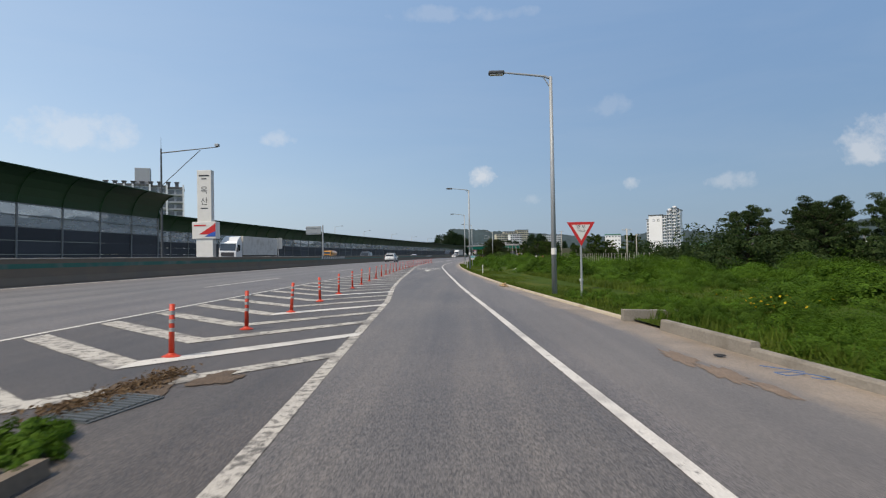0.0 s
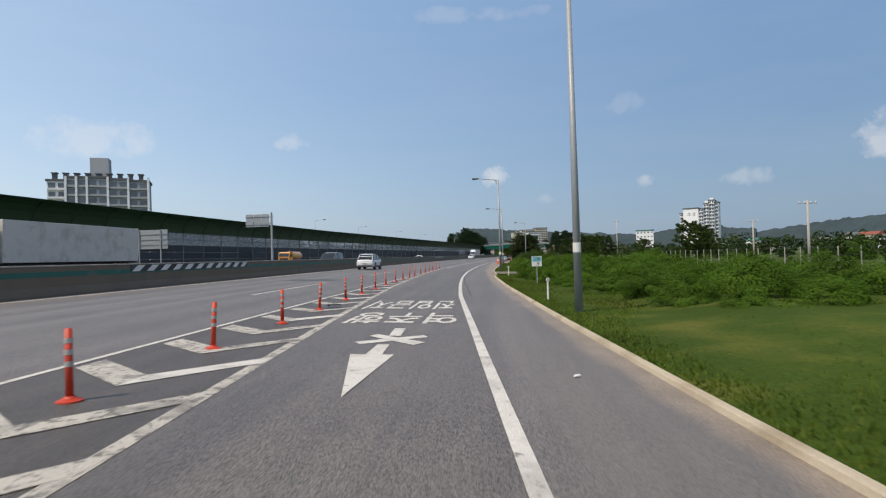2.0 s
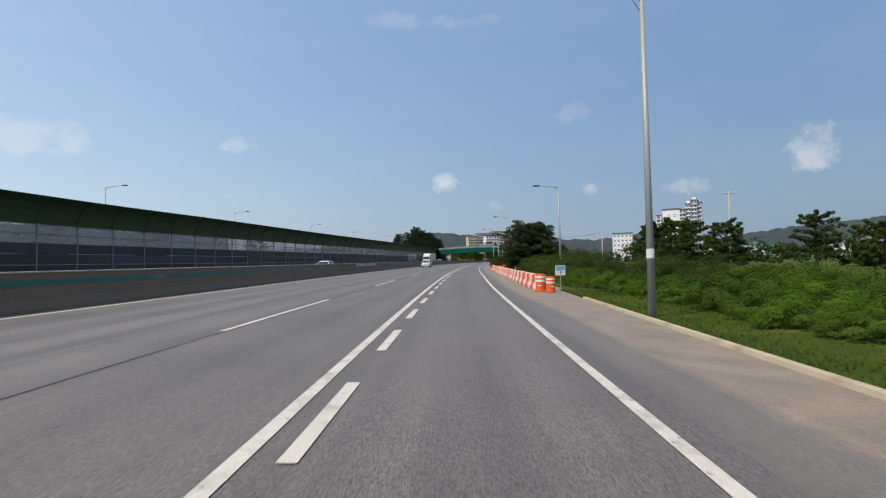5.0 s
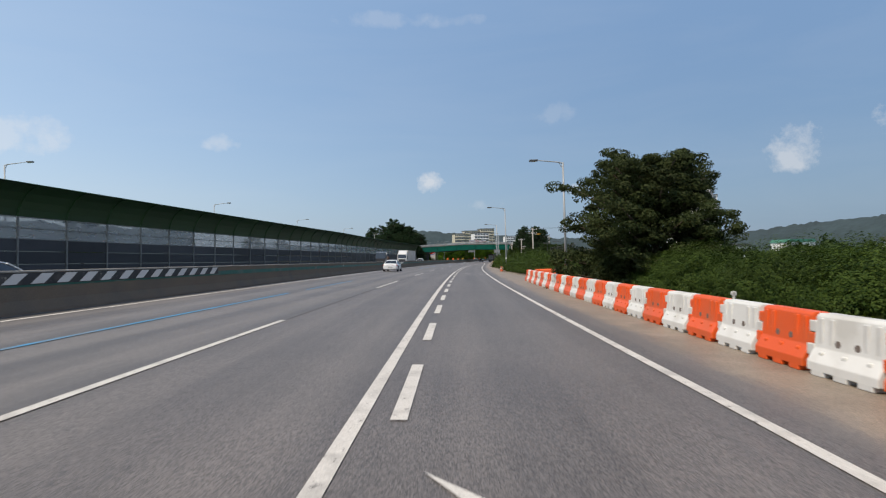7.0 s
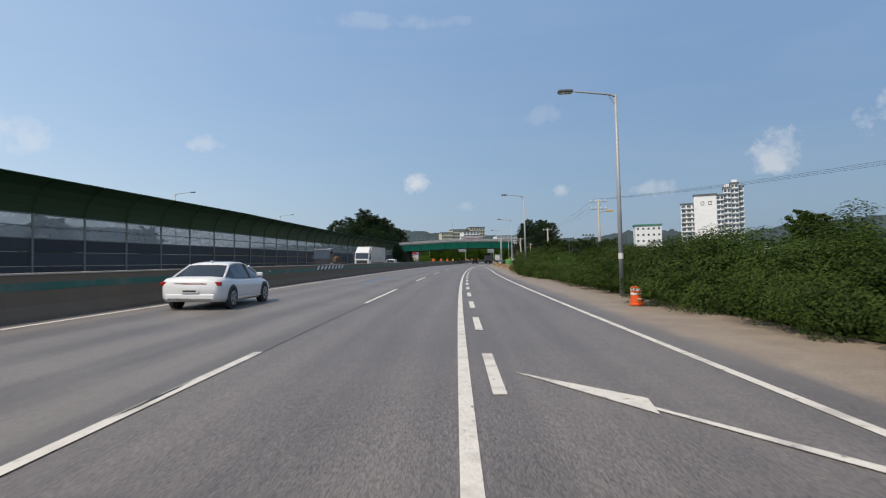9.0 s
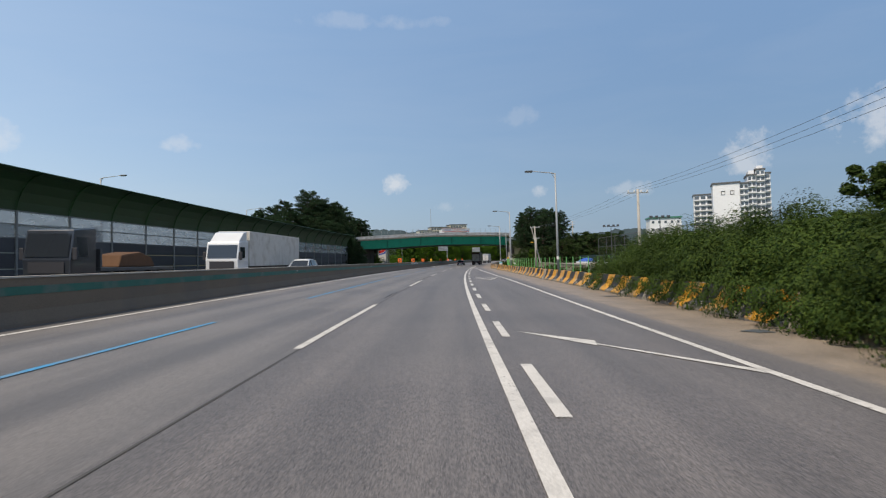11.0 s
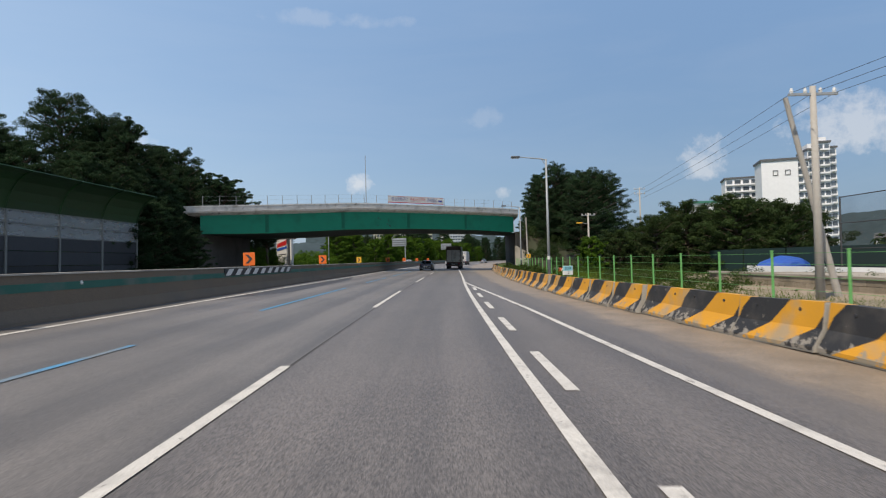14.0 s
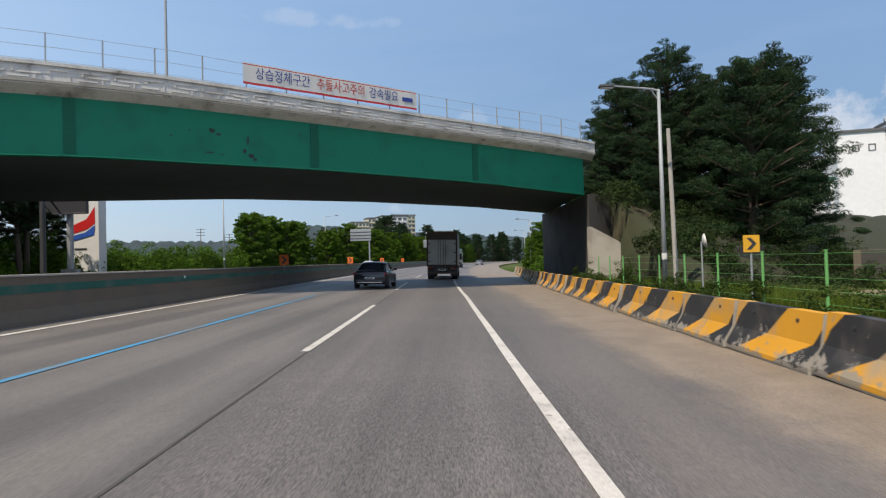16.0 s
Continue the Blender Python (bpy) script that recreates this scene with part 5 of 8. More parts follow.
rows += [(336 + 31 * rng.random(), 8.3 + 1.5 * rng.random(), 0.0, 0.7, rng.uniform(0.7, 1.25)) for i in range(58)]
rows += [(426 + 42 * rng.random(), 5.7 + 2.6 * rng.random(), 0.0, 0.6, rng.uniform(0.5, 1.5)) for i in range(80)]
rows += [(404 + 44 * rng.random(), 9 + 10.5 * rng.random(), 0.0, 1.0, rng.uniform(0.6, 1.5)) for i in range(80)]
rows += [(462 + 12 * rng.random(), 9.2 + 2.5 * rng.random(), 0.6, 1.0, rng.uniform(1.0, 2.2)) for i in range(16)]
undergrowth("weeds", rows, 52, 0.05, M_leaf_mid, "weedy shrubs on the bare ground behind the fence", 45)
rows = [(468 + 110 * rng.random(), -30.5 - 8 * rng.random(), -0.3, 1.9, rng.uniform(1.5, 2.8)) for i in range(70)]
rows += [(560 + 120 * rng.random(), 11 + 6 * rng.random(), -0.3, 1.9, rng.uniform(1.5, 3.0)) for i in range(24)]
rows += [(466 + 52 * rng.random(), -31.8 - 4 * rng.random(), -0.3, 1.8, rng.uniform(3.2, 4.5)) for i in range(110)]
rows += [(476 + 40 * rng.random(), 8.4 + 2.6 * rng.random(), -0.2, 1.3, rng.uniform(2.0, 4.0)) for i in range(34)]
undergrowth("undergrowth", rows, 53, 0.12, M_leaf, "roadside shrubs beyond the overpass", 45)
# tree belts far across the fields, one sheet of leaves each
def tree_belt(name, rows, seed, leaf, label, dense=48):
    rnd = np.random.RandomState(seed)
    spots, radii = [], []
    for s, lat, h in rows:
        for k in range(7):
            spots.append(tuple(at(s + rnd.uniform(-5, 5), lat + rnd.uniform(-5, 5), h * rnd.uniform(0.15, 0.9))))
            radii.append(h * rnd.uniform(0.22, 0.4))
    ob = new(name, leaf_mesh(name, clump_leaves(spots, radii, dense, leaf, rnd), M_leaf_dark))
    return tagged(ob, label, "trees", kind="stuff")


tree_belt("tree_belt", [(50 + 2.2 * i, 31 + 7 * math.sin(i * 1.7) + 0.5 * i, 3.1 + 0.7 * math.sin(i * 2.3)) for i in range(18)], 12, 0.14, "low dark wood at the edge of the field", 200)
tree_belt("tree_belt", [(160 + 7 * i, 62 + 12 * math.sin(i * 0.7) + (i % 3) * 8, 4.2 + 1.8 * math.sin(i * 1.9)) for i in range(44)], 2, 0.5, "line of dark trees across the field")
tree_belt("tree_belt", [(560 + 9 * i, 30 + 6 * math.sin(i) + i * 3.0, 7 + 2 * math.sin(i * 2.3)) for i in range(30)], 4, 0.6, "dark trees beyond the roadside clump")
tree_belt("tree_belt", [(60 + 9 * i, 88 + 14 * math.sin(i * 1.1), 3.6 + 1.5 * math.sin(i * 1.3)) for i in range(40)], 6, 0.5, "low trees and scrub at the far side of the field")
tree_belt("tree_belt", [(620 + 10 * i, -70 - 8 * math.sin(i) - i * 2, 9 + 2 * math.sin(i * 1.7)) for i in range(26)], 9, 0.6, "wooded belt beyond the motorway")

# blades of grass along the kerb
def grass(name, s0, s1, inner, outer, count, tall, seed, base):
    rnd = np.random.RandomState(seed)
    s = rnd.uniform(s0, s1, count)
    u = rnd.uniform(0, 1, count) ** 1.3
    vs = np.empty((count, 3, 3))
    for i in range(count):
        lat = KERB(s[i]) + inner + (outer - inner) * u[i]
        p = at(s[i], lat, base)
        h, a, w = tall * rnd.uniform(0.5, 1.3), rnd.uniform(0, 6.28), 0.012 + 0.01 * tall
        d = Vector((math.cos(a), math.sin(a), 0))
        vs[i] = (p - d * w, p + d * w, p + Vector((rnd.normal() * 0.35 * h, rnd.normal() * 0.35 * h, h)))
    me = bpy.data.meshes.new(name)
    me.from_pydata(vs.reshape(-1, 3).tolist(), [], np.arange(count * 3).reshape(-1, 3).tolist())
    me.materials.append(M_blade)
    return tagged(new(name, me), "green grass blades and weeds on the verge", "grass", kind="stuff")


grass("grass", 22, 110, 0.14, 7.5, 120000, 0.06, 1, 0.06)
grass("grass", 110, 166, 0.15, 4.0, 24000, 0.07, 2, 0.07)
grass("tall_grass", 22, 36, 0.4, 9.0, 7000, 0.22, 3, 0.1)
grass("tall_grass", 33, 60, 3.2, 10.0, 11000, 0.26, 8, 0.2)
grass("tall_grass", 56, 166, 3.0, 9.0, 9000, 0.2, 4, 0.1)
grass("tall_grass", 325, 470, 1.0, 5.0, 26000, 0.42, 5, 0.0)
grass("tall_grass", 425, 468, 0.9, 5.5, 16000, 0.6, 7, 0.0)
grass("tall_grass", 168, 300, 1.0, 3.5, 12000, 0.3, 6, 0.05)

# ---------------------------------------------------------------- hills and buildings far off
def hills(name, rows, seed, label):
    """A wooded ridge: s, lat of its crest, height; a ragged skyline of treetops."""
    rnd = np.random.RandomState(seed)
    bm = bmesh.new()
    line_s = np.linspace(0, 1, 160)
    k = np.linspace(0, 1, len(rows))
    rings = []
    for u in line_s:
        s, lat, h = (float(np.interp(u, k, [r[i] for r in rows])) for i in range(3))
        p = at(s, lat)
        c = Vector((0, 100, 0))
        away = (p - c).normalized()
        away.z = 0
        hh = h * (1 + 0.1 * noise.noise(Vector((u * 30, seed, 0)))) + rnd.uniform(0, 2.2)
        rings.append([bm.verts.new(p - away * 120 + Vector((0, 0, -4 - p.z))), bm.verts.new(p - away * 45 + Vector((0, 0, hh * 0.62 - p.z + rnd.uniform(-0.5, 0.5)))),
                      bm.verts.new(p + Vector((0, 0, hh - p.z))), bm.verts.new(p + away * 160 + Vector((0, 0, -6 - p.z)))])
    for a, b in zip(rings, rings[1:]):
        for i in range(3):
            bm.faces.new((a[i], a[i + 1], b[i + 1], b[i]))
    return single(name, bm, M_hill, I4, label, "hill", kind="structure", smooth=True)


# blue-green shift in the base colour stands in for distance haze
M_hill = mat("hazy_wooded_hill", (0.02584, 0.04256, 0.04712), 0.95, vary=0.35, scale=0.02, grain=0.15, grain_amount=0.25, bump=0.0)
hills("hill_1", [(900, 620, 22), (900, 480, 40), (960, 380, 46), (1050, 300, 40), (1150, 200, 36), (1250, 100, 26)], 3, "low wooded hills across the fields")
hills("hill_2", [(1250, 100, 32), (1300, 0, 44), (1300, -120, 33), (1250, -260, 44), (1100, -400, 56)], 5, "low wooded hills at the end of the road")
hills("hill_3", [(700, -420, 42), (500, -420, 42), (330, -420, 42), (180, -420, 35), (60, -420, 25)], 8, "wooded hill behind the apartments")
hills("hill_4", [(900, 620, 16), (700, 640, 26), (520, 640, 24), (350, 640, 20), (150, 640, 16)], 9, "wooded hill behind the town")

hills("hill_5", [(610, -455, 18), (720, -364, 21), (797, -296, 22), (865, -207, 19), (952, -130, 17)], 12, "low wooded ridge beyond the overpass")

M_apt = mat("white_apartment_paint", (0.66, 0.655, 0.66), 0.7, vary=0.06, scale=0.1, grain=1, grain_amount=0.04, bump=0)
M_apt_cream = mat("cream_apartment_paint", (0.5016, 0.456, 0.3496), 0.7, vary=0.06, scale=0.1, grain=1, grain_amount=0.04, bump=0)
M_apt_grey = mat("grey_apartment_paint", (0.3192, 0.3268, 0.342), 0.7, vary=0.06, scale=0.1, grain=1, grain_amount=0.04, bump=0)
M_pane = mat("window_pane", (0.06, 0.075, 0.09), 0.1, vary=0.1, scale=0.3, grain_amount=0, bump=0, spec=0.7, random_amount=0.4)
M_roof = mat("roof_trim", (0.0912, 0.0912, 0.095), 0.7, vary=0.1)
M_roof_red = mat("red_roof", (0.228, 0.0684, 0.0456), 0.8, vary=0.2)
M_roof_green = mat("green_roof", (0.0456, 0.1672, 0.1216), 0.7, vary=0.15)
pane_mesh = {}


def block(t, x0, x1, y0, y1, h, floors, cols, wall_mat=None, cap=True, cols_side=0, balcony=True, pane=1.0):
    """A tower block: body, roof slab, and a window strip, pane and balcony slab on each floor of the front (-y) and one flank."""
    part("wall", boxes((x0, x1, y0, y1, -3, h)), wall_mat or M_apt, t)
    if cap:
        part("roof", boxes((x0 - 0.4, x1 + 0.4, y0 - 0.4, y1 + 0.4, h, h + 0.7)), M_roof, t)
    fh = (h - 2.0) / floors
    cw = (x1 - x0) / cols
    key = (round(cw, 2), round(fh, 2))
    if key not in pane_mesh:
        pane_mesh[key] = finish(boxes((-cw * 0.36 * pane, cw * 0.36 * pane, -0.12, 0.06, -fh * 0.3 * pane, fh * 0.3 * pane)), "window", M_pane)
    for f in range(floors):
        z = 2.0 + fh * (f + 0.5)
        for c in range(cols):
            o = new("window", pane_mesh[key])
            o.parent = t
            o.location = (x0 + cw * (c + 0.5), y0, z)
        if balcony:
            part("balcony", boxes((x0 + 0.2, x1 - 0.2, y0 - 0.9, y0 - 0.02, z - fh * 0.5, z - fh * 0.28)), wall_mat or M_apt, t)
        for c in range(cols_side):
            o = new("window", pane_mesh[key])
            o.parent = t
            o.rotation_euler = (0, 0, -math.pi / 2)
            o.location = (x0, y0 + (y1 - y0) * (c + 0.5) / cols_side, z)


def building(m, label, rows):
    t = thing("apartment_building", m, label, "building", "far buildings")
    for row in rows:
        block(t, *row[:7], **(row[7] if len(row) > 7 else {}))
    return t


def facing(s, lat, turn):
    p = at(s, lat)
    return Matrix.Translation((p.x, p.y, -1.0)) @ Matrix.Rotation(radians(turn), 4, "Z")


tower = building(facing(619.4, 97.5, -30), "white tower block of stepped slabs with balconies",
                 [(12, 15.8, 1.0, 14, 35.5, 12, 2), (15.8, 19.6, 3.0, 17, 39.5, 13, 2), (19.6, 23.6, 5.0, 20, 42.2, 14, 2), (23.6, 26.4, 8, 22, 40.5, 13, 1)])
part("gable", boxes((0, 12, 0, 13, -3, 36)), M_apt, tower, "blank white gable wall")
part("roof", boxes((-0.4, 12.4, -0.4, 13.4, 36, 36.8)), M_roof, tower)
part("roof_house", boxes((16.4, 19, 5, 12, 40.2, 42.2), (20.2, 23, 7, 14, 42.9, 44.6)), M_apt, tower)
for x, z in ((4.6, 31.5), (8.6, 31.5)):
    part("emblem", boxes((x - 0.9, x + 0.9, -0.15, -0.01, z - 1.0, z - 0.75), (x - 0.9, x + 0.9, -0.15, -0.01, z + 0.75, z + 1.0), (x - 0.9, x - 0.65, -0.15, -0.01, z - 0.75, z + 0.75), (x + 0.65, x + 0.9, -0.15, -0.01, z - 0.75, z + 0.75)), M_roof, tower)
building(facing(657, 92, -30), "pale slab block with rows of balconies", [(0, 16, 0, 12, 34, 11, 5)])
slab = building(facing(262, -170, 23) @ Matrix.Diagonal((1.1, 1.0, 1.15, 1)), "long grey-white slab block with a lift tower on its roof",
                [(0, 6, 1.5, 12, 31.5, 10, 2), (6, 12.5, 0, 12, 32.5, 10, 2, {"wall_mat": M_apt_grey}), (12.5, 19, 0, 12, 32.5, 10, 2, {"wall_mat": M_apt_grey}), (19, 25.5, 0, 12, 32, 10, 2, {"wall_mat": M_apt_grey}),
                 (25.5, 32, 0, 12, 31.5, 10, 2, {"wall_mat": M_apt_grey}), (32, 36, 1, 12, 18, 6, 2, {"wall_mat": M_apt_grey}), (36, 40, 1, 12, 13, 4, 2, {"wall_mat": M_apt_grey})])
part("lift_tower", boxes((13, 19, 3, 10, 33, 40), bevel=0.1), M_apt_grey, slab)
for k in range(6):
    x = (6, 9.25, 12.5, 19, 25.5, 32)[k]
    part("pilaster", boxes((x - 0.35, x + 0.35, -1.1, 0.3, -3, 33)), M_apt, slab)
for k in range(9):
    part("roof_vent", boxes((1.5 + 3.4 * k, 2.9 + 3.4 * k, 2, 4, 32.3, 34.2), (1.2 + 3.4 * k, 3.2 + 3.4 * k, 1.7, 4.3, 34.2, 34.5)), M_roof, slab)
building(facing(800, -140, 8), "cream apartment block with stepped roof", [(0, 12, 0, 12, 31, 9, 5, {"wall_mat": M_apt_cream}), (12, 30, 2, 14, 34, 10, 7, {"wall_mat": M_apt_cream}), (30, 46, 0, 12, 36, 11, 6, {"wall_mat": M_apt_cream})])
building(facing(1050, -175, 10), "distant pale apartment block", [(0, 34, 0, 14, 36, 10, 10)])
school = building(facing(571, 72.6, -18), "white school-like block with a green roof", [(-9, 4, 0, 10, 18.0, 5, 5, {"balcony": False, "cap": False, "pane": 0.55})])
part("roof", boxes((-9.4, 4.4, -0.4, 10.4, 18.0, 18.7)), M_roof_green, school)
building(facing(720, -80, 8), "pale apartment slab beyond the trees", [(0, 14, 0, 12, 27, 9, 5)])


def house(s, lat, w, d, h, turn, roof, label):
    t = thing("house", facing(s, lat, turn), label, "house", "far houses")
    part("wall", boxes((-w / 2, w / 2, -d / 2, d / 2, -2, h)), M_apt if roof is not M_roof_red else M_apt_cream, t)
    part("roof", prism([(-w / 2 - 0.4, h), (w / 2 + 0.4, h), (w / 2 - 1.5, h + 1.6), (-w / 2 + 1.5, h + 1.6)], -d / 2 - 0.4, d / 2 + 0.4), roof, t)
    for k in range(3):
        part("window", boxes((-w / 2 + w * (k + 0.3) / 3, -w / 2 + w * (k + 0.8) / 3, -d / 2 - 0.06, -d / 2 + 0.1, h * 0.35, h * 0.75)), M_pane, t)


for i, (s, lat, w, h, roof) in enumerate([(430, 190, 22, 7, M_roof_red), (455, 215, 16, 6, M_roof), (400, 180, 12, 5, M_roof), (470, 170, 14, 6, M_roof), (420, 230, 26, 8, M_roof_green), (380, 215, 14, 6, M_roof_red),
                                          (500, 195, 16, 8, M_roof), (350, 200, 18, 6, M_roof), (540, 150, 20, 7, M_roof_green), (590, 130, 18, 6, M_roof), (330, 240, 22, 7, M_roof_red), (480, 240, 30, 9, M_roof)]):
    house(s, lat, w, 10, h, 15 + 13 * (i % 4), roof, ("low house with a red roof" if roof is M_roof_red else "low pale building with a green roof" if roof is M_roof_green else "low pale house with a dark roof") + " in the distant town")

# ---------------------------------------------------------------- lamp posts, signs, posts
def lamp_post(m, height, reach, side_x=-1, label="tall grey steel street lamp with a single arm"):
    t = thing("street_lamp", m, label, "street lamp", "street lamps")
    part("pole", tubes(((0, 0, -0.3), (0, 0, height), 0.105, 0.06), sides=12), M_galv, t, smooth=True)
    part("base_plate", boxes((-0.22, 0.22, -0.22, 0.22, -0.3, 0.03), bevel=0.01), M_concrete, t)
    bm = bmesh.new()
    tube(bm, (0, 0, height - 0.08), (side_x * 0.25, 0, height + 0.02), 0.05, 0.045)
    tube(bm, (side_x * 0.22, 0, height + 0.015), (side_x * reach, 0, height + 0.2), 0.045, 0.03)
    tube(bm, (0, 0, height - 0.45), (side_x * 0.3, 0, height + 0.02), 0.025, 0.02)
    part("arm", bm, M_galv, t)
    x0, x1 = sorted((side_x * (reach - 0.05), side_x * (reach + 0.55)))
    head = part("lamp_head", boxes((x0, x1, -0.15, 0.15, height + 0.13, height + 0.26), bevel=0.04), M_galv_dark, t, "dark lamp head")
    part("lens", boxes((x0 + 0.05, x1 - 0.05, -0.11, 0.11, height + 0.11, height + 0.128)), M_white_plastic, head)
    part("reflective_band", lathe([(0.102, 1.55), (0.104, 1.56), (0.103, 1.78), (0.1, 1.79)], 12), M_white_plastic, t)
    return t


first_lamp = lamp_post(upright(39.9, 11.05), 8.3, 1.8)
for s, lat in ((79.2, 7.95), (117.9, 6.45), (152.9, 6.6), (192.7, 10.8), (231.7, 8.4), (269, 6.6), (307.3, 6.55), (344.8, 7.3), (382, 6.2), (418.3, 5.7), (454.2, 7.3), (492, 8.6), (530, 8.8), (568, 8.8)):
    copy_thing(first_lamp, upright(s, lat))
far_lamp = lamp_post(upright(206, -41), 10.2, 2.2, 1, "grey street lamp standing behind the noise wall")
for s, lat in ((243, -41), (282, -39), (320, -38), (358, -37.5), (396, -37.5), (500, -30), (545, -31)):
    copy_thing(far_lamp, upright(s, lat))

cam_pole = thing("camera_pole", upright(83, -27.2, 0.4), "tall steel pole with a braced arm and traffic camera", "camera pole")
part("pole", tubes(((0, 0, -0.6), (0, 0, 12.9), 0.16, 0.09), ((0, 0, 12.9), (0, 0, 14.2), 0.03, 0.01)), M_galv_dark, cam_pole)
part("arm", tubes(((0, 0, 12.4), (6.6, 0, 12.9), 0.07, 0.05)), M_galv_dark, cam_pole)
part("brace", tubes(((0, 0, 8.6), (4.6, 0, 12.6), 0.04, 0.04)), M_galv_dark, cam_pole)
part("camera", boxes((6.4, 6.8, -0.3, 0.2, 12.95, 13.25), bevel=0.03), M_galv, cam_pole)

M_sign_blue = mat("sign_blue", (0.0228, 0.076, 0.3192), 0.4, vary=0.05)
M_sign_cyan = mat("sign_pale_blue", (0.152, 0.3952, 0.456), 0.4, vary=0.05)
M_board_back = mat("grey_sign_back", (0.2736, 0.2888, 0.2964), 0.5, 0.4, vary=0.12)

pylon = thing("sign_pylon", upright(95.5, -28.0, 0), "tall white rest-area pylon with a slanted red and blue panel", "pylon")
part("base", boxes((-1.15, 1.15, -0.5, 0.5, -0.6, 3.3), bevel=0.03), M_white_paint, pylon)
panel = part("panel", boxes((-1.65, 1.65, -0.62, 0.62, 3.3, 5.6), bevel=0.05), M_white_paint, pylon)
part("column", boxes((-0.98, 0.98, -0.45, 0.45, 5.6, 12.6), bevel=0.03), M_white_paint, pylon)
part("swoosh", prism([(-0.7, 3.9), (1.6, 3.9), (1.6, 5.4), (0.9, 4.9)], -0.64, -0.625), M_red, panel)
part("swoosh", prism([(0.1, 3.6), (1.6, 3.6), (1.6, 4.3), (1.0, 4.1)], -0.66, -0.645), M_sign_blue, panel)
part("mark", boxes((-1.4, 0.3, -0.64, -0.625, 5.0, 5.2)), M_red, panel)
face = Matrix.Rotation(math.pi / 2, 4, "X")
words("옥", 1.15, M_ink, pylon, Matrix.Translation((0, -0.46, 9.8)) @ face)
words("산", 1.15, M_ink, pylon, Matrix.Translation((0, -0.46, 8.3)) @ face)
part("mark", boxes((-0.7, 0.7, -0.47, -0.455, 11.75, 11.95), (-0.35, 0.35, -0.47, -0.455, 11.35, 11.5)), M_ink, pylon)
part("mark", boxes((-0.5, 0.5, -0.47, -0.455, 7.35, 7.5)), M_ink, pylon)

gantry = thing("gantry_sign", upright(145.4, -26.1), "sign gantry seen from behind, grey ribbed boards", "road sign")
part("post", tubes(((0, 0, -0.5), (0, 0, 7.7), 0.17, 0.15), sides=12), M_galv, gantry)
part("beam", tubes(((0.2, 0, 7.1), (-3.9, 0, 7.1), 0.07), ((0.2, 0, 6.2), (-3.9, 0, 6.2), 0.07)), M_galv, gantry)
for k in range(3):
    b = part("board", boxes((-3.7 + 1.15 * k, -2.6 + 1.15 * k, -0.22, -0.14, 5.7, 7.5), bevel=0.01), M_board_back, gantry)
    part("rib", boxes((-3.7 + 1.15 * k, -2.6 + 1.15 * k, -0.3, -0.225, 6.0, 6.08), (-3.7 + 1.15 * k, -2.6 + 1.15 * k, -0.3, -0.225, 7.1, 7.18)), M_galv, b)
rear = thing("road_sign", upright(118.5, -27.3), "grey back of a large road sign on two posts", "road sign")
part("board", boxes((-1.75, 1.75, -0.05, 0.05, 2.2, 4.05), bevel=0.01), M_board_back, rear)
for x in (-1.1, 1.1):
    part("post", tubes(((x, -0.12, -0.5), (x, -0.12, 4.0), 0.06)), M_galv, rear)
for z in (2.6, 3.1, 3.6):
    part("rib", boxes((-1.75, 1.75, -0.11, -0.055, z, z + 0.06)), M_galv, rear)

yield_sign = thing("yield_sign", upright(37.5, 11.6, 0.1), "red and white triangular yield sign on a steel post", "road sign")
part("post", tubes(((0, 0.06, -0.3), (0, 0.06, 2.4), 0.035)), M_galv, yield_sign)
tri = [(-0.47, 2.55), (0.47, 2.55), (0.0, 1.74)]
board = part("board", prism(tri, -0.01, 0.02, 0.004), M_red, yield_sign)
part("face", prism([(-0.31, 2.46), (0.31, 2.46), (0.0, 1.93)], -0.016, -0.011), M_white_paint, board)
words("양 보", 0.15, M_ink, board, Matrix.Translation((0, -0.018, 2.38)) @ face)
words("YIELD", 0.105, M_ink, board, Matrix.Translation((0, -0.018, 2.25)) @ face)


def km_sign(s, lat, z, upper, lower, w=0.5):
    t = thing("kilometre_sign", upright(s, lat), "small blue and white kilometre sign on a thin post", "road sign", "kilometre signs")
    part("post", tubes(((0, 0.04, -0.3), (0, 0.04, z), 0.025)), M_galv, t)
    b = part("board", boxes((-w / 2, w / 2, -0.012, 0.012, z - 0.5, z), bevel=0.004), M_white_paint, t)
    part("field", boxes((-w / 2 + 0.02, w / 2 - 0.02, -0.018, -0.0125, z - 0.27, z - 0.02)), M_sign_cyan, b)
    words(upper, 0.24, M_ink, b, Matrix.Translation((0, -0.02, z - 0.145)) @ face)
    words(lower, 0.24, M_ink, b, Matrix.Translation((0.04, -0.02, z - 0.385)) @ face)


km_sign(94.3, 8.1, 1.42, "308", ".9")
km_sign(167.5, 6.75, 1.25, "309", "0")
km_sign(411.3, 5.6, 1.2, "309", "2", 0.55)


def marker_post(m):
    t = thing("marker_post", m, "white plastic marker post with a round reflector", "marker post", "marker posts")
    part("post", tubes(((0, 0, -0.2), (0, 0, 0.52), 0.032), sides=10), M_white_plastic, t)
    d = part("reflector", tubes(((0, -0.03, 0.57), (0, 0.03, 0.57), 0.06), sides=14), M_white_plastic, t)
    part("lens", tubes(((0, -0.036, 0.57), (0, -0.031, 0.57), 0.04), sides=12), M_reflector_grey, d)
    return t


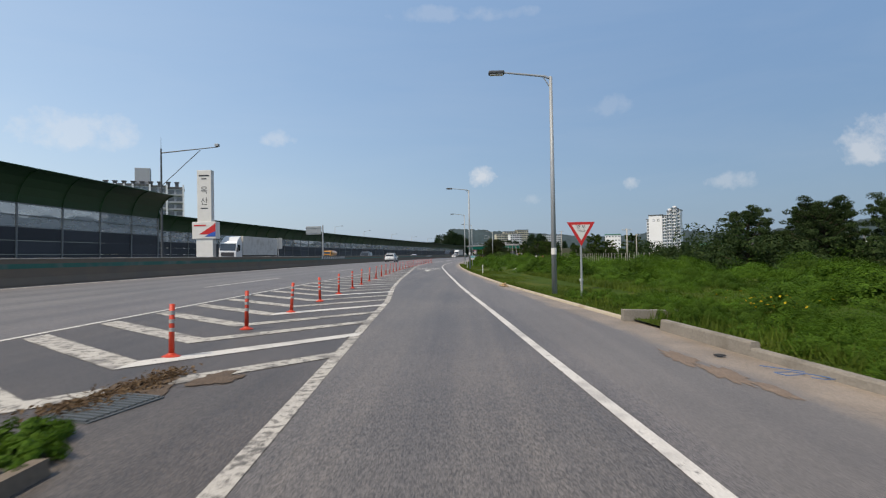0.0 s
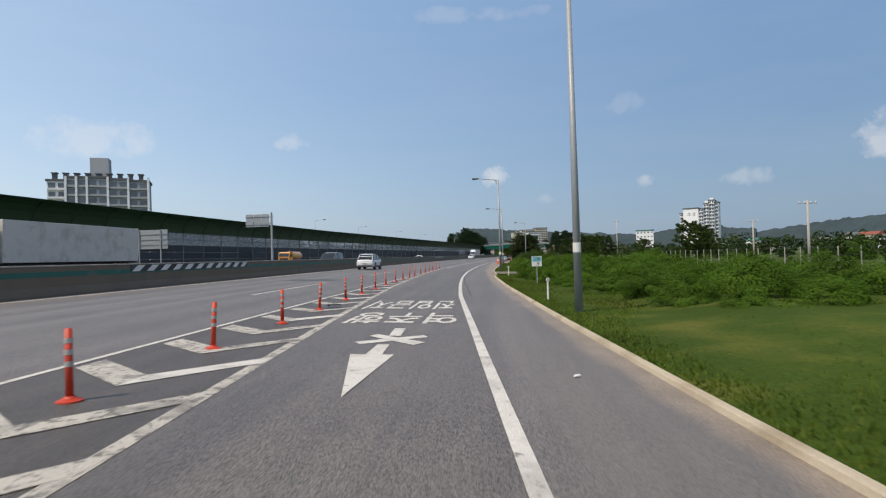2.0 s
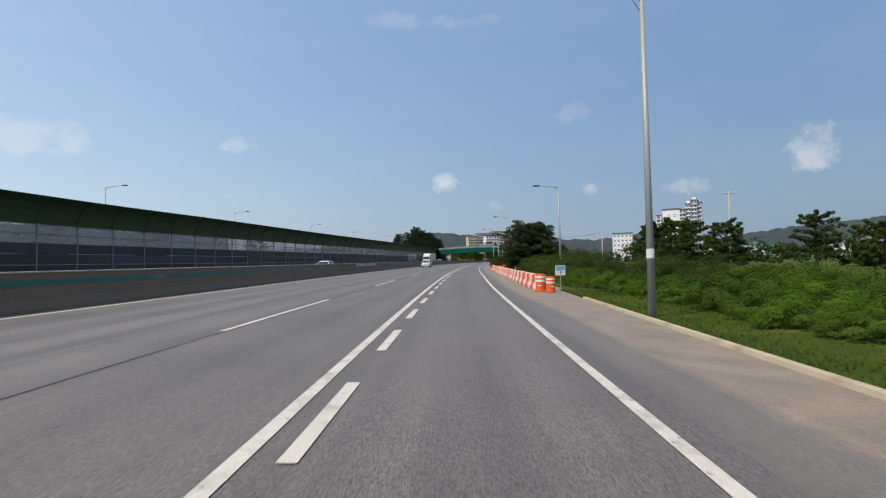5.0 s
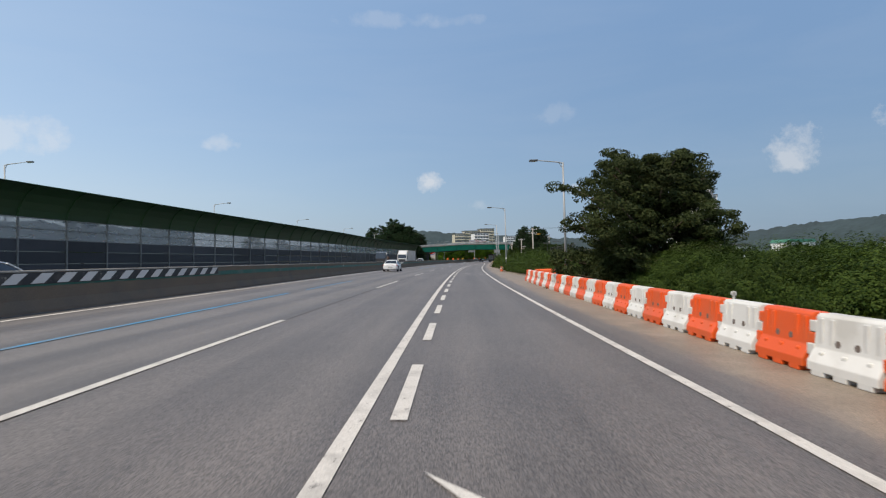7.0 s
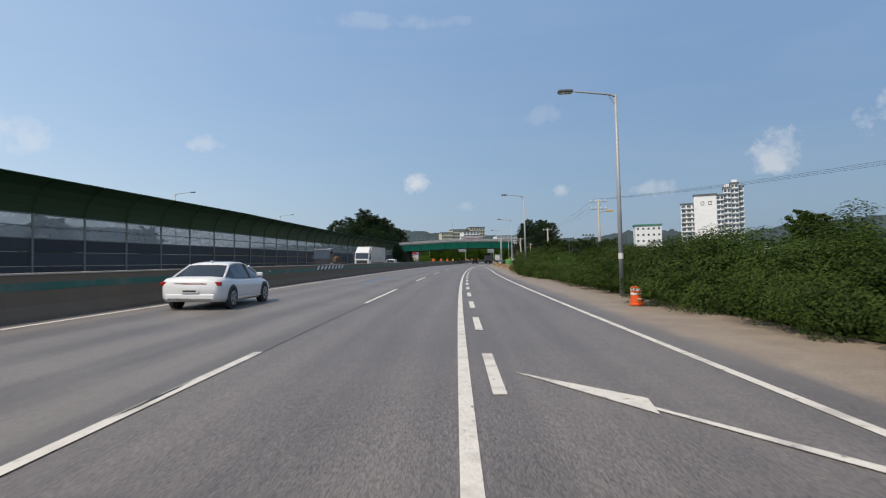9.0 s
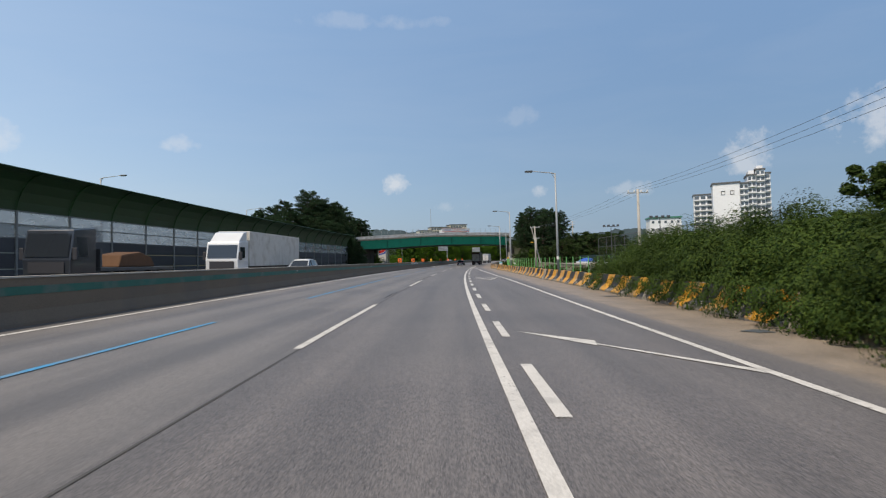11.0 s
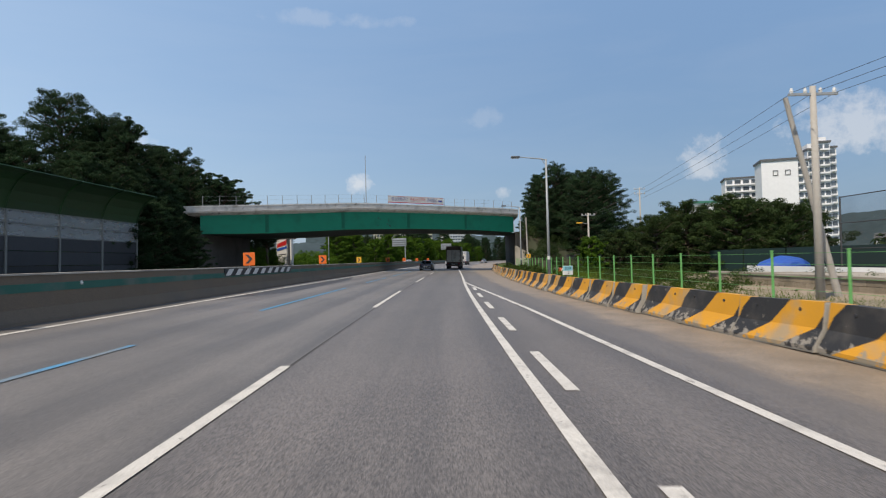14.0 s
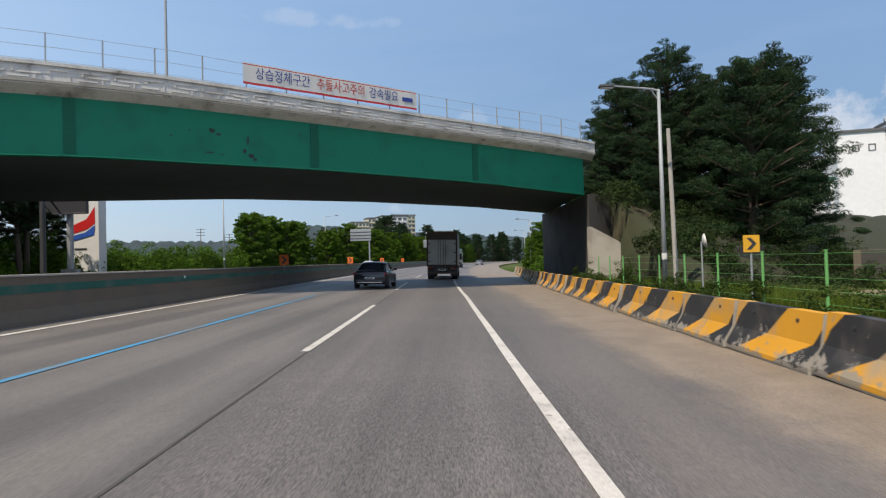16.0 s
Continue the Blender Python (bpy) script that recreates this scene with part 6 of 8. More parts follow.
first_marker = marker_post(upright(37.6, 11.6, 0.12))
for s, lat in ((63.6, 9.0), (83.4, 7.6), (104.4, 6.9), (126.7, 6.5), (204.5, 7.5)):
    copy_thing(first_marker, upright(s, lat, 0.12))


def flexible_post(m):
    t = thing("flexible_post", m, "orange flexible lane post with worn grey bands", "traffic post", "lane posts")
    part("post", tubes(((0, 0, 0.02), (0, 0, 0.75), 0.039, 0.037), sides=10), M_post_orange, t, smooth=True)
    part("foot", lathe([(0.13, 0.0), (0.13, 0.015), (0.07, 0.04), (0.05, 0.06)], 14), M_post_orange, t)
    for z in (0.36, 0.48, 0.6):
        part("band", lathe([(0.0405, z), (0.0405, z + 0.055)], 10), M_reflector_grey, t, "scuffed grey reflective band")
    return t


POST_LAT = line((25, 3.45), (32, 3.26), (36, 3.13), (39, 3.01), (43, 2.81), (46, 2.62), (57, 2.04), (70, 1.4), (80, 1.08), (94, 0.5), (104, 0.2), (118, -0.08), (140, -0.1))
first_post = flexible_post(onroad(25.7, 3.4))
for s in (28.8, 32.16, 35.68, 39.11, 42.8, 46.2, 49.7, 53.3, 56.9, 60.3, 63.6, 66.9, 70.0, 73.4, 76.9, 80.1, 83.7, 86.7, 90.1, 93.5, 97.1, 100.4, 104.0, 107, 110.9, 114.4, 117.6, 120.6, 123.6, 126.6):
    copy_thing(first_post, onroad(s, POST_LAT(s)) @ Matrix.Rotation(radians(rng.uniform(-3, 3)), 4, "Y"))


# ---------------------------------------------------------------- plastic barriers and drums
def barrier_unit(material, label, hollow):
    t = new("plastic_barrier")
    t.empty_display_size = 0.3
    tagged(t, label, "barrier", "plastic barriers")
    outline = [(-0.27, 0.05), (-0.27, 0.16), (-0.17, 0.34), (-0.13, 0.74), (-0.09, 0.78), (0.09, 0.78), (0.13, 0.74), (0.17, 0.34), (0.27, 0.16), (0.27, 0.05)]
    part("body", prism(outline, -0.625, 0.625, 0.012), material, t)
    for z, w in ((0.3, 0.185), (0.6, 0.145)):
        part("tongue", boxes((-w, w, 0.6, 0.755, z - 0.075, z + 0.075), bevel=0.012), material, t)
    part("tongue", boxes((-0.165, 0.165, -0.755, -0.6, 0.375, 0.515), bevel=0.012), material, t)
    # flat discs, their grey standing for the shade inside each port
    for y in (-0.17, 0.17):
        part("port", tubes(((-0.166, y, 0.42), (-0.13, y, 0.42), 0.048), sides=14), hollow, t, "dark moulded lifting port")
    for y in (-0.5, -0.3, 0.3, 0.5):
        part("flute", side([(y - 0.045, 0.32), (y + 0.045, 0.32), (y + 0.04, 0.72), (y - 0.04, 0.72)], -0.165, 0.165, 0.012), material, t)
    for y in (-0.42, 0.0, 0.42):
        part("rib", boxes((-0.22, 0.22, y - 0.05, y + 0.05, 0.1, 0.3), bevel=0.02), material, t)
        part("foot", boxes((-0.27, 0.27, y - 0.12, y + 0.12, -0.01, 0.07), bevel=0.01), material, t)
    return t


M_hollow = mat("moulded_shadow_grey", (0.1368, 0.1064, 0.0912), 0.7)
unit_o = barrier_unit(M_orange, "orange plastic water barrier with moulded ports", M_hollow)
unit_w = barrier_unit(M_white_plastic, "white plastic water barrier with moulded ports", M_hollow)
O_LAT = line((165, 5.65), (174, 5.73), (200, 5.8), (225, 5.8), (236, 5.9))
for k in range(48):
    s = 167.4 + 1.373 * k
    src = unit_w if k % 2 == 0 else unit_o
    m = onroad(s, O_LAT(s), 0.012, rng.uniform(-2.0, 2.0))
    if k < 2:
        src.matrix_basis = m
    else:
        copy_thing(src, m)
for s, lat, turn in ((232.6, 7.3, 80), (234.4, 7.2, 95)):
    copy_thing(unit_o, upright(s, lat, 0.03, turn))


def drum(m):
    t = thing("traffic_drum", m, "orange and white banded plastic traffic drum", "traffic drum", "traffic drums")
    part("body", lathe([(0.34, 0.0), (0.34, 0.08), (0.29, 0.1), (0.29, 0.5), (0.285, 0.85), (0.27, 0.95), (0.1, 0.97)], 24), M_orange, t, smooth=False)
    for z in (0.53, 0.74):
        part("band", lathe([(0.293, z), (0.293, z + 0.12)], 24), M_white_plastic, t, "white reflective band")
    part("emblem", boxes((-0.12, 0.12, -0.296, -0.286, 0.3, 0.36)), M_white_plastic, t)
    return t


first_drum = drum(onroad(166.4, 5.6, 0.012, -20) @ Matrix.Scale(0.86, 4))
for s, lat in ((165.6, 5.95), (236.6, 7.15), (264.2, 5.75)):
    copy_thing(first_drum, onroad(s, lat, 0.03, 15) @ Matrix.Scale(0.74 if s > 200 else 0.86, 4))

# ---------------------------------------------------------------- striped concrete barriers
Y_LAT = line((308, 6.8), (330, 6.7), (345, 6.4), (360, 6.1), (380, 5.45), (395, 4.68), (404, 4.05), (412, 3.92), (437, 3.85), (472, 4.3), (500, 5.2))


def striped_barrier(m, label, slant=-1):
    """A bevelled concrete block with slanting yellow and black bands laid as strips of its face."""
    t = thing("concrete_barrier", m, label, "barrier", "striped barriers")
    prof = [(-0.3, 0.0), (-0.3, 0.1), (-0.14, 0.38), (-0.09, 0.8), (0.09, 0.8), (0.14, 0.38), (0.3, 0.1), (0.3, 0.0)]
    part("block", prism(prof, -1.18, 1.18, 0.015), M_concrete, t)
    face_rows = [(-0.304, 0.035), (-0.304, 0.1), (-0.222, 0.24), (-0.144, 0.38), (-0.117, 0.6), (-0.094, 0.805), (0.094, 0.805)]
    for k, material in ((-2, M_yellow_paint), (-1, M_black_paint), (0, M_yellow_paint), (1, M_black_paint), (2, M_yellow_paint)):
        bm = bmesh.new()
        rows = []
        for x, z in face_rows:
            start = -0.35 + k * 1.17 + slant * ((z - 0.1) * 1.15 + 0.35 * min(1.0, z / 0.38))
            lo, hi = max(-1.178, min(1.178, start)), max(-1.178, min(1.178, start + 1.17))
            rows.append([bm.verts.new((x - 0.003, lo, z)), bm.verts.new((x - 0.003, hi, z))])
        for a, b in zip(rows, rows[1:]):
            if (a[0].co - a[1].co).length > 0.01 or (b[0].co - b[1].co).length > 0.01:
                bm.faces.new((a[0], b[0], b[1], a[1]))
        bmesh.ops.remove_doubles(bm, verts=bm.verts[:], dist=0.001)
        bmesh.ops.delete(bm, geom=[v for v in bm.verts if not v.link_faces], context="VERTS")
        bmesh.ops.delete(bm, geom=[f for f in bm.faces if f.calc_area() < 1e-5], context="FACES")
        if bm.faces:
            part("band", bm, material, t, "chipped black band" if k % 2 else "chipped yellow band")
    for y in (-0.62, 0.62):
        part("lifting_hole", tubes(((-0.125, y, 0.66), (-0.1, y, 0.66), 0.032), sides=10), M_ink, t)
    return t


first_block = striped_barrier(onroad(312.5, Y_LAT(312.5)), "chipped yellow and black striped concrete barrier")
for k in range(1, 80):
    s = 312.5 + 2.4 * k
    turn = -math.degrees(math.atan((Y_LAT(s + 1) - Y_LAT(s - 1)) / 2))
    m = onroad(s + rng.uniform(-0.02, 0.02), Y_LAT(s) + rng.uniform(-0.06, 0.06), 0.004, turn + rng.uniform(-2.2, 2.2)) @ Matrix.Rotation(radians(rng.uniform(-1.2, 1.2)), 4, "X")
    copy_thing(first_block, m)

# green mesh fence
fence = thing("wire_fence", I4, "bright green post and wire mesh fence", "fence")
F_LAT = line((292, 7.9), (345, 8.2), (400, 7.2), (415, 7.2), (470, 7.6))
post_me = finish(tubes(((0, 0, -0.3), (0, 0, 1.72), 0.035), ((0, 0, 1.72), (0, 0, 1.75), 0.045), sides=8), "post", M_fence)
n_posts = 62
for k in range(n_posts + 1):
    s = 293 + 2.8 * k
    o = new("post", post_me)
    o.parent = fence
    o.matrix_basis = upright(s, F_LAT(s), 0)
for z in (0.2, 0.5, 0.8, 1.1, 1.4, 1.66):
    part("wire", sweep([(-0.004, z), (0.004, z), (0.004, z + 0.008), (-0.004, z + 0.008)], 293, 466, 2.8, F_LAT), M_fence, fence)


# ---------------------------------------------------------------- chevron boards
def chevron(m, ground, label, post_h, w, h):
    t = thing("chevron_board", m, label, "road sign", "chevron boards")
    if post_h:
        part("post", tubes(((0, 0.04, -0.3), (0, 0.04, post_h + h * 0.5), 0.03)), M_galv, t)
    else:
        part("bracket", boxes((-0.04, 0.04, 0.0, 0.05, -0.08, 0.2)), M_galv, t)
    b = part("board", boxes((-w / 2, w / 2, -0.012, 0.012, post_h, post_h + h), bevel=0.006), ground, t)
    z = post_h + h / 2
    q = w * 0.5
    part("arrow", prism([(-q * 0.62, z + h * 0.34), (-q * 0.1, z + h * 0.34), (q * 0.6, z), (-q * 0.1, z - h * 0.34), (-q * 0.62, z - h * 0.34), (q * 0.08, z)], -0.02, -0.013), M_ink, b)
    return t


M_chev_orange = mat("orange_board", (0.6232, 0.1216, 0.0152), 0.5, vary=0.05)
M_chev_yellow = mat("yellow_board", (0.6232, 0.3192, 0.0228), 0.5, vary=0.05)
one = chevron(upright(390.6, -10.78, 1.16), M_chev_orange, "orange chevron board fixed on the median", 0.06, 0.58, 0.64)
for s in (407.6, 423.6, 467.2, 491.8, 516, 540):
    copy_thing(one, upright(s, -10.78 + DRIFT(s), 1.16))
chevron(upright(440.4, -10.78 + DRIFT(440.4), 1.16), M_chev_yellow, "dusty yellow chevron board fixed on the median", 0.06, 0.5, 0.6)
chevron(upright(448, 7.65, 0), M_chev_yellow, "yellow chevron board on a thin post", 1.74, 0.47, 0.5)


# ---------------------------------------------------------------- power poles and cables
def power_pole(s, lat, h, arms=1, lamp=0):
    t = thing("power_pole", upright(s, lat, -0.2), "grey concrete power pole with crossarms and insulators", "power pole", "power poles")
    part("pole", tubes(((0, 0, -0.5), (0, 0, h), 0.15, 0.09), sides=12), M_wood, t, smooth=True)
    for k in range(arms):
        a = part("crossarm", boxes((-0.8, 0.8, -0.04, 0.04, h - 0.3 - 0.7 * k, h - 0.22 - 0.7 * k)), M_galv, t)
        for x in (-0.7, -0.25, 0.25, 0.7):
            part("insulator", lathe([(0.05, h - 0.22 - 0.7 * k), (0.06, h - 0.15 - 0.7 * k), (0.03, h - 0.05 - 0.7 * k)], 8), M_white_paint, a).location.x = x
    if lamp:
        part("lamp_arm", tubes(((0, 0, h - 1.3), (lamp * 0.8, 0, h - 1.15), 0.03)), M_galv, t)
        part("lamp_head", boxes((min(lamp * 0.7, lamp * 1.4), max(lamp * 0.7, lamp * 1.4), -0.1, 0.1, h - 1.22, h - 1.08), bevel=0.03), M_chev_yellow, t, "yellow street light head")
    return t


for row in ((302, 13.2, 7.6, 2, 1), (206.3, 32.1, 9.6, 1, 0), (343.3, 13.2, 7.0, 1, 0), (398, 11.15, 7.4, 1, 0), (449, 14.9, 7.3, 1, -1), (466.5, 25.8, 12.4, 2, 0), (120, 34, 6.5, 1, 0), (160, 45, 7, 1, 0), (262, 29, 7.4, 1, 0)):
    power_pole(*row)
lean = thing("stay_pole", upright(398.8, 10.6, -0.2), "old concrete stay pole leaning on the power pole", "power pole")
part("pole", tubes(((1.65, -0.3, -0.4), (0.05, -0.1, 7.2), 0.12, 0.08), sides=10), M_wood, lean)
slimpole = thing("bare_pole", upright(455.8, 8.35, -0.2), "bare grey concrete pole beside the lamp", "pole")
part("pole", tubes(((0, 0, -0.4), (-0.15, 0, 7.3), 0.11, 0.08), sides=10), M_wood, slimpole)


def cable(a, b, sag, name="power_cable"):
    a, b = Vector(a), Vector(b)
    bm = bmesh.new()
    side_way = (b - a).cross(Vector((0, 0, 1))).normalized() * 0.008
    rings = []
    for k in range(13):
        u = k / 12
        p = a.lerp(b, u) - Vector((0, 0, 4 * sag * u * (1 - u)))
        rings.append([bm.verts.new(p + side_way), bm.verts.new(p + Vector((0, 0, 0.008))), bm.verts.new(p - side_way), bm.verts.new(p - Vector((0, 0, 0.008)))])
    for p, q in zip(rings, rings[1:]):
        for i in range(4):
            bm.faces.new((p[i], p[(i + 1) % 4], q[(i + 1) % 4], q[i]))
    return single(name, bm, M_galv_dark, I4, "thin black power cable strung between poles", "cable", "power cables")


for k, dx in enumerate((-0.7, 0.0, 0.7)):
    cable(at(262, 29 + dx, 7.2), at(302, 13.2 + dx, 7.4), 0.5)
    cable(at(302, 13.2 + dx, 7.4), at(343.3, 13.2 + dx, 6.8), 0.5)
    cable(at(343.3, 13.2 + dx, 6.8), at(398, 11.0 + dx, 7.0), 0.5)
    cable(at(398, 11 + dx, 7.0), at(449, 14.9 + dx, 6.8), 0.5)

# ---------------------------------------------------------------- tennis court side
court = thing("court_fence", upright(428, 24.8, -0.4, 4), "tall dark green tennis court fence with windscreens", "fence")
for k in range(12):
    part("post", tubes(((0.0, -75 + 6 * k, 0), (0.0, -75 + 6 * k, 6.2), 0.06), sides=8), M_galv_dark, court)
for z in (2.7, 4.4, 6.15):
    part("rail", tubes(((0, -75, z), (0, -9, z), 0.035), sides=6), M_galv_dark, court)
M_mesh = glass_mat("dark_wire_mesh", (0.012, 0.018, 0.018), 0.9, 0.85)
for k in range(11):
    part("mesh_panel", boxes((-0.008, 0.008, -74.9 + 6 * k, -69.1 + 6 * k, 2.72, 6.1)), M_mesh, court)
M_screen = mat("dark_green_windscreen", (0.006, 0.024, 0.023), 0.8, vary=0.15)
for k in range(14):
    part("windscreen", boxes((-0.02, 0.02, -74.9 + 6 * k, -69.1 + 6 * k, 0.1, 2.9)), M_screen, court)
M_clay = mat("orange_clay", (0.3192, 0.0988, 0.0456), 0.9, vary=0.12)
COURT = line((346, 27.2), (424, 22.0))
single("court_ground", sweep([(0, -0.8), (3.0, -0.8), (3.0, 0.9), (0, 0.9)], 346, 424, 6.0, COURT), M_clay, I4, "orange clay court apron", "court", kind="structure")
single("court_ledge", sweep([(0, -0.6), (0.4, -0.6), (0.4, 1.12), (0, 1.12)], 346, 424, 6.0, lambda q: COURT(q) - 0.5), M_apt, I4, "white painted concrete ledge beside the court", "ledge", kind="structure")
M_yard = mat("pale_concrete_yard", (0.30, 0.268, 0.225), 0.9, vary=0.18, scale=0.3, grain=20, grain_amount=0.15, bump=0.3, tint=(0.1824, 0.1596, 0.114), tint_scale=0.2, tint_amount=0.8)
single("yard", sweep([(0, -0.8), (12.6, -0.8), (12.6, 1.0), (0, 1.08)], 352, 388.4, 4.0, 10.9), M_yard, I4, "pale concrete yard behind the block wall", "yard", kind="structure")
single("bare_ground_2", sweep([(0, -0.8), (4.8, -0.8), (4.8, 0.34), (3.0, 0.3), (0, 0.12)], 388.5, 413.2, 4.0, 9.2), M_dirt_bank, I4, "bare brown earth with rubble behind the fence", "ground", kind="structure")
single("yard_2", sweep([(0, -0.8), (9.2, -0.8), (9.2, 0.86), (0, 0.86)], 388.6, 413, 4.0, 14.3), M_yard, I4, "pale concrete yard beyond the power pole", "yard", kind="structure")
single("bank_wall", boxes((-0.15, 0.15, -4.5, 4.5, -0.8, 1.5), bevel=0.03), M_abutment, upright(466, 18, 0.9, -55), "dark grey retaining wall at the foot of the pines", "wall", kind="structure")
single("bare_ground", sweep([(0, -0.8), (11.0, -0.8), (11.0, 0.36), (4.0, 0.3), (0, 0.12)], 413.2, 455, 4.0, 9.2), M_dirt_bank, I4, "bare brown earth with rubble behind the fence", "ground", kind="structure")
M_block = mat("tan_wall_block", (0.25, 0.205, 0.15), 0.92, vary=0.22, scale=1.2, grain=30, grain_amount=0.2, bump=0.5, tint=(0.11, 0.095, 0.065), tint_scale=0.7, tint_amount=0.7, random_amount=0.14)
block_me = finish(boxes((0.0, 0.14, -0.392, 0.392, -0.118, 0.118), bevel=0.012), "block", M_block)


def block_wall(s0, s1, lat, courses):
    """A low retaining wall: courses of separate blocks on a recessed core, under a pale coping."""
    top = 0.05 + 0.25 * courses
    t = thing("block_wall", I4, "low tan block retaining wall with a pale coping", "wall", kind="structure")
    part("core", sweep([(0.06, -0.5), (0.3, -0.5), (0.3, top), (0.06, top)], s0, s1, 3.0, lat), M_concrete_dark, t, "recessed mortar joints")
    part("coping", sweep([(-0.06, top + 0.01), (0.36, top + 0.01), (0.36, top + 0.11), (-0.06, top + 0.11)], s0, s1, 3.0, lat), M_yard, t, "pale concrete coping")
    for row in range(courses):
        for k in range(int((s1 - s0) / 0.8) - 1):
            o = new("block", block_me)
            o.parent = t
            o.matrix_basis = upright(s0 + 0.5 + 0.8 * k + 0.4 * (row % 2), lat, 0.18 + 0.25 * row)


block_wall(352, 388.4, 10.55, 4)
block_wall(388.7, 413, 14.0, 3)
tarp = bmesh.new()
bmesh.ops.create_icosphere(tarp, subdivisions=3, radius=1.0)
for v in tarp.verts:
    v.co = Vector((v.co.x * 1.9, v.co.y * 1.2, max(0, v.co.z) * 0.9)) * (1 + 0.12 * noise.noise(v.co * 2.2))
single("tarpaulin", tarp, M_sign_blue, upright(422.5, 23.5, 0.95), "crumpled blue tarpaulin heap beside the yard", "tarpaulin")
for src, s, lat, turn in ((unit_w, 430.7, 9.0, 8), (unit_o, 432.5, 8.9, -3), (unit_w, 434.9, 8.9, 4)):
    copy_thing(src, upright(s, lat, 0.02, turn))

# ---------------------------------------------------------------- beside the slip road
M_steel_grate = mat("cast_grate", (0.0988, 0.1102, 0.1178), 0.6, 0.4, vary=0.15)
grate = thing("drain_grate", onroad(22.95, 4.12, 0.008, -12), "cast iron drain grate with silt round it", "drain grate")
part("frame", boxes((-0.26, 0.26, -0.48, 0.48, -0.05, 0.008)), M_steel_grate, grate)
for k in range(12):
    part("bar", boxes((-0.23, 0.23, -0.46 + 0.08 * k, -0.42 + 0.08 * k, 0.013, 0.024)), M_steel_grate, grate)


def smear(name, s, lat, ls, ll, material, label, seed, z=0.0135):
    """A ragged patch of silt or broken paving."""
    rnd = random.Random(seed)
    bm = bmesh.new()
    ring = []
    for k in range(26):
        a = 2 * math.pi * k / 26
        q = rnd.uniform(0.55, 1.15)
        ring.append(bm.verts.new(at(s + ls * q * math.cos(a), lat + ll * q * math.sin(a), z)))
    c = bm.verts.new(at(s, lat, z + 0.012))
    for k in range(26):
        bm.faces.new((ring[k], c, ring[(k + 1) % 26]))
    bmesh.ops.recalc_face_normals(bm, faces=bm.faces[:])
    return single(name, bm, material, I4, label, "silt", kind="structure")


M_dirt = mat("dark_silt", (0.0912, 0.0646, 0.0456), 0.95, vary=0.35, scale=5, grain=40, grain_amount=0.4, bump=1.0)
smear("silt_patch", 23.5, 4.0, 0.9, 0.42, M_dirt, "dark silt and litter round the drain", 1)
smear("silt_patch", 24.3, 4.62, 0.42, 0.3, M_dirt, "broken brown paving patch", 2, 0.014)
rnd = np.random.RandomState(77)
count = 900
c = np.empty((count, 3))
for i in range(count):
    u = rnd.uniform(0, 1)
    c[i] = at(22.6 + 2.1 * u + rnd.normal() * 0.12, 3.72 + 0.25 * math.sin(u * 3) + 0.55 * max(0, u - 0.6) + rnd.normal() * (0.16 - 0.06 * u), 0.02 + abs(rnd.normal()) * 0.02)
nn = rnd.normal(size=(count, 3)) * 0.5 + np.array([0, 0, 1.0])
M_litter = leaf_mat("dead_leaves", (0.076, 0.0456, 0.0266), (0.1824, 0.1216, 0.0684))
tagged(new("leaf_litter", leaf_mesh("leaf_litter", leaf_quads(c, nn / np.linalg.norm(nn, axis=1)[:, None], 0.035, rnd), M_litter)), "brown leaf litter and silt swept round the drain", "litter", kind="stuff")
island = single("kerb_island", sweep([(0.0, 0), (0.02, 0.1), (0.13, 0.11), (0.15, 0)], 17.5, 21.3, 1.0, 4.6), M_concrete_dark, I4, "mossy concrete kerb of the grass island", "kerb", kind="structure")
grass_mesh = bush_mesh(31, 0.4, 0.26, M_leaf, 0.03, 26, 90)
for s, lat in ((21.75, 4.3), (21.45, 4.4), (21.1, 4.45), (21.7, 3.9), (21.3, 4.0), (20.8, 4.3), (21.6, 3.5), (21.1, 3.7), (22.0, 4.1), (20.9, 3.3)):
    o = new("grass_tuft", grass_mesh)
    o.matrix_basis = spin(upright(s, lat, 0.02), rng.uniform(0, 6), rng.uniform(0.55, 0.8))
    tagged(o, "tuft of green grass on the kerb island", "grass", "grass tufts")
for s0, s1, h in ((18, 26.5, 0.13), (26.5, 29.6, 0.22)):
    single("kerb_wall", sweep([(0, 0), (0.012, h - 0.03), (0.03, h), (0.14, h), (0.158, h - 0.03), (0.165, 0)], s0, s1, 1.5, lambda s: KERB(s) + 0.02), M_kerb_old, I4, "low weathered concrete retaining kerb", "kerb", kind="structure")
single("kerb_wall", sweep([(0, 0), (0, 0.26), (1.5, 0.26), (1.5, 0)], 31.2, 31.45, 1.0, lambda s: KERB(31.3) - 0.1), M_kerb_old, I4, "short concrete wall across a drain inlet", "kerb", kind="structure")
for s0, s1, out in ((109.15, 109.32, 1.8),):
    single("kerb_wall", sweep([(0, -0.3), (0, 0.2), (0.04, 0.24), (out, 0.24), (out + 0.05, 0.2), (out + 0.05, -0.3)], s0, s1, 1.0, lambda s: KERB(108) + 0.02), M_concrete, I4, "short concrete wall across a drain inlet", "kerb", kind="structure")
single("kerb_wall", sweep([(0, -0.3), (0.01, 0.22), (0.03, 0.26), (0.11, 0.265), (0.13, 0.23), (0.14, -0.3)], 105.0, 107.5, 0.5, lambda s: KERB(s) + 0.12), M_kerb, I4, "pale thin concrete wall beside a drain inlet", "kerb", kind="structure")

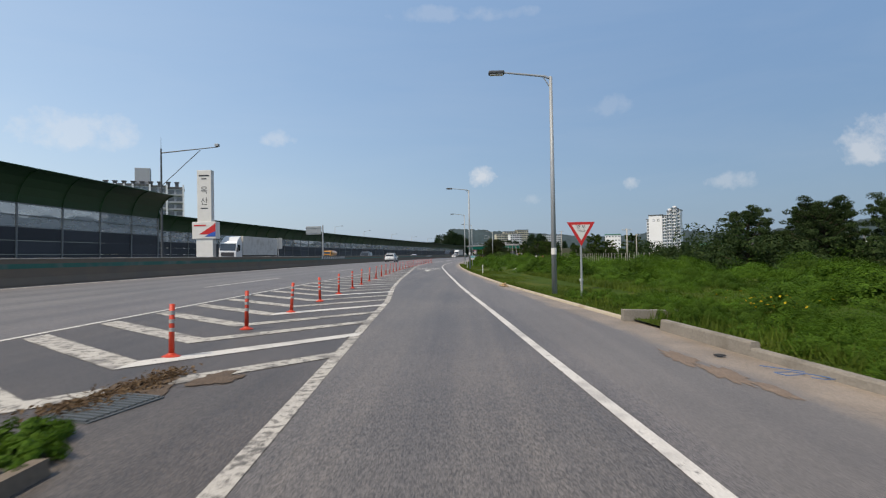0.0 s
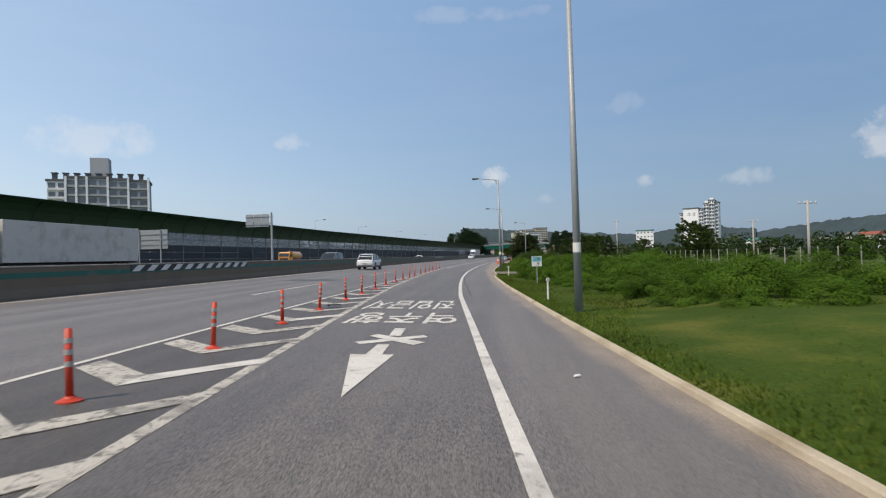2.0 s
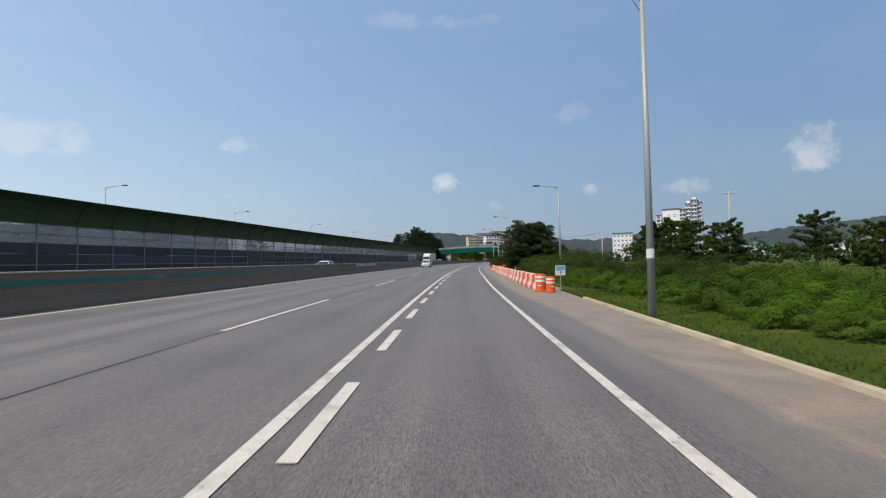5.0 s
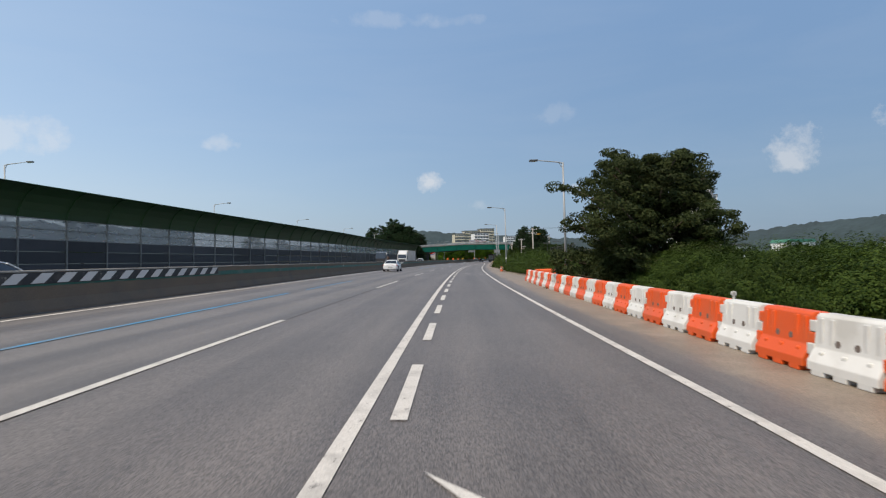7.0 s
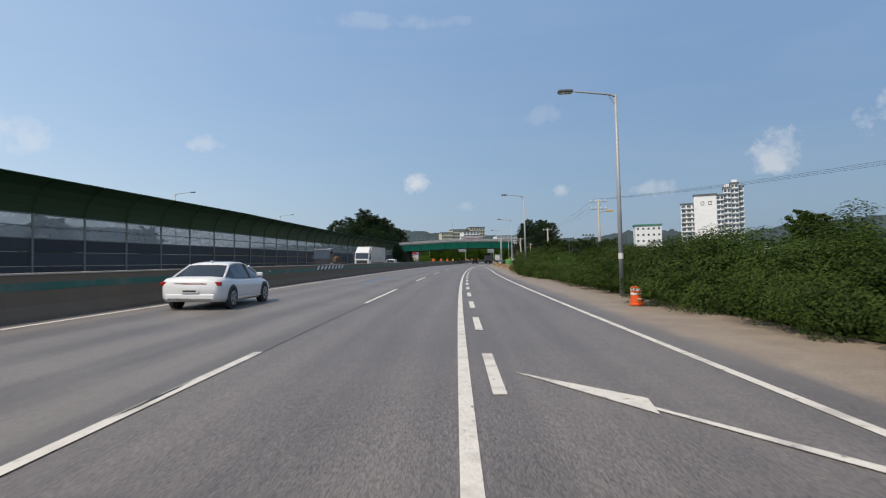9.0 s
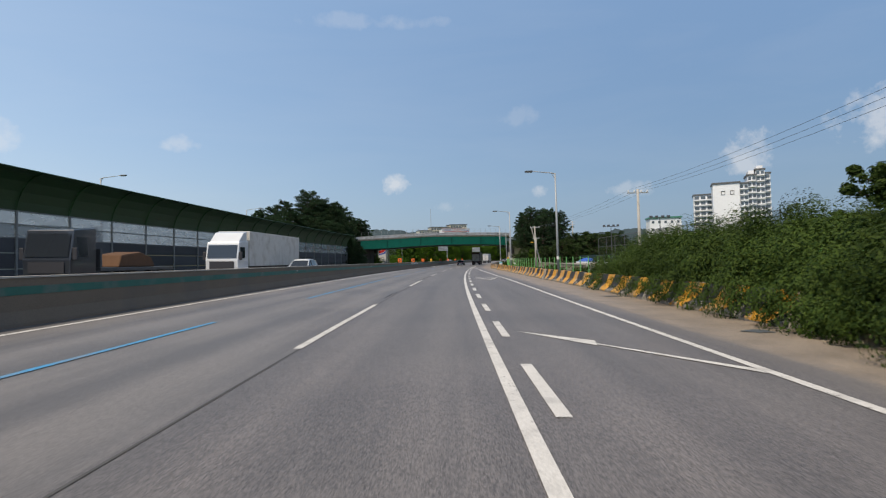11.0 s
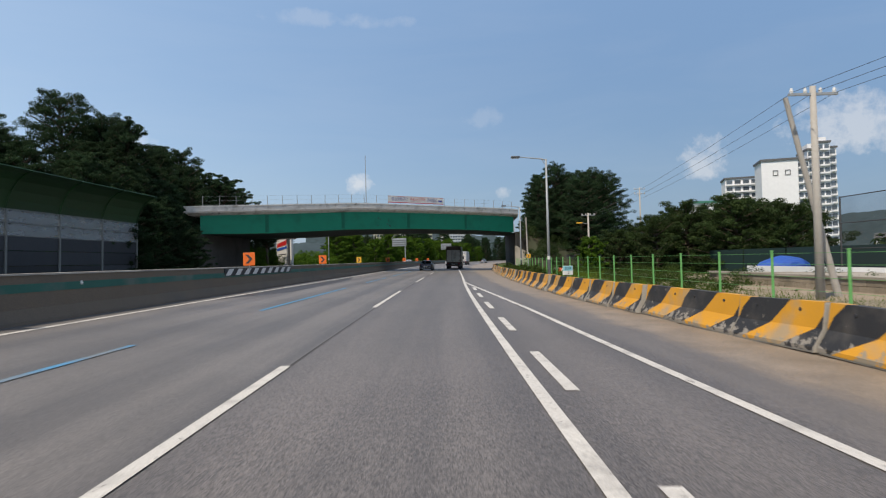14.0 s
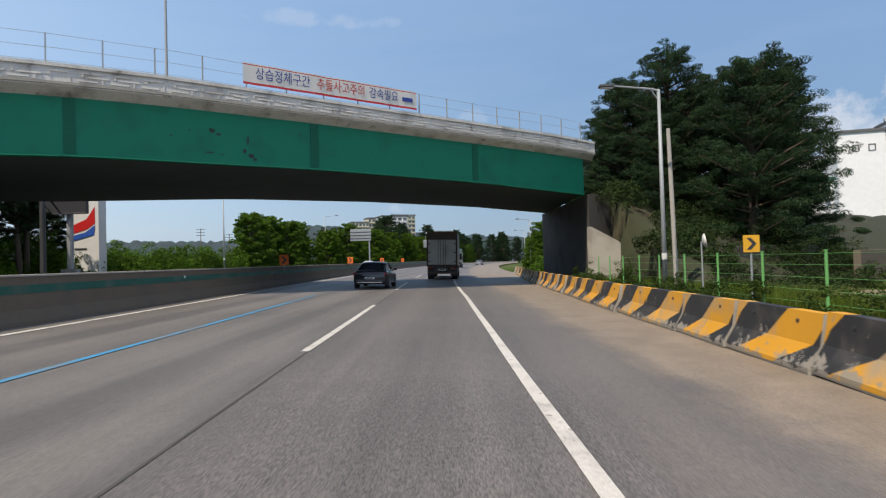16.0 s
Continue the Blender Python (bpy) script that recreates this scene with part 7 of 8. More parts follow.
M_straw = mat("straw", (0.3192, 0.2204, 0.1216), 0.9, vary=0.35, scale=18, bump=0.6)
hat = thing("straw_hat", onroad(46.0, 9.55, 0.02, 25) @ Matrix.Rotation(0.12, 4, "X"), "battered straw hat lying by the kerb", "hat")
brim = lathe([(0.22, 0.0), (0.235, 0.015), (0.19, 0.035), (0.115, 0.05)], 26)
for v in brim.verts:
    v.co.z += 0.03 * noise.noise(v.co * 7.0) + 0.012
    v.co *= 1 + 0.12 * noise.noise(v.co * 11.0)
part("brim", brim, M_straw, hat, smooth=True)
crown = lathe([(0.125, 0.045), (0.11, 0.11), (0.085, 0.16), (0.045, 0.15), (0.01, 0.125)], 22)
for v in crown.verts:
    v.co *= 1 + 0.16 * noise.noise(v.co * 9.0)
part("crown", crown, M_straw, hat, smooth=True)
rag = bmesh.new()
bmesh.ops.create_grid(rag, x_segments=14, y_segments=8, size=1.0)
for v in rag.verts:
    v.co = Vector((v.co.x * 0.2, v.co.y * 0.14, 0.04 + 0.05 * noise.noise(v.co * 3.0) + 0.03))
single("rag", rag, M_ink, onroad(80.9, 1.25, 0.012, 20), "crumpled dark rag on the gore", "rag")
for s, lat in ((310.9, 5.6), (322.9, 5.75)):
    smear("manhole_cover", s, lat, 0.33, 0.33, M_steel_grate, "worn round manhole cover in the shoulder", 5)

dish = thing("dish_aerial", upright(452.3, 8.1, 0.7, 72), "pale round dish on a thin post behind the fence", "dish")
part("post", tubes(((0, 0.12, -1.2), (0, 0.12, 1.5), 0.03)), M_galv, dish)
part("bowl", lathe([(0.01, 0.0), (0.12, 0.015), (0.22, 0.06), (0.28, 0.12), (0.27, 0.13), (0.2, 0.075), (0.01, 0.025)], 22), M_white_plastic, dish, smooth=True).matrix_basis = Matrix.Translation((0, 0.1, 1.5)) @ Matrix.Rotation(radians(80), 4, "X")
for s, lat in ((395.8, 23.3), (376, 25.2)):
    lp = thing("floodlight_post", upright(s, lat, -2.2), "dark court floodlight post with a crossbar of lamps", "floodlight", "court floodlights")
    part("pole", tubes(((0, 0, -0.5), (0, 0, 9.2), 0.08, 0.05)), M_galv_dark, lp)
    part("crossbar", tubes(((-1.3, 0, 9.1), (1.3, 0, 9.1), 0.04)), M_galv_dark, lp)
    for x in (-1.1, -0.4, 0.4, 1.1):
        part("lamp_head", boxes((x - 0.18, x + 0.18, -0.14, 0.14, 9.1, 9.4), bevel=0.03), M_galv_dark, lp)

paddock = thing("field_fence", I4, "old post and wire fence across the field", "fence")
field_post = finish(tubes(((0, 0, -0.4), (0, 0, 2.1), 0.045), sides=7), "post", M_wood)
PAD = line((90, 31), (190, 34))
for k in range(31):
    o = new("post", field_post)
    o.parent = paddock
    o.matrix_basis = upright(96 + 3.0 * k, PAD(96 + 3.0 * k), 0)
for z in (0.9, 1.4, 2.0):
    part("wire", sweep([(-0.012, z), (0.012, z), (0.012, z + 0.02), (-0.012, z + 0.02)], 96, 186, 3.0, PAD), M_galv_dark, paddock)

M_silt_red = mat("red_brown_silt", (0.155, 0.115, 0.088), 0.95, vary=0.3, scale=4, grain=40, grain_amount=0.35, bump=0.8)
for k, (s, lat, ls, ll) in enumerate(((26.3, 10.72, 0.8, 0.2), (25.1, 10.85, 0.75, 0.2), (24.2, 11.0, 0.5, 0.12))):
    smear("silt_patch", s, lat, ls, ll, M_silt_red, "broken reddish brown silt along the slip road", 90 + k, 0.006)
weeds_rng = random.Random(41)
for k in range(46):
    s = weeds_rng.uniform(22, 38)
    o = new("weed", weeds_rng.choice(low))
    q = weeds_rng.uniform(0.25, 0.48)
    o.matrix_basis = spin(upright(s, KERB(s) + 0.45 + 2.6 * weeds_rng.random(), 0.05), weeds_rng.uniform(0, 6.28), q, q * weeds_rng.uniform(0.7, 1.2))
    tagged(o, "low leafy weed behind the old kerb", "weed", "kerbside weeds")
petals = np.random.RandomState(5)
c = np.array([at(29.6 + petals.normal() * 0.6, 13.7 + petals.normal() * 0.4, 0.5 + 0.25 * petals.uniform()) for k in range(44)])
nn = petals.normal(size=(44, 3)) * 0.4 + np.array([0, 0, 1.0])
tagged(new("flowers", leaf_mesh("flowers", leaf_quads(c, nn / np.linalg.norm(nn, axis=1)[:, None], 0.024, petals, 0.9), leaf_mat("yellow_petals", (0.5, 0.3, 0.01), (0.6, 0.42, 0.02)))), "small yellow flowers among the weeds", "flowers", kind="stuff")

# a lost rope and a scrap of rubber by the kerb
rope = bmesh.new()
pts = [Vector((0.0, 0.0, 0.02)), Vector((0.45, -0.5, 0.02)), Vector((0.3, -0.75, 0.03)), Vector((0.0, -0.85, 0.02)), Vector((-0.1, -0.65, 0.03)), Vector((0.2, -0.6, 0.035)), Vector((0.5, -0.8, 0.02)), Vector((0.62, -1.05, 0.02)), Vector((0.4, -1.15, 0.03)), Vector((0.3, -0.95, 0.02))]
for p, q in zip(pts, pts[1:]):
    tube(rope, p * 0.8, q * 0.8, 0.006, sides=6)
single("rope", rope, mat("faded_blue_rope", (0.06, 0.12, 0.25), 0.8), onroad(25.6, 11.55, 0.01), "thin blue rope lying in loops by the kerb", "rope")
scrap = bmesh.new()
bmesh.ops.create_icosphere(scrap, subdivisions=2, radius=0.075)
for v in scrap.verts:
    v.co = Vector((v.co.x * 1.3, v.co.y * 0.8, v.co.z * 0.25)) * (1 + 0.4 * noise.noise(v.co * 9))
single("rubber_scrap", scrap, M_tyre, onroad(26.4, 11.35, 0.03), "dark scrap of tyre rubber by the kerb", "litter")

for name, s, lat, z, size, label in (("plastic_sack", 69.2, 11.95, 0.32, 0.17, "crumpled white plastic sack lying in the grass"), ("paper_scrap", 64.2, 7.55, 0.02, 0.06, "small white paper scrap by the kerb"), ("paper_scrap", 71.5, 6.75, 0.02, 0.05, "small white paper scrap by the kerb")):
    scrap = bmesh.new()
    bmesh.ops.create_icosphere(scrap, subdivisions=3, radius=size)
    for v in scrap.verts:
        v.co = Vector((v.co.x, v.co.y * 0.5, v.co.z * 0.35)) * (1 + 0.5 * noise.noise(v.co * (2.2 / size)))
    single(name, scrap, M_white_plastic, upright(s, lat, z, 30), label, "litter")

# ragged tar along the lane joint
M_tar_fresh = mat("fresh_tar", (0.038, 0.03572, 0.0342), 0.6, vary=0.3, scale=6)
for k, (s, ls, ll) in enumerate(((342.4, 0.8, 0.1), (343.4, 0.22, 0.16), (344.3, 0.18, 0.22), (345.4, 0.5, 0.06), (346.5, 0.5, 0.09), (348.0, 0.6, 0.1), (349.2, 0.2, 0.3), (350.6, 0.7, 0.07), (352.8, 0.8, 0.1), (354.4, 0.18, 0.3), (251.0, 0.9, 0.08), (323.5, 1.2, 0.07), (326.0, 0.7, 0.08))):
    smear("tar_patch", s, -3.36 + 0.05 * math.sin(k * 2.1), ls * 1.3, ll * 0.5, M_tar_fresh, "black ragged tar repair along the joint", 60 + k, 0.009)

# ---------------------------------------------------------------- vehicles
def loft(stations, ring):
    """A skin through cross-sections: ring(values) gives the (x, z) points of one half, top to bottom."""
    bm = bmesh.new()
    rings = []
    for y, *values in stations:
        half = ring(*values)
        pts = [(x, z) for x, z in half] + [(-x, z) for x, z in half[::-1]]
        rings.append([bm.verts.new((x, y, z)) for x, z in pts])
    m = len(rings[0])
    for a, b in zip(rings, rings[1:]):
        for i in range(m):
            bm.faces.new((a[i], a[(i + 1) % m], b[(i + 1) % m], b[i]))
    bm.faces.new(rings[0])
    bm.faces.new(rings[-1][::-1])
    bmesh.ops.recalc_face_normals(bm, faces=bm.faces[:])
    return bm


def paint_mat(name, color, metal=0.0):
    return mat(name, color, 0.28, metal, vary=0.03, scale=1.0, grain_amount=0.01, bump=0.0, coat=0.6)


def wheel(t, x, y, r, w, name="wheel"):
    s = 1 if x > 0 else -1
    tyre = part(name, tubes(((x - s * w, y, r), (x, y, r), r), sides=26), M_tyre, t, "black rubber tyre")
    rim = part("rim", tubes(((x - s * 0.02, y, r), (x + s * 0.012, y, r), r * 0.66), sides=22), M_galv, tyre, "alloy rim")
    for k in range(5):
        a = 2 * math.pi * k / 5
        part("slot", tubes(((x + s * 0.012, y + r * 0.4 * math.cos(a), r + r * 0.4 * math.sin(a)), (x + s * 0.02, y + r * 0.4 * math.cos(a), r + r * 0.4 * math.sin(a)), r * 0.16), sides=8), M_galv_dark, tyre)


def car(m, paint, label, kind="sedan"):
    """A car at the origin, nose towards +y, rear at y = 0."""
    t = thing("car", m, label, "car", "cars")
    if kind == "sedan":
        L, W, H, belt, hood, boot = 4.85, 0.93, 1.43, 0.92, 0.88, 0.98
        cabin = [(0.55, 0.80, 0.72, 0.95, 0.97), (1.35, 0.84, 0.62, 0.93, 1.37), (1.95, 0.85, 0.61, 0.92, 1.43), (2.6, 0.85, 0.61, 0.92, 1.42), (3.1, 0.84, 0.62, 0.92, 1.33), (3.95, 0.8, 0.72, 0.9, 0.93)]
        roof = (1.3, 3.0)
        body = [(0.0, 0.80, 0.36, 0.86), (0.1, 0.88, 0.26, 0.97), (0.5, 0.92, 0.22, 1.0), (1.2, 0.93, 0.2, 0.97), (2.4, 0.93, 0.2, 0.95), (3.6, 0.93, 0.2, 0.94), (4.3, 0.91, 0.22, 0.84), (4.7, 0.84, 0.26, 0.74), (4.85, 0.7, 0.34, 0.62)]
    elif kind == "suv":
        L, W, H = 4.6, 0.95, 1.68
        cabin = [(0.12, 0.8, 0.7, 1.02, 1.1), (0.5, 0.84, 0.68, 1.02, 1.58), (1.2, 0.86, 0.68, 1.02, 1.67), (2.3, 0.86, 0.67, 1.02, 1.66), (2.9, 0.85, 0.68, 1.02, 1.55), (3.6, 0.82, 0.74, 1.0, 1.04)]
        roof = (0.35, 2.8)
        body = [(0.0, 0.82, 0.42, 0.98), (0.1, 0.9, 0.34, 1.06), (0.6, 0.94, 0.28, 1.06), (2.2, 0.95, 0.27, 1.05), (3.5, 0.95, 0.27, 1.04), (4.1, 0.93, 0.3, 0.98), (4.45, 0.88, 0.34, 0.86), (4.6, 0.78, 0.42, 0.74)]
    else:  # van
        L, W, H = 5.0, 0.95, 1.9
        cabin = [(0.1, 0.85, 0.76, 1.05, 1.15), (0.35, 0.88, 0.76, 1.05, 1.84), (2.5, 0.88, 0.76, 1.05, 1.9), (3.4, 0.87, 0.76, 1.05, 1.8), (4.4, 0.84, 0.78, 1.02, 1.06)]
        roof = (0.3, 3.3)
        body = [(0.0, 0.86, 0.4, 1.0), (0.1, 0.93, 0.3, 1.08), (2.5, 0.95, 0.27, 1.08), (4.2, 0.94, 0.28, 1.04), (4.75, 0.88, 0.32, 0.84), (5.0, 0.76, 0.42, 0.7)]
    b = part("body", loft(body, lambda w, z0, z1: [(w * 0.45, z1), (w * 0.86, z1 - 0.03), (w * 0.97, z1 - 0.12), (w, (z0 + z1) / 2 + 0.05), (w * 0.985, z0 + 0.12), (w * 0.9, z0)]), paint, t, smooth=True)
    g = part("glasshouse", loft(cabin, lambda wb, wt, z0, z1: [(wt * 0.5, z1), (wt * 0.92, z1 - 0.02), (wt, z1 - 0.06), (wb, z0)]), M_carglass, t, "dark tinted windows")
    r_rows = [(y, wt, z1) for y, wb, wt, z0, z1 in cabin]
    ys = [q[0] for q in r_rows]
    samples = np.linspace(roof[0], roof[1], 7)
    top = [(float(y), float(np.interp(y, ys, [q[1] for q in r_rows])), float(np.interp(y, ys, [q[2] for q in r_rows]))) for y in samples]
    part("roof", loft(top, lambda w, z: [(w * 0.5, z + 0.02), (w * 0.93, z), (w * 1.02, z - 0.055), (w * 0.9, z - 0.06)]), paint, t, smooth=True)
    for x in (-1, 1):
        for i, j in ((0, 1), (len(cabin) - 1, len(cabin) - 2)):
            ya, wba, wta, z0a, z1a = cabin[i]
            yb, wbb, wtb, z0b, z1b = cabin[j]
            part("pillar", tubes(((x * wba * 0.99, ya, z0a), (x * wtb * 1.0, yb, z1b - 0.04), 0.035), sides=6), paint, t)
        mid = cabin[len(cabin) // 2]
        part("pillar", tubes(((x * mid[1] * 1.0, mid[0], mid[3]), (x * mid[2] * 1.01, mid[0], mid[4] - 0.05), 0.03), sides=6), M_ink, t)
        part("mirror", boxes((min(x * 0.92, x * 1.12), max(x * 0.92, x * 1.12), L * 0.63, L * 0.63 + 0.14, 0.95, 1.08), bevel=0.03), paint, t)
        part("sill", boxes((min(x * (W - 0.02), x * (W + 0.005)), max(x * (W - 0.02), x * (W + 0.005)), 1.2, L - 1.4, 0.27, 0.33)), M_chrome, t)
        if kind == "suv":
            part("cladding", boxes((min(x * (W - 0.03), x * (W + 0.008)), max(x * (W - 0.03), x * (W + 0.008)), 0.7, L - 0.7, 0.26, 0.44), bevel=0.01), M_ink, t, "black lower cladding")
            part("roof_rail", tubes(((x * 0.6, 0.6, H + 0.02), (x * 0.6, 2.6, H + 0.02), 0.018), sides=6), M_ink, t)
        z1 = body[1][3]
        part("tail_lamp", boxes((min(x * 0.5, x * 0.9), max(x * 0.5, x * 0.9), 0.02, 0.16, z1 - 0.24, z1 - 0.12), bevel=0.02), M_lamp_red, t, "red tail lamp")
        part("headlamp", boxes((min(x * 0.5, x * 0.78), max(x * 0.5, x * 0.78), L - 0.22, L - 0.06, 0.6, 0.7), bevel=0.02), M_chrome, t, "clear headlamp")
        r = 0.33 if kind == "sedan" else 0.36
        for y in (0.95, L - 0.95):
            part("wheel_arch", tubes(((x * (W - 0.12), y, r + 0.02), (x * (W + 0.003), y, r + 0.02), r + 0.06), sides=24), M_ink, t)
            wheel(t, x * (W + 0.012), y, r, 0.22)
    part("bumper", boxes((-W * 0.8, W * 0.8, -0.03, 0.12, 0.3, 0.5), bevel=0.05), M_ink if kind != "sedan" else paint, t)
    part("number_plate", boxes((-0.26, 0.26, -0.045, -0.032, 0.52 if kind == "sedan" else 0.6, 0.63 if kind == "sedan" else 0.71)), M_white_paint, t, "white plate with a dark bar")
    part("plate_bar", boxes((-0.2, 0.2, -0.05, -0.0455, 0.55 if kind == "sedan" else 0.63, 0.6 if kind == "sedan" else 0.68)), M_ink, t)
    part("lamp_strip", boxes((-0.5, 0.5, 0.0, 0.06, body[1][3] - 0.2, body[1][3] - 0.16)), M_lamp_red, t)
    part("trim", boxes((-W * 0.7, W * 0.7, -0.035, 0.05, 0.33, 0.36)), M_chrome, t)
    part("antenna", prism([(-0.03, H - 0.03), (0.03, H - 0.03), (0.0, H + 0.06)], roof[0] + 0.15, roof[0] + 0.3), paint, t)
    return t


P_dark = paint_mat("dark_blue_grey_car_paint", (0.01672, 0.02052, 0.02736), 0.4)
P_white = paint_mat("white_car_paint", (0.5472, 0.5548, 0.5624))
P_grey = paint_mat("grey_car_paint", (0.152, 0.1596, 0.1748), 0.4)
P_yellow = paint_mat("yellow_truck_paint", (0.5472, 0.228, 0.0152))
P_cab = paint_mat("dark_cab_paint", (0.0228, 0.0266, 0.0342))
M_box_white = mat("truck_door_white", (0.4712, 0.456, 0.4256), 0.55, vary=0.12, scale=1.5, tint=(0.304, 0.2736, 0.228), tint_scale=1.2, tint_amount=0.6)
M_box_grey = mat("truck_side_grey", (0.3192, 0.3344, 0.3496), 0.5, vary=0.08, scale=0.6)
M_box_frame = mat("truck_brown_frame", (0.0912, 0.057, 0.0456), 0.7, vary=0.25, scale=2)


def cab(t, y, w, h, paint, front=1):
    """A flat-fronted lorry cab whose back wall is at y."""
    f = lambda a: y + front * a
    outline = [(f(0), 0.7), (f(2.0), 0.7), (f(2.05), 1.6), (f(1.75), h), (f(0.1), h + 0.15), (f(0), h + 0.1)]
    c = part("cab", side(outline, -w, w, 0.05), paint, t)
    lo, hi = sorted((f(2.02), f(1.86)))
    part("windscreen", side([(f(2.045), 1.75), (f(2.06), 1.75), (f(1.83), h - 0.2), (f(1.815), h - 0.2)], -w + 0.12, w - 0.12), M_carglass, c)
    part("grille", boxes((-w + 0.3, w - 0.3, min(f(2.0), f(2.08)), max(f(2.0), f(2.08)), 0.95, 1.5)), M_ink, c)
    part("bumper", boxes((-w, w, min(f(1.7), f(2.15)), max(f(1.7), f(2.15)), 0.4, 0.8), bevel=0.05), paint, c)
    for x in (-1, 1):
        part("side_window", boxes((min(x * (w - 0.02), x * (w + 0.006)), max(x * (w - 0.02), x * (w + 0.006)), min(f(0.7), f(1.6)), max(f(0.7), f(1.6)), 1.75, h - 0.35)), M_carglass, c)
        part("mirror", boxes((min(x * (w + 0.02), x * (w + 0.25)), max(x * (w + 0.02), x * (w + 0.25)), min(f(1.8), f(1.95)), max(f(1.8), f(1.95)), 1.6, 2.2), bevel=0.03), M_ink, c)
        part("headlamp", boxes((min(x * (w - 0.4), x * (w - 0.08)), max(x * (w - 0.4), x * (w - 0.08)), min(f(2.1), f(2.17)), max(f(2.1), f(2.17)), 0.55, 0.72), bevel=0.02), M_chrome, c)


def box_truck(m, label, length, body_mat, cab_paint, frame_mat=None, facing_us=False, deflector=False):
    """A box lorry with its rear at y = 0 and its nose towards +y."""
    t = thing("box_truck", m, label, "truck", "trucks")
    W, z0, z1 = 1.22, 1.12, 3.8
    cargo = part("cargo_box", boxes((-W, W, 0.02, length, z0, z1), bevel=0.03), body_mat, t)
    fm = frame_mat or body_mat
    part("rear_frame", boxes((-W - 0.01, W + 0.01, -0.06, 0.05, z1 - 0.62, z1 + 0.02), (-W - 0.01, -W + 0.12, -0.06, 0.05, z0, z1 - 0.62), (W - 0.12, W + 0.01, -0.06, 0.05, z0, z1 - 0.62), (-W, W, -0.06, 0.05, z0 - 0.12, z0 + 0.06)), fm, cargo, "brown rusty rear door frame" if frame_mat else "")
    for x in (-1, 1):
        a, b = sorted((x * 0.02, x * (W - 0.13)))
        d = part("door", boxes((a, b, -0.04, 0.01, z0 + 0.08, z1 - 0.64), bevel=0.008), M_box_white, t, "scuffed white rear door")
        for q in (0.12, 0.3):
            part("lock_rod", tubes(((x * q, -0.06, z0 + 0.1), (x * q, -0.06, z1 - 0.66), 0.018), sides=6), M_galv_dark, d)
        for z in (z0 + 0.3, z0 + 1.0, z0 + 1.7):
            part("hinge", boxes((min(x * (W - 0.28), x * (W - 0.08)), max(x * (W - 0.28), x * (W - 0.08)), -0.07, -0.04, z, z + 0.07)), M_galv_dark, d)
        part("tail_lamp", boxes((min(x * 0.75, x * 1.12), max(x * 0.75, x * 1.12), -0.02, 0.06, 0.82, 0.94)), M_lamp_red, t, "red tail lamp")
        part("mud_flap", boxes((min(x * 0.65, x * 1.2), max(x * 0.65, x * 1.2), 0.55, 0.57, 0.3, 0.95)), M_ink, t)
        part("side_guard", boxes((min(x * (W - 0.06), x * W), max(x * (W - 0.06), x * W), 3.8, length - 1.5, 0.5, 0.95)), M_galv_dark, t)
        for y in (1.4, 2.65, length - 0.6, length + 1.6):
            wheel(t, x * (W - 0.02), y, 0.5, 0.45 if y < 4 else 0.28)
    part("underrun_bar", boxes((-1.15, 1.15, 0.0, 0.1, 0.45, 0.62), bevel=0.01), frame_mat or M_galv_dark, t)
    part("number_plate", boxes((-0.3, 0.3, -0.02, -0.005, 0.7, 0.86)), M_white_paint, t)
    part("plate_bar", boxes((-0.22, 0.22, -0.03, -0.021, 0.75, 0.82)), M_ink, t)
    part("chassis", boxes((-0.5, 0.5, 0.1, length + 2.0, 0.75, 1.1)), M_galv_dark, t)
    cab(t, length + 0.25, 1.2, 2.9, cab_paint)
    if deflector:
        part("wind_deflector", side([(length + 0.3, 2.95), (length + 1.9, 2.9), (length + 0.9, 3.65), (length + 0.3, 3.75)], -1.1, 1.1, 0.06), cab_paint, t)
    return t


def lorry(s, lat, turn, label, **k):
    return box_truck(onroad(s, lat, 0.0, turn), label, **k)


lorry(477.8, -2.4, 0, "grey box truck with scuffed white rear doors in a brown frame", length=8.6, body_mat=M_box_grey, cab_paint=P_cab, frame_mat=M_box_frame)
lorry(545, -5.6, 0, "pale grey box truck in the slow lane", length=7.5, body_mat=M_box_grey, cab_paint=P_white)
lorry(111, -25.0, 180, "white articulated box lorry with a wind deflector on the opposite carriageway", length=13.5, body_mat=M_box_white, cab_paint=P_white, deflector=True)
lorry(356, -17.6, 180, "white box lorry with a wind deflector on the opposite carriageway", length=13, body_mat=M_box_white, cab_paint=P_white, deflector=True)

flat = thing("flatbed_truck", onroad(337, -20.5, 0, 180), "dark lorry with a low flatbed on the opposite carriageway", "truck", "trucks")
cab(flat, 8.2, 1.2, 3.1, P_cab)
part("bed", boxes((-1.2, 1.2, 0, 7.8, 1.0, 1.2), bevel=0.02), M_galv_dark, flat)
part("headboard", boxes((-1.15, 1.15, 7.6, 7.75, 1.2, 2.2), bevel=0.02), M_galv_dark, flat)
part("machine", side([(1.5, 1.2), (5.5, 1.2), (5.2, 1.9), (3.2, 2.1), (2.0, 1.8)], -0.8, 0.8, 0.08), M_rust, flat, "rusty machine on the bed")
for x in (-1, 1):
    for y in (1.2, 2.5, 7.0, 9.4):
        wheel(flat, x * 1.2, y, 0.5, 0.4)

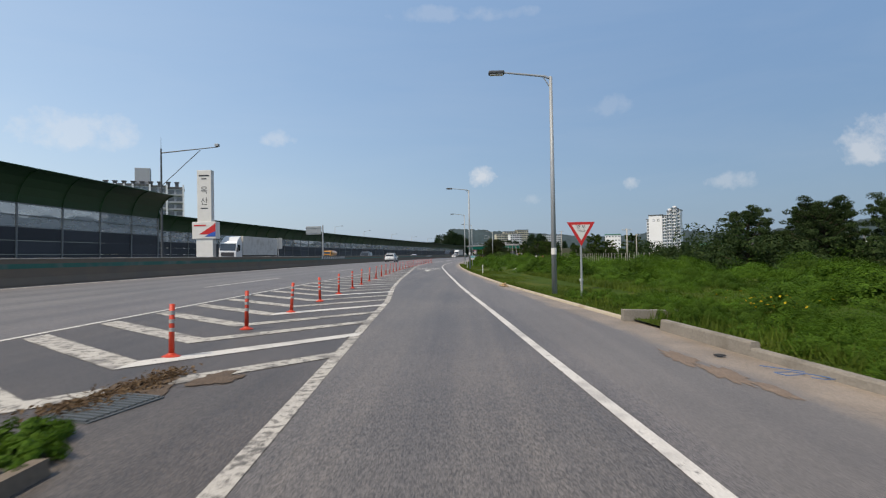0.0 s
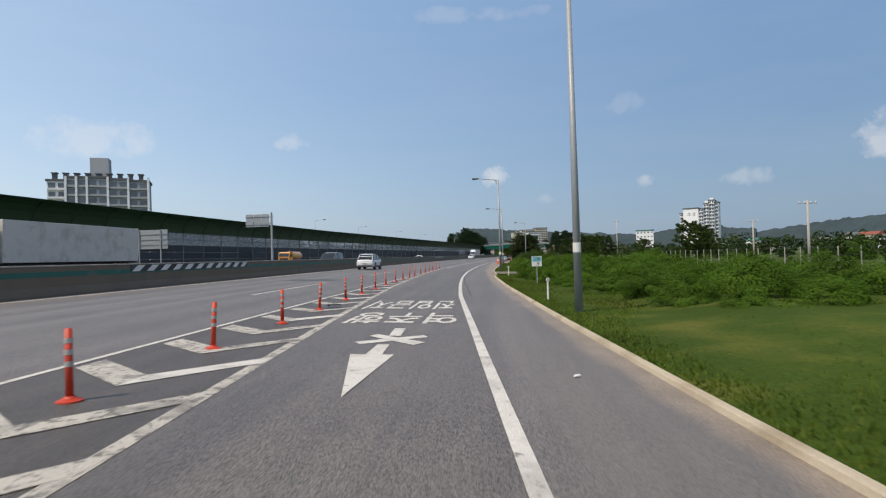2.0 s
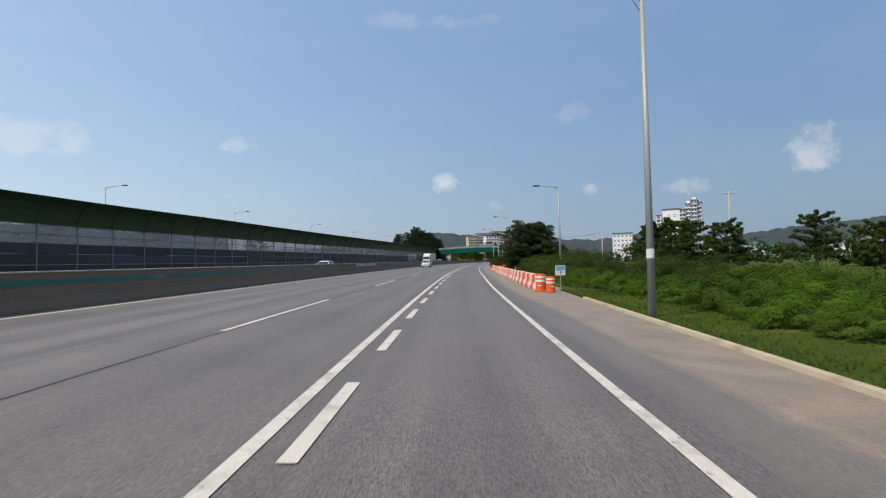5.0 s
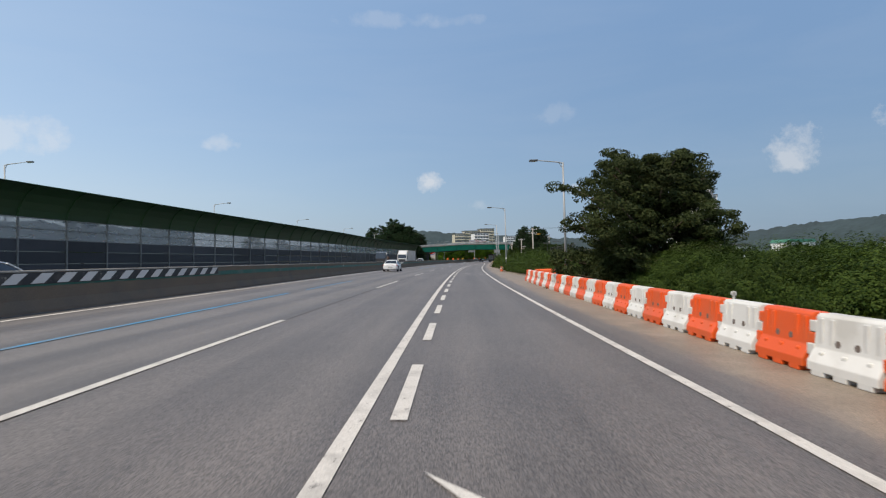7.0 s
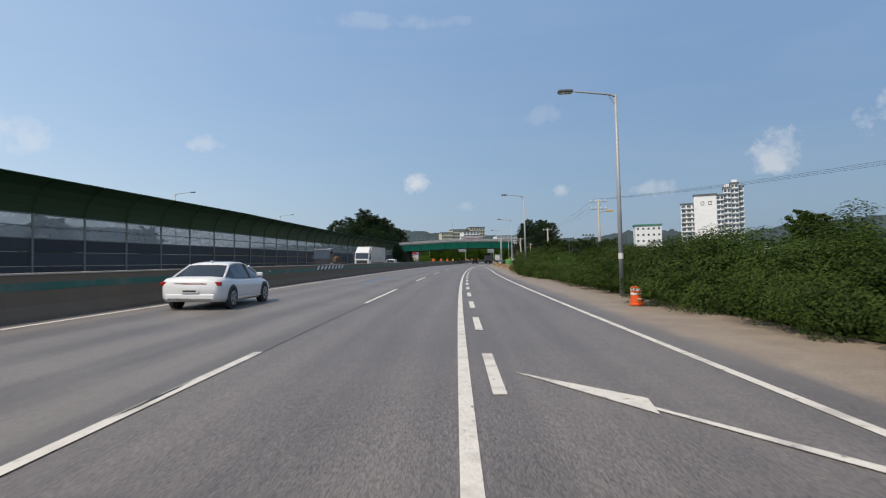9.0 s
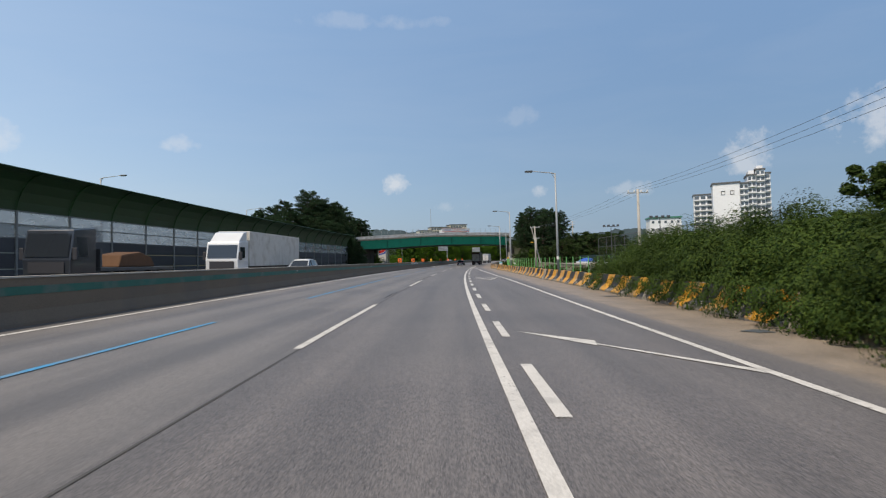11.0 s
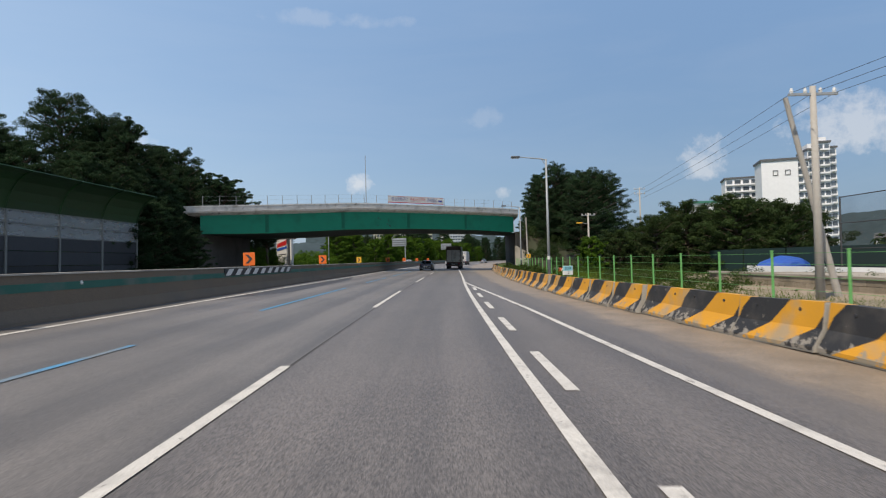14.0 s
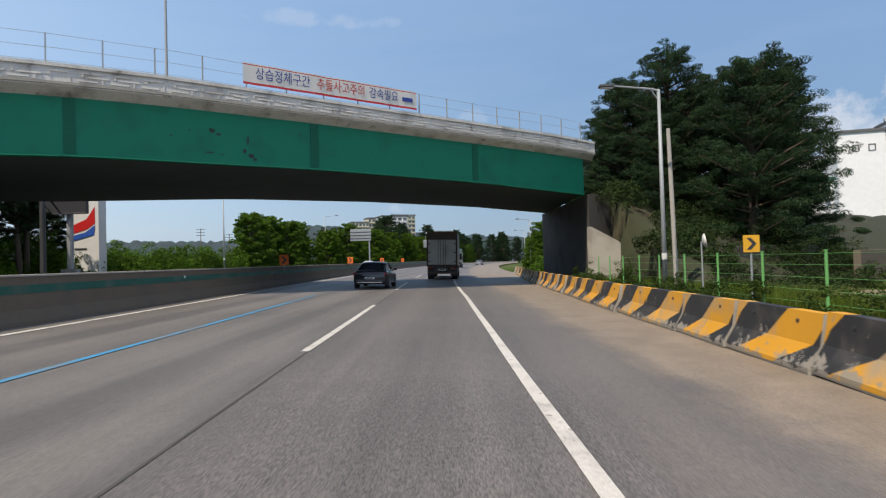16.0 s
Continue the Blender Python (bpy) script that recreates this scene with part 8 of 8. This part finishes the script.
tank = thing("tanker_truck", onroad(159.5, -27.6, 0, 180) @ Matrix.Scale(0.78, 4), "yellow tanker lorry on the opposite carriageway", "truck", "trucks")
cab(tank, 6.0, 1.15, 2.6, P_yellow)
part("tank", loft([(0.0, 0.8), (0.25, 1.0), (0.6, 1.05), (5.0, 1.05), (5.4, 1.0), (5.6, 0.8)], lambda r: [(0.0, 1.95 + r * 0.85), (r * 0.6, 1.95 + r * 0.7), (r, 1.95 + r * 0.2), (r, 1.95 - r * 0.2), (r * 0.6, 1.95 - r * 0.6), (0.0, 1.95 - r * 0.7)]), P_yellow, tank, smooth=True)
part("chassis", boxes((-0.5, 0.5, 0.2, 7.5, 0.8, 1.2)), M_galv_dark, tank)
part("walkway", boxes((-0.25, 0.25, 0.6, 5.0, 2.85, 2.9)), M_galv, tank)
for x in (-1, 1):
    for y in (1.0, 2.2, 7.0):
        wheel(tank, x * 1.15, y, 0.48, 0.4)

car(onroad(461.9, -5.6), P_dark, "dark blue-grey saloon car in the middle lane")
car(onroad(125, -7.75), P_white, "white sport utility car in the fast lane", "suv")
car(onroad(262, -8.0), P_white, "white saloon car in the fast lane")
car(onroad(137.2, -14.2, 0, 180), P_grey, "dark grey people carrier on the opposite carriageway", "van")
car(onroad(352, -14.2, 0, 180), P_white, "white sport utility car on the opposite carriageway", "suv")
car(onroad(535, -8.2), P_white, "white sport utility car far ahead", "suv")
car(onroad(600, -5.0), P_grey, "grey saloon car far ahead")
car(onroad(520, -16, 0, 180), P_white, "white saloon car far off on the opposite carriageway")
car(onroad(212, -15.5, 0, 180), P_white, "white saloon car on the opposite carriageway")

car(upright(375.6, 24.9, 0.98, 62), P_dark, "dark saloon car parked beside the court fence")
car(upright(381, 25.2, 0.98, 62), P_grey, "grey saloon car parked beside the court fence")

# rest-area sign and message board beyond the overpass
sign2 = thing("sign_pylon", upright(477, -31.0, -0.2), "white pylon with a red and blue wave beyond the overpass", "pylon")
part("column", boxes((-1.3, 1.3, -0.5, 0.5, -0.5, 7.0), bevel=0.04), M_white_paint, sign2)
part("swoosh", prism([(-1.2, 3.75), (0.3, 4.2), (1.0, 4.65), (1.0, 6.0), (0.3, 5.0), (-1.2, 4.4)], -0.53, -0.51), M_red, sign2)
part("swoosh", prism([(-1.2, 3.2), (0.9, 3.75), (1.0, 4.5), (0.2, 3.95), (-1.2, 3.6)], -0.55, -0.535), M_sign_blue, sign2)
part("mark", boxes((-0.7, 0.3, -0.53, -0.51, 2.55, 2.7)), M_ink, sign2)
vms = thing("message_board", upright(471.5, -28.7, -0.2), "dark electronic message board on steel posts", "message board")
part("post", tubes(((0, 0.3, -0.4), (0, 0.3, 5.2), 0.22), sides=12), M_galv, vms)
part("board", boxes((-1.5, 1.5, -0.15, 0.15, 5.0, 6.7), (-1.58, 1.58, -0.2, -0.15, 6.58, 6.72), (-1.58, 1.58, -0.2, -0.15, 4.98, 5.1), bevel=0.02), M_ink, vms)
part("post", tubes(((1.9, -5.0, -0.4), (1.9, -5.0, 8.2), 0.18, 0.15), sides=12), M_galv_dark, vms)
part("arm", tubes(((1.9, -5.0, 5.3), (-1.2, -0.2, 5.3), 0.06), ((1.9, -5.0, 6.2), (-1.2, -0.2, 6.2), 0.06)), M_galv_dark, vms)
part("cabinet", boxes((-0.6, 0.6, 0.1, 0.5, 0.0, 1.1), bevel=0.02), M_galv, vms)
for s, lat in ((540, -22.5), (600, -19)):
    g = thing("gantry_sign", upright(s, lat), "distant grey sign board on a steel post", "road sign")
    part("post", tubes(((1.6, 0.2, -0.4), (1.6, 0.2, 7.2), 0.14), sides=10), M_galv, g)
    board = part("board", boxes((-2.0, 2.0, -0.05, 0.05, 5.2, 7.4), bevel=0.02), M_board_back, g)
    for z in (5.6, 6.2, 6.8):
        part("rib", boxes((-2.0, 2.0, -0.14, -0.055, z, z + 0.1)), M_galv_dark, board)

# power poles across the fields beyond the overpass
for s, lat, tall in ((516, -60, 8.6), (582, -80, 11.8), (596, -80, 11.0)):
    pole = thing("utility_pole", upright(s, lat, -0.6), "distant concrete power pole with crossarms", "utility pole", "far power poles")
    part("post", tubes(((0, 0, 0), (0, 0, tall), 0.14, 0.09), sides=10), M_concrete_dark, pole)
    for drop in (0.3, 1.1, 1.9):
        part("crossarm", boxes((-1.3, 1.3, -0.06, 0.06, tall - drop - 0.06, tall - drop + 0.06)), M_galv_dark, pole)
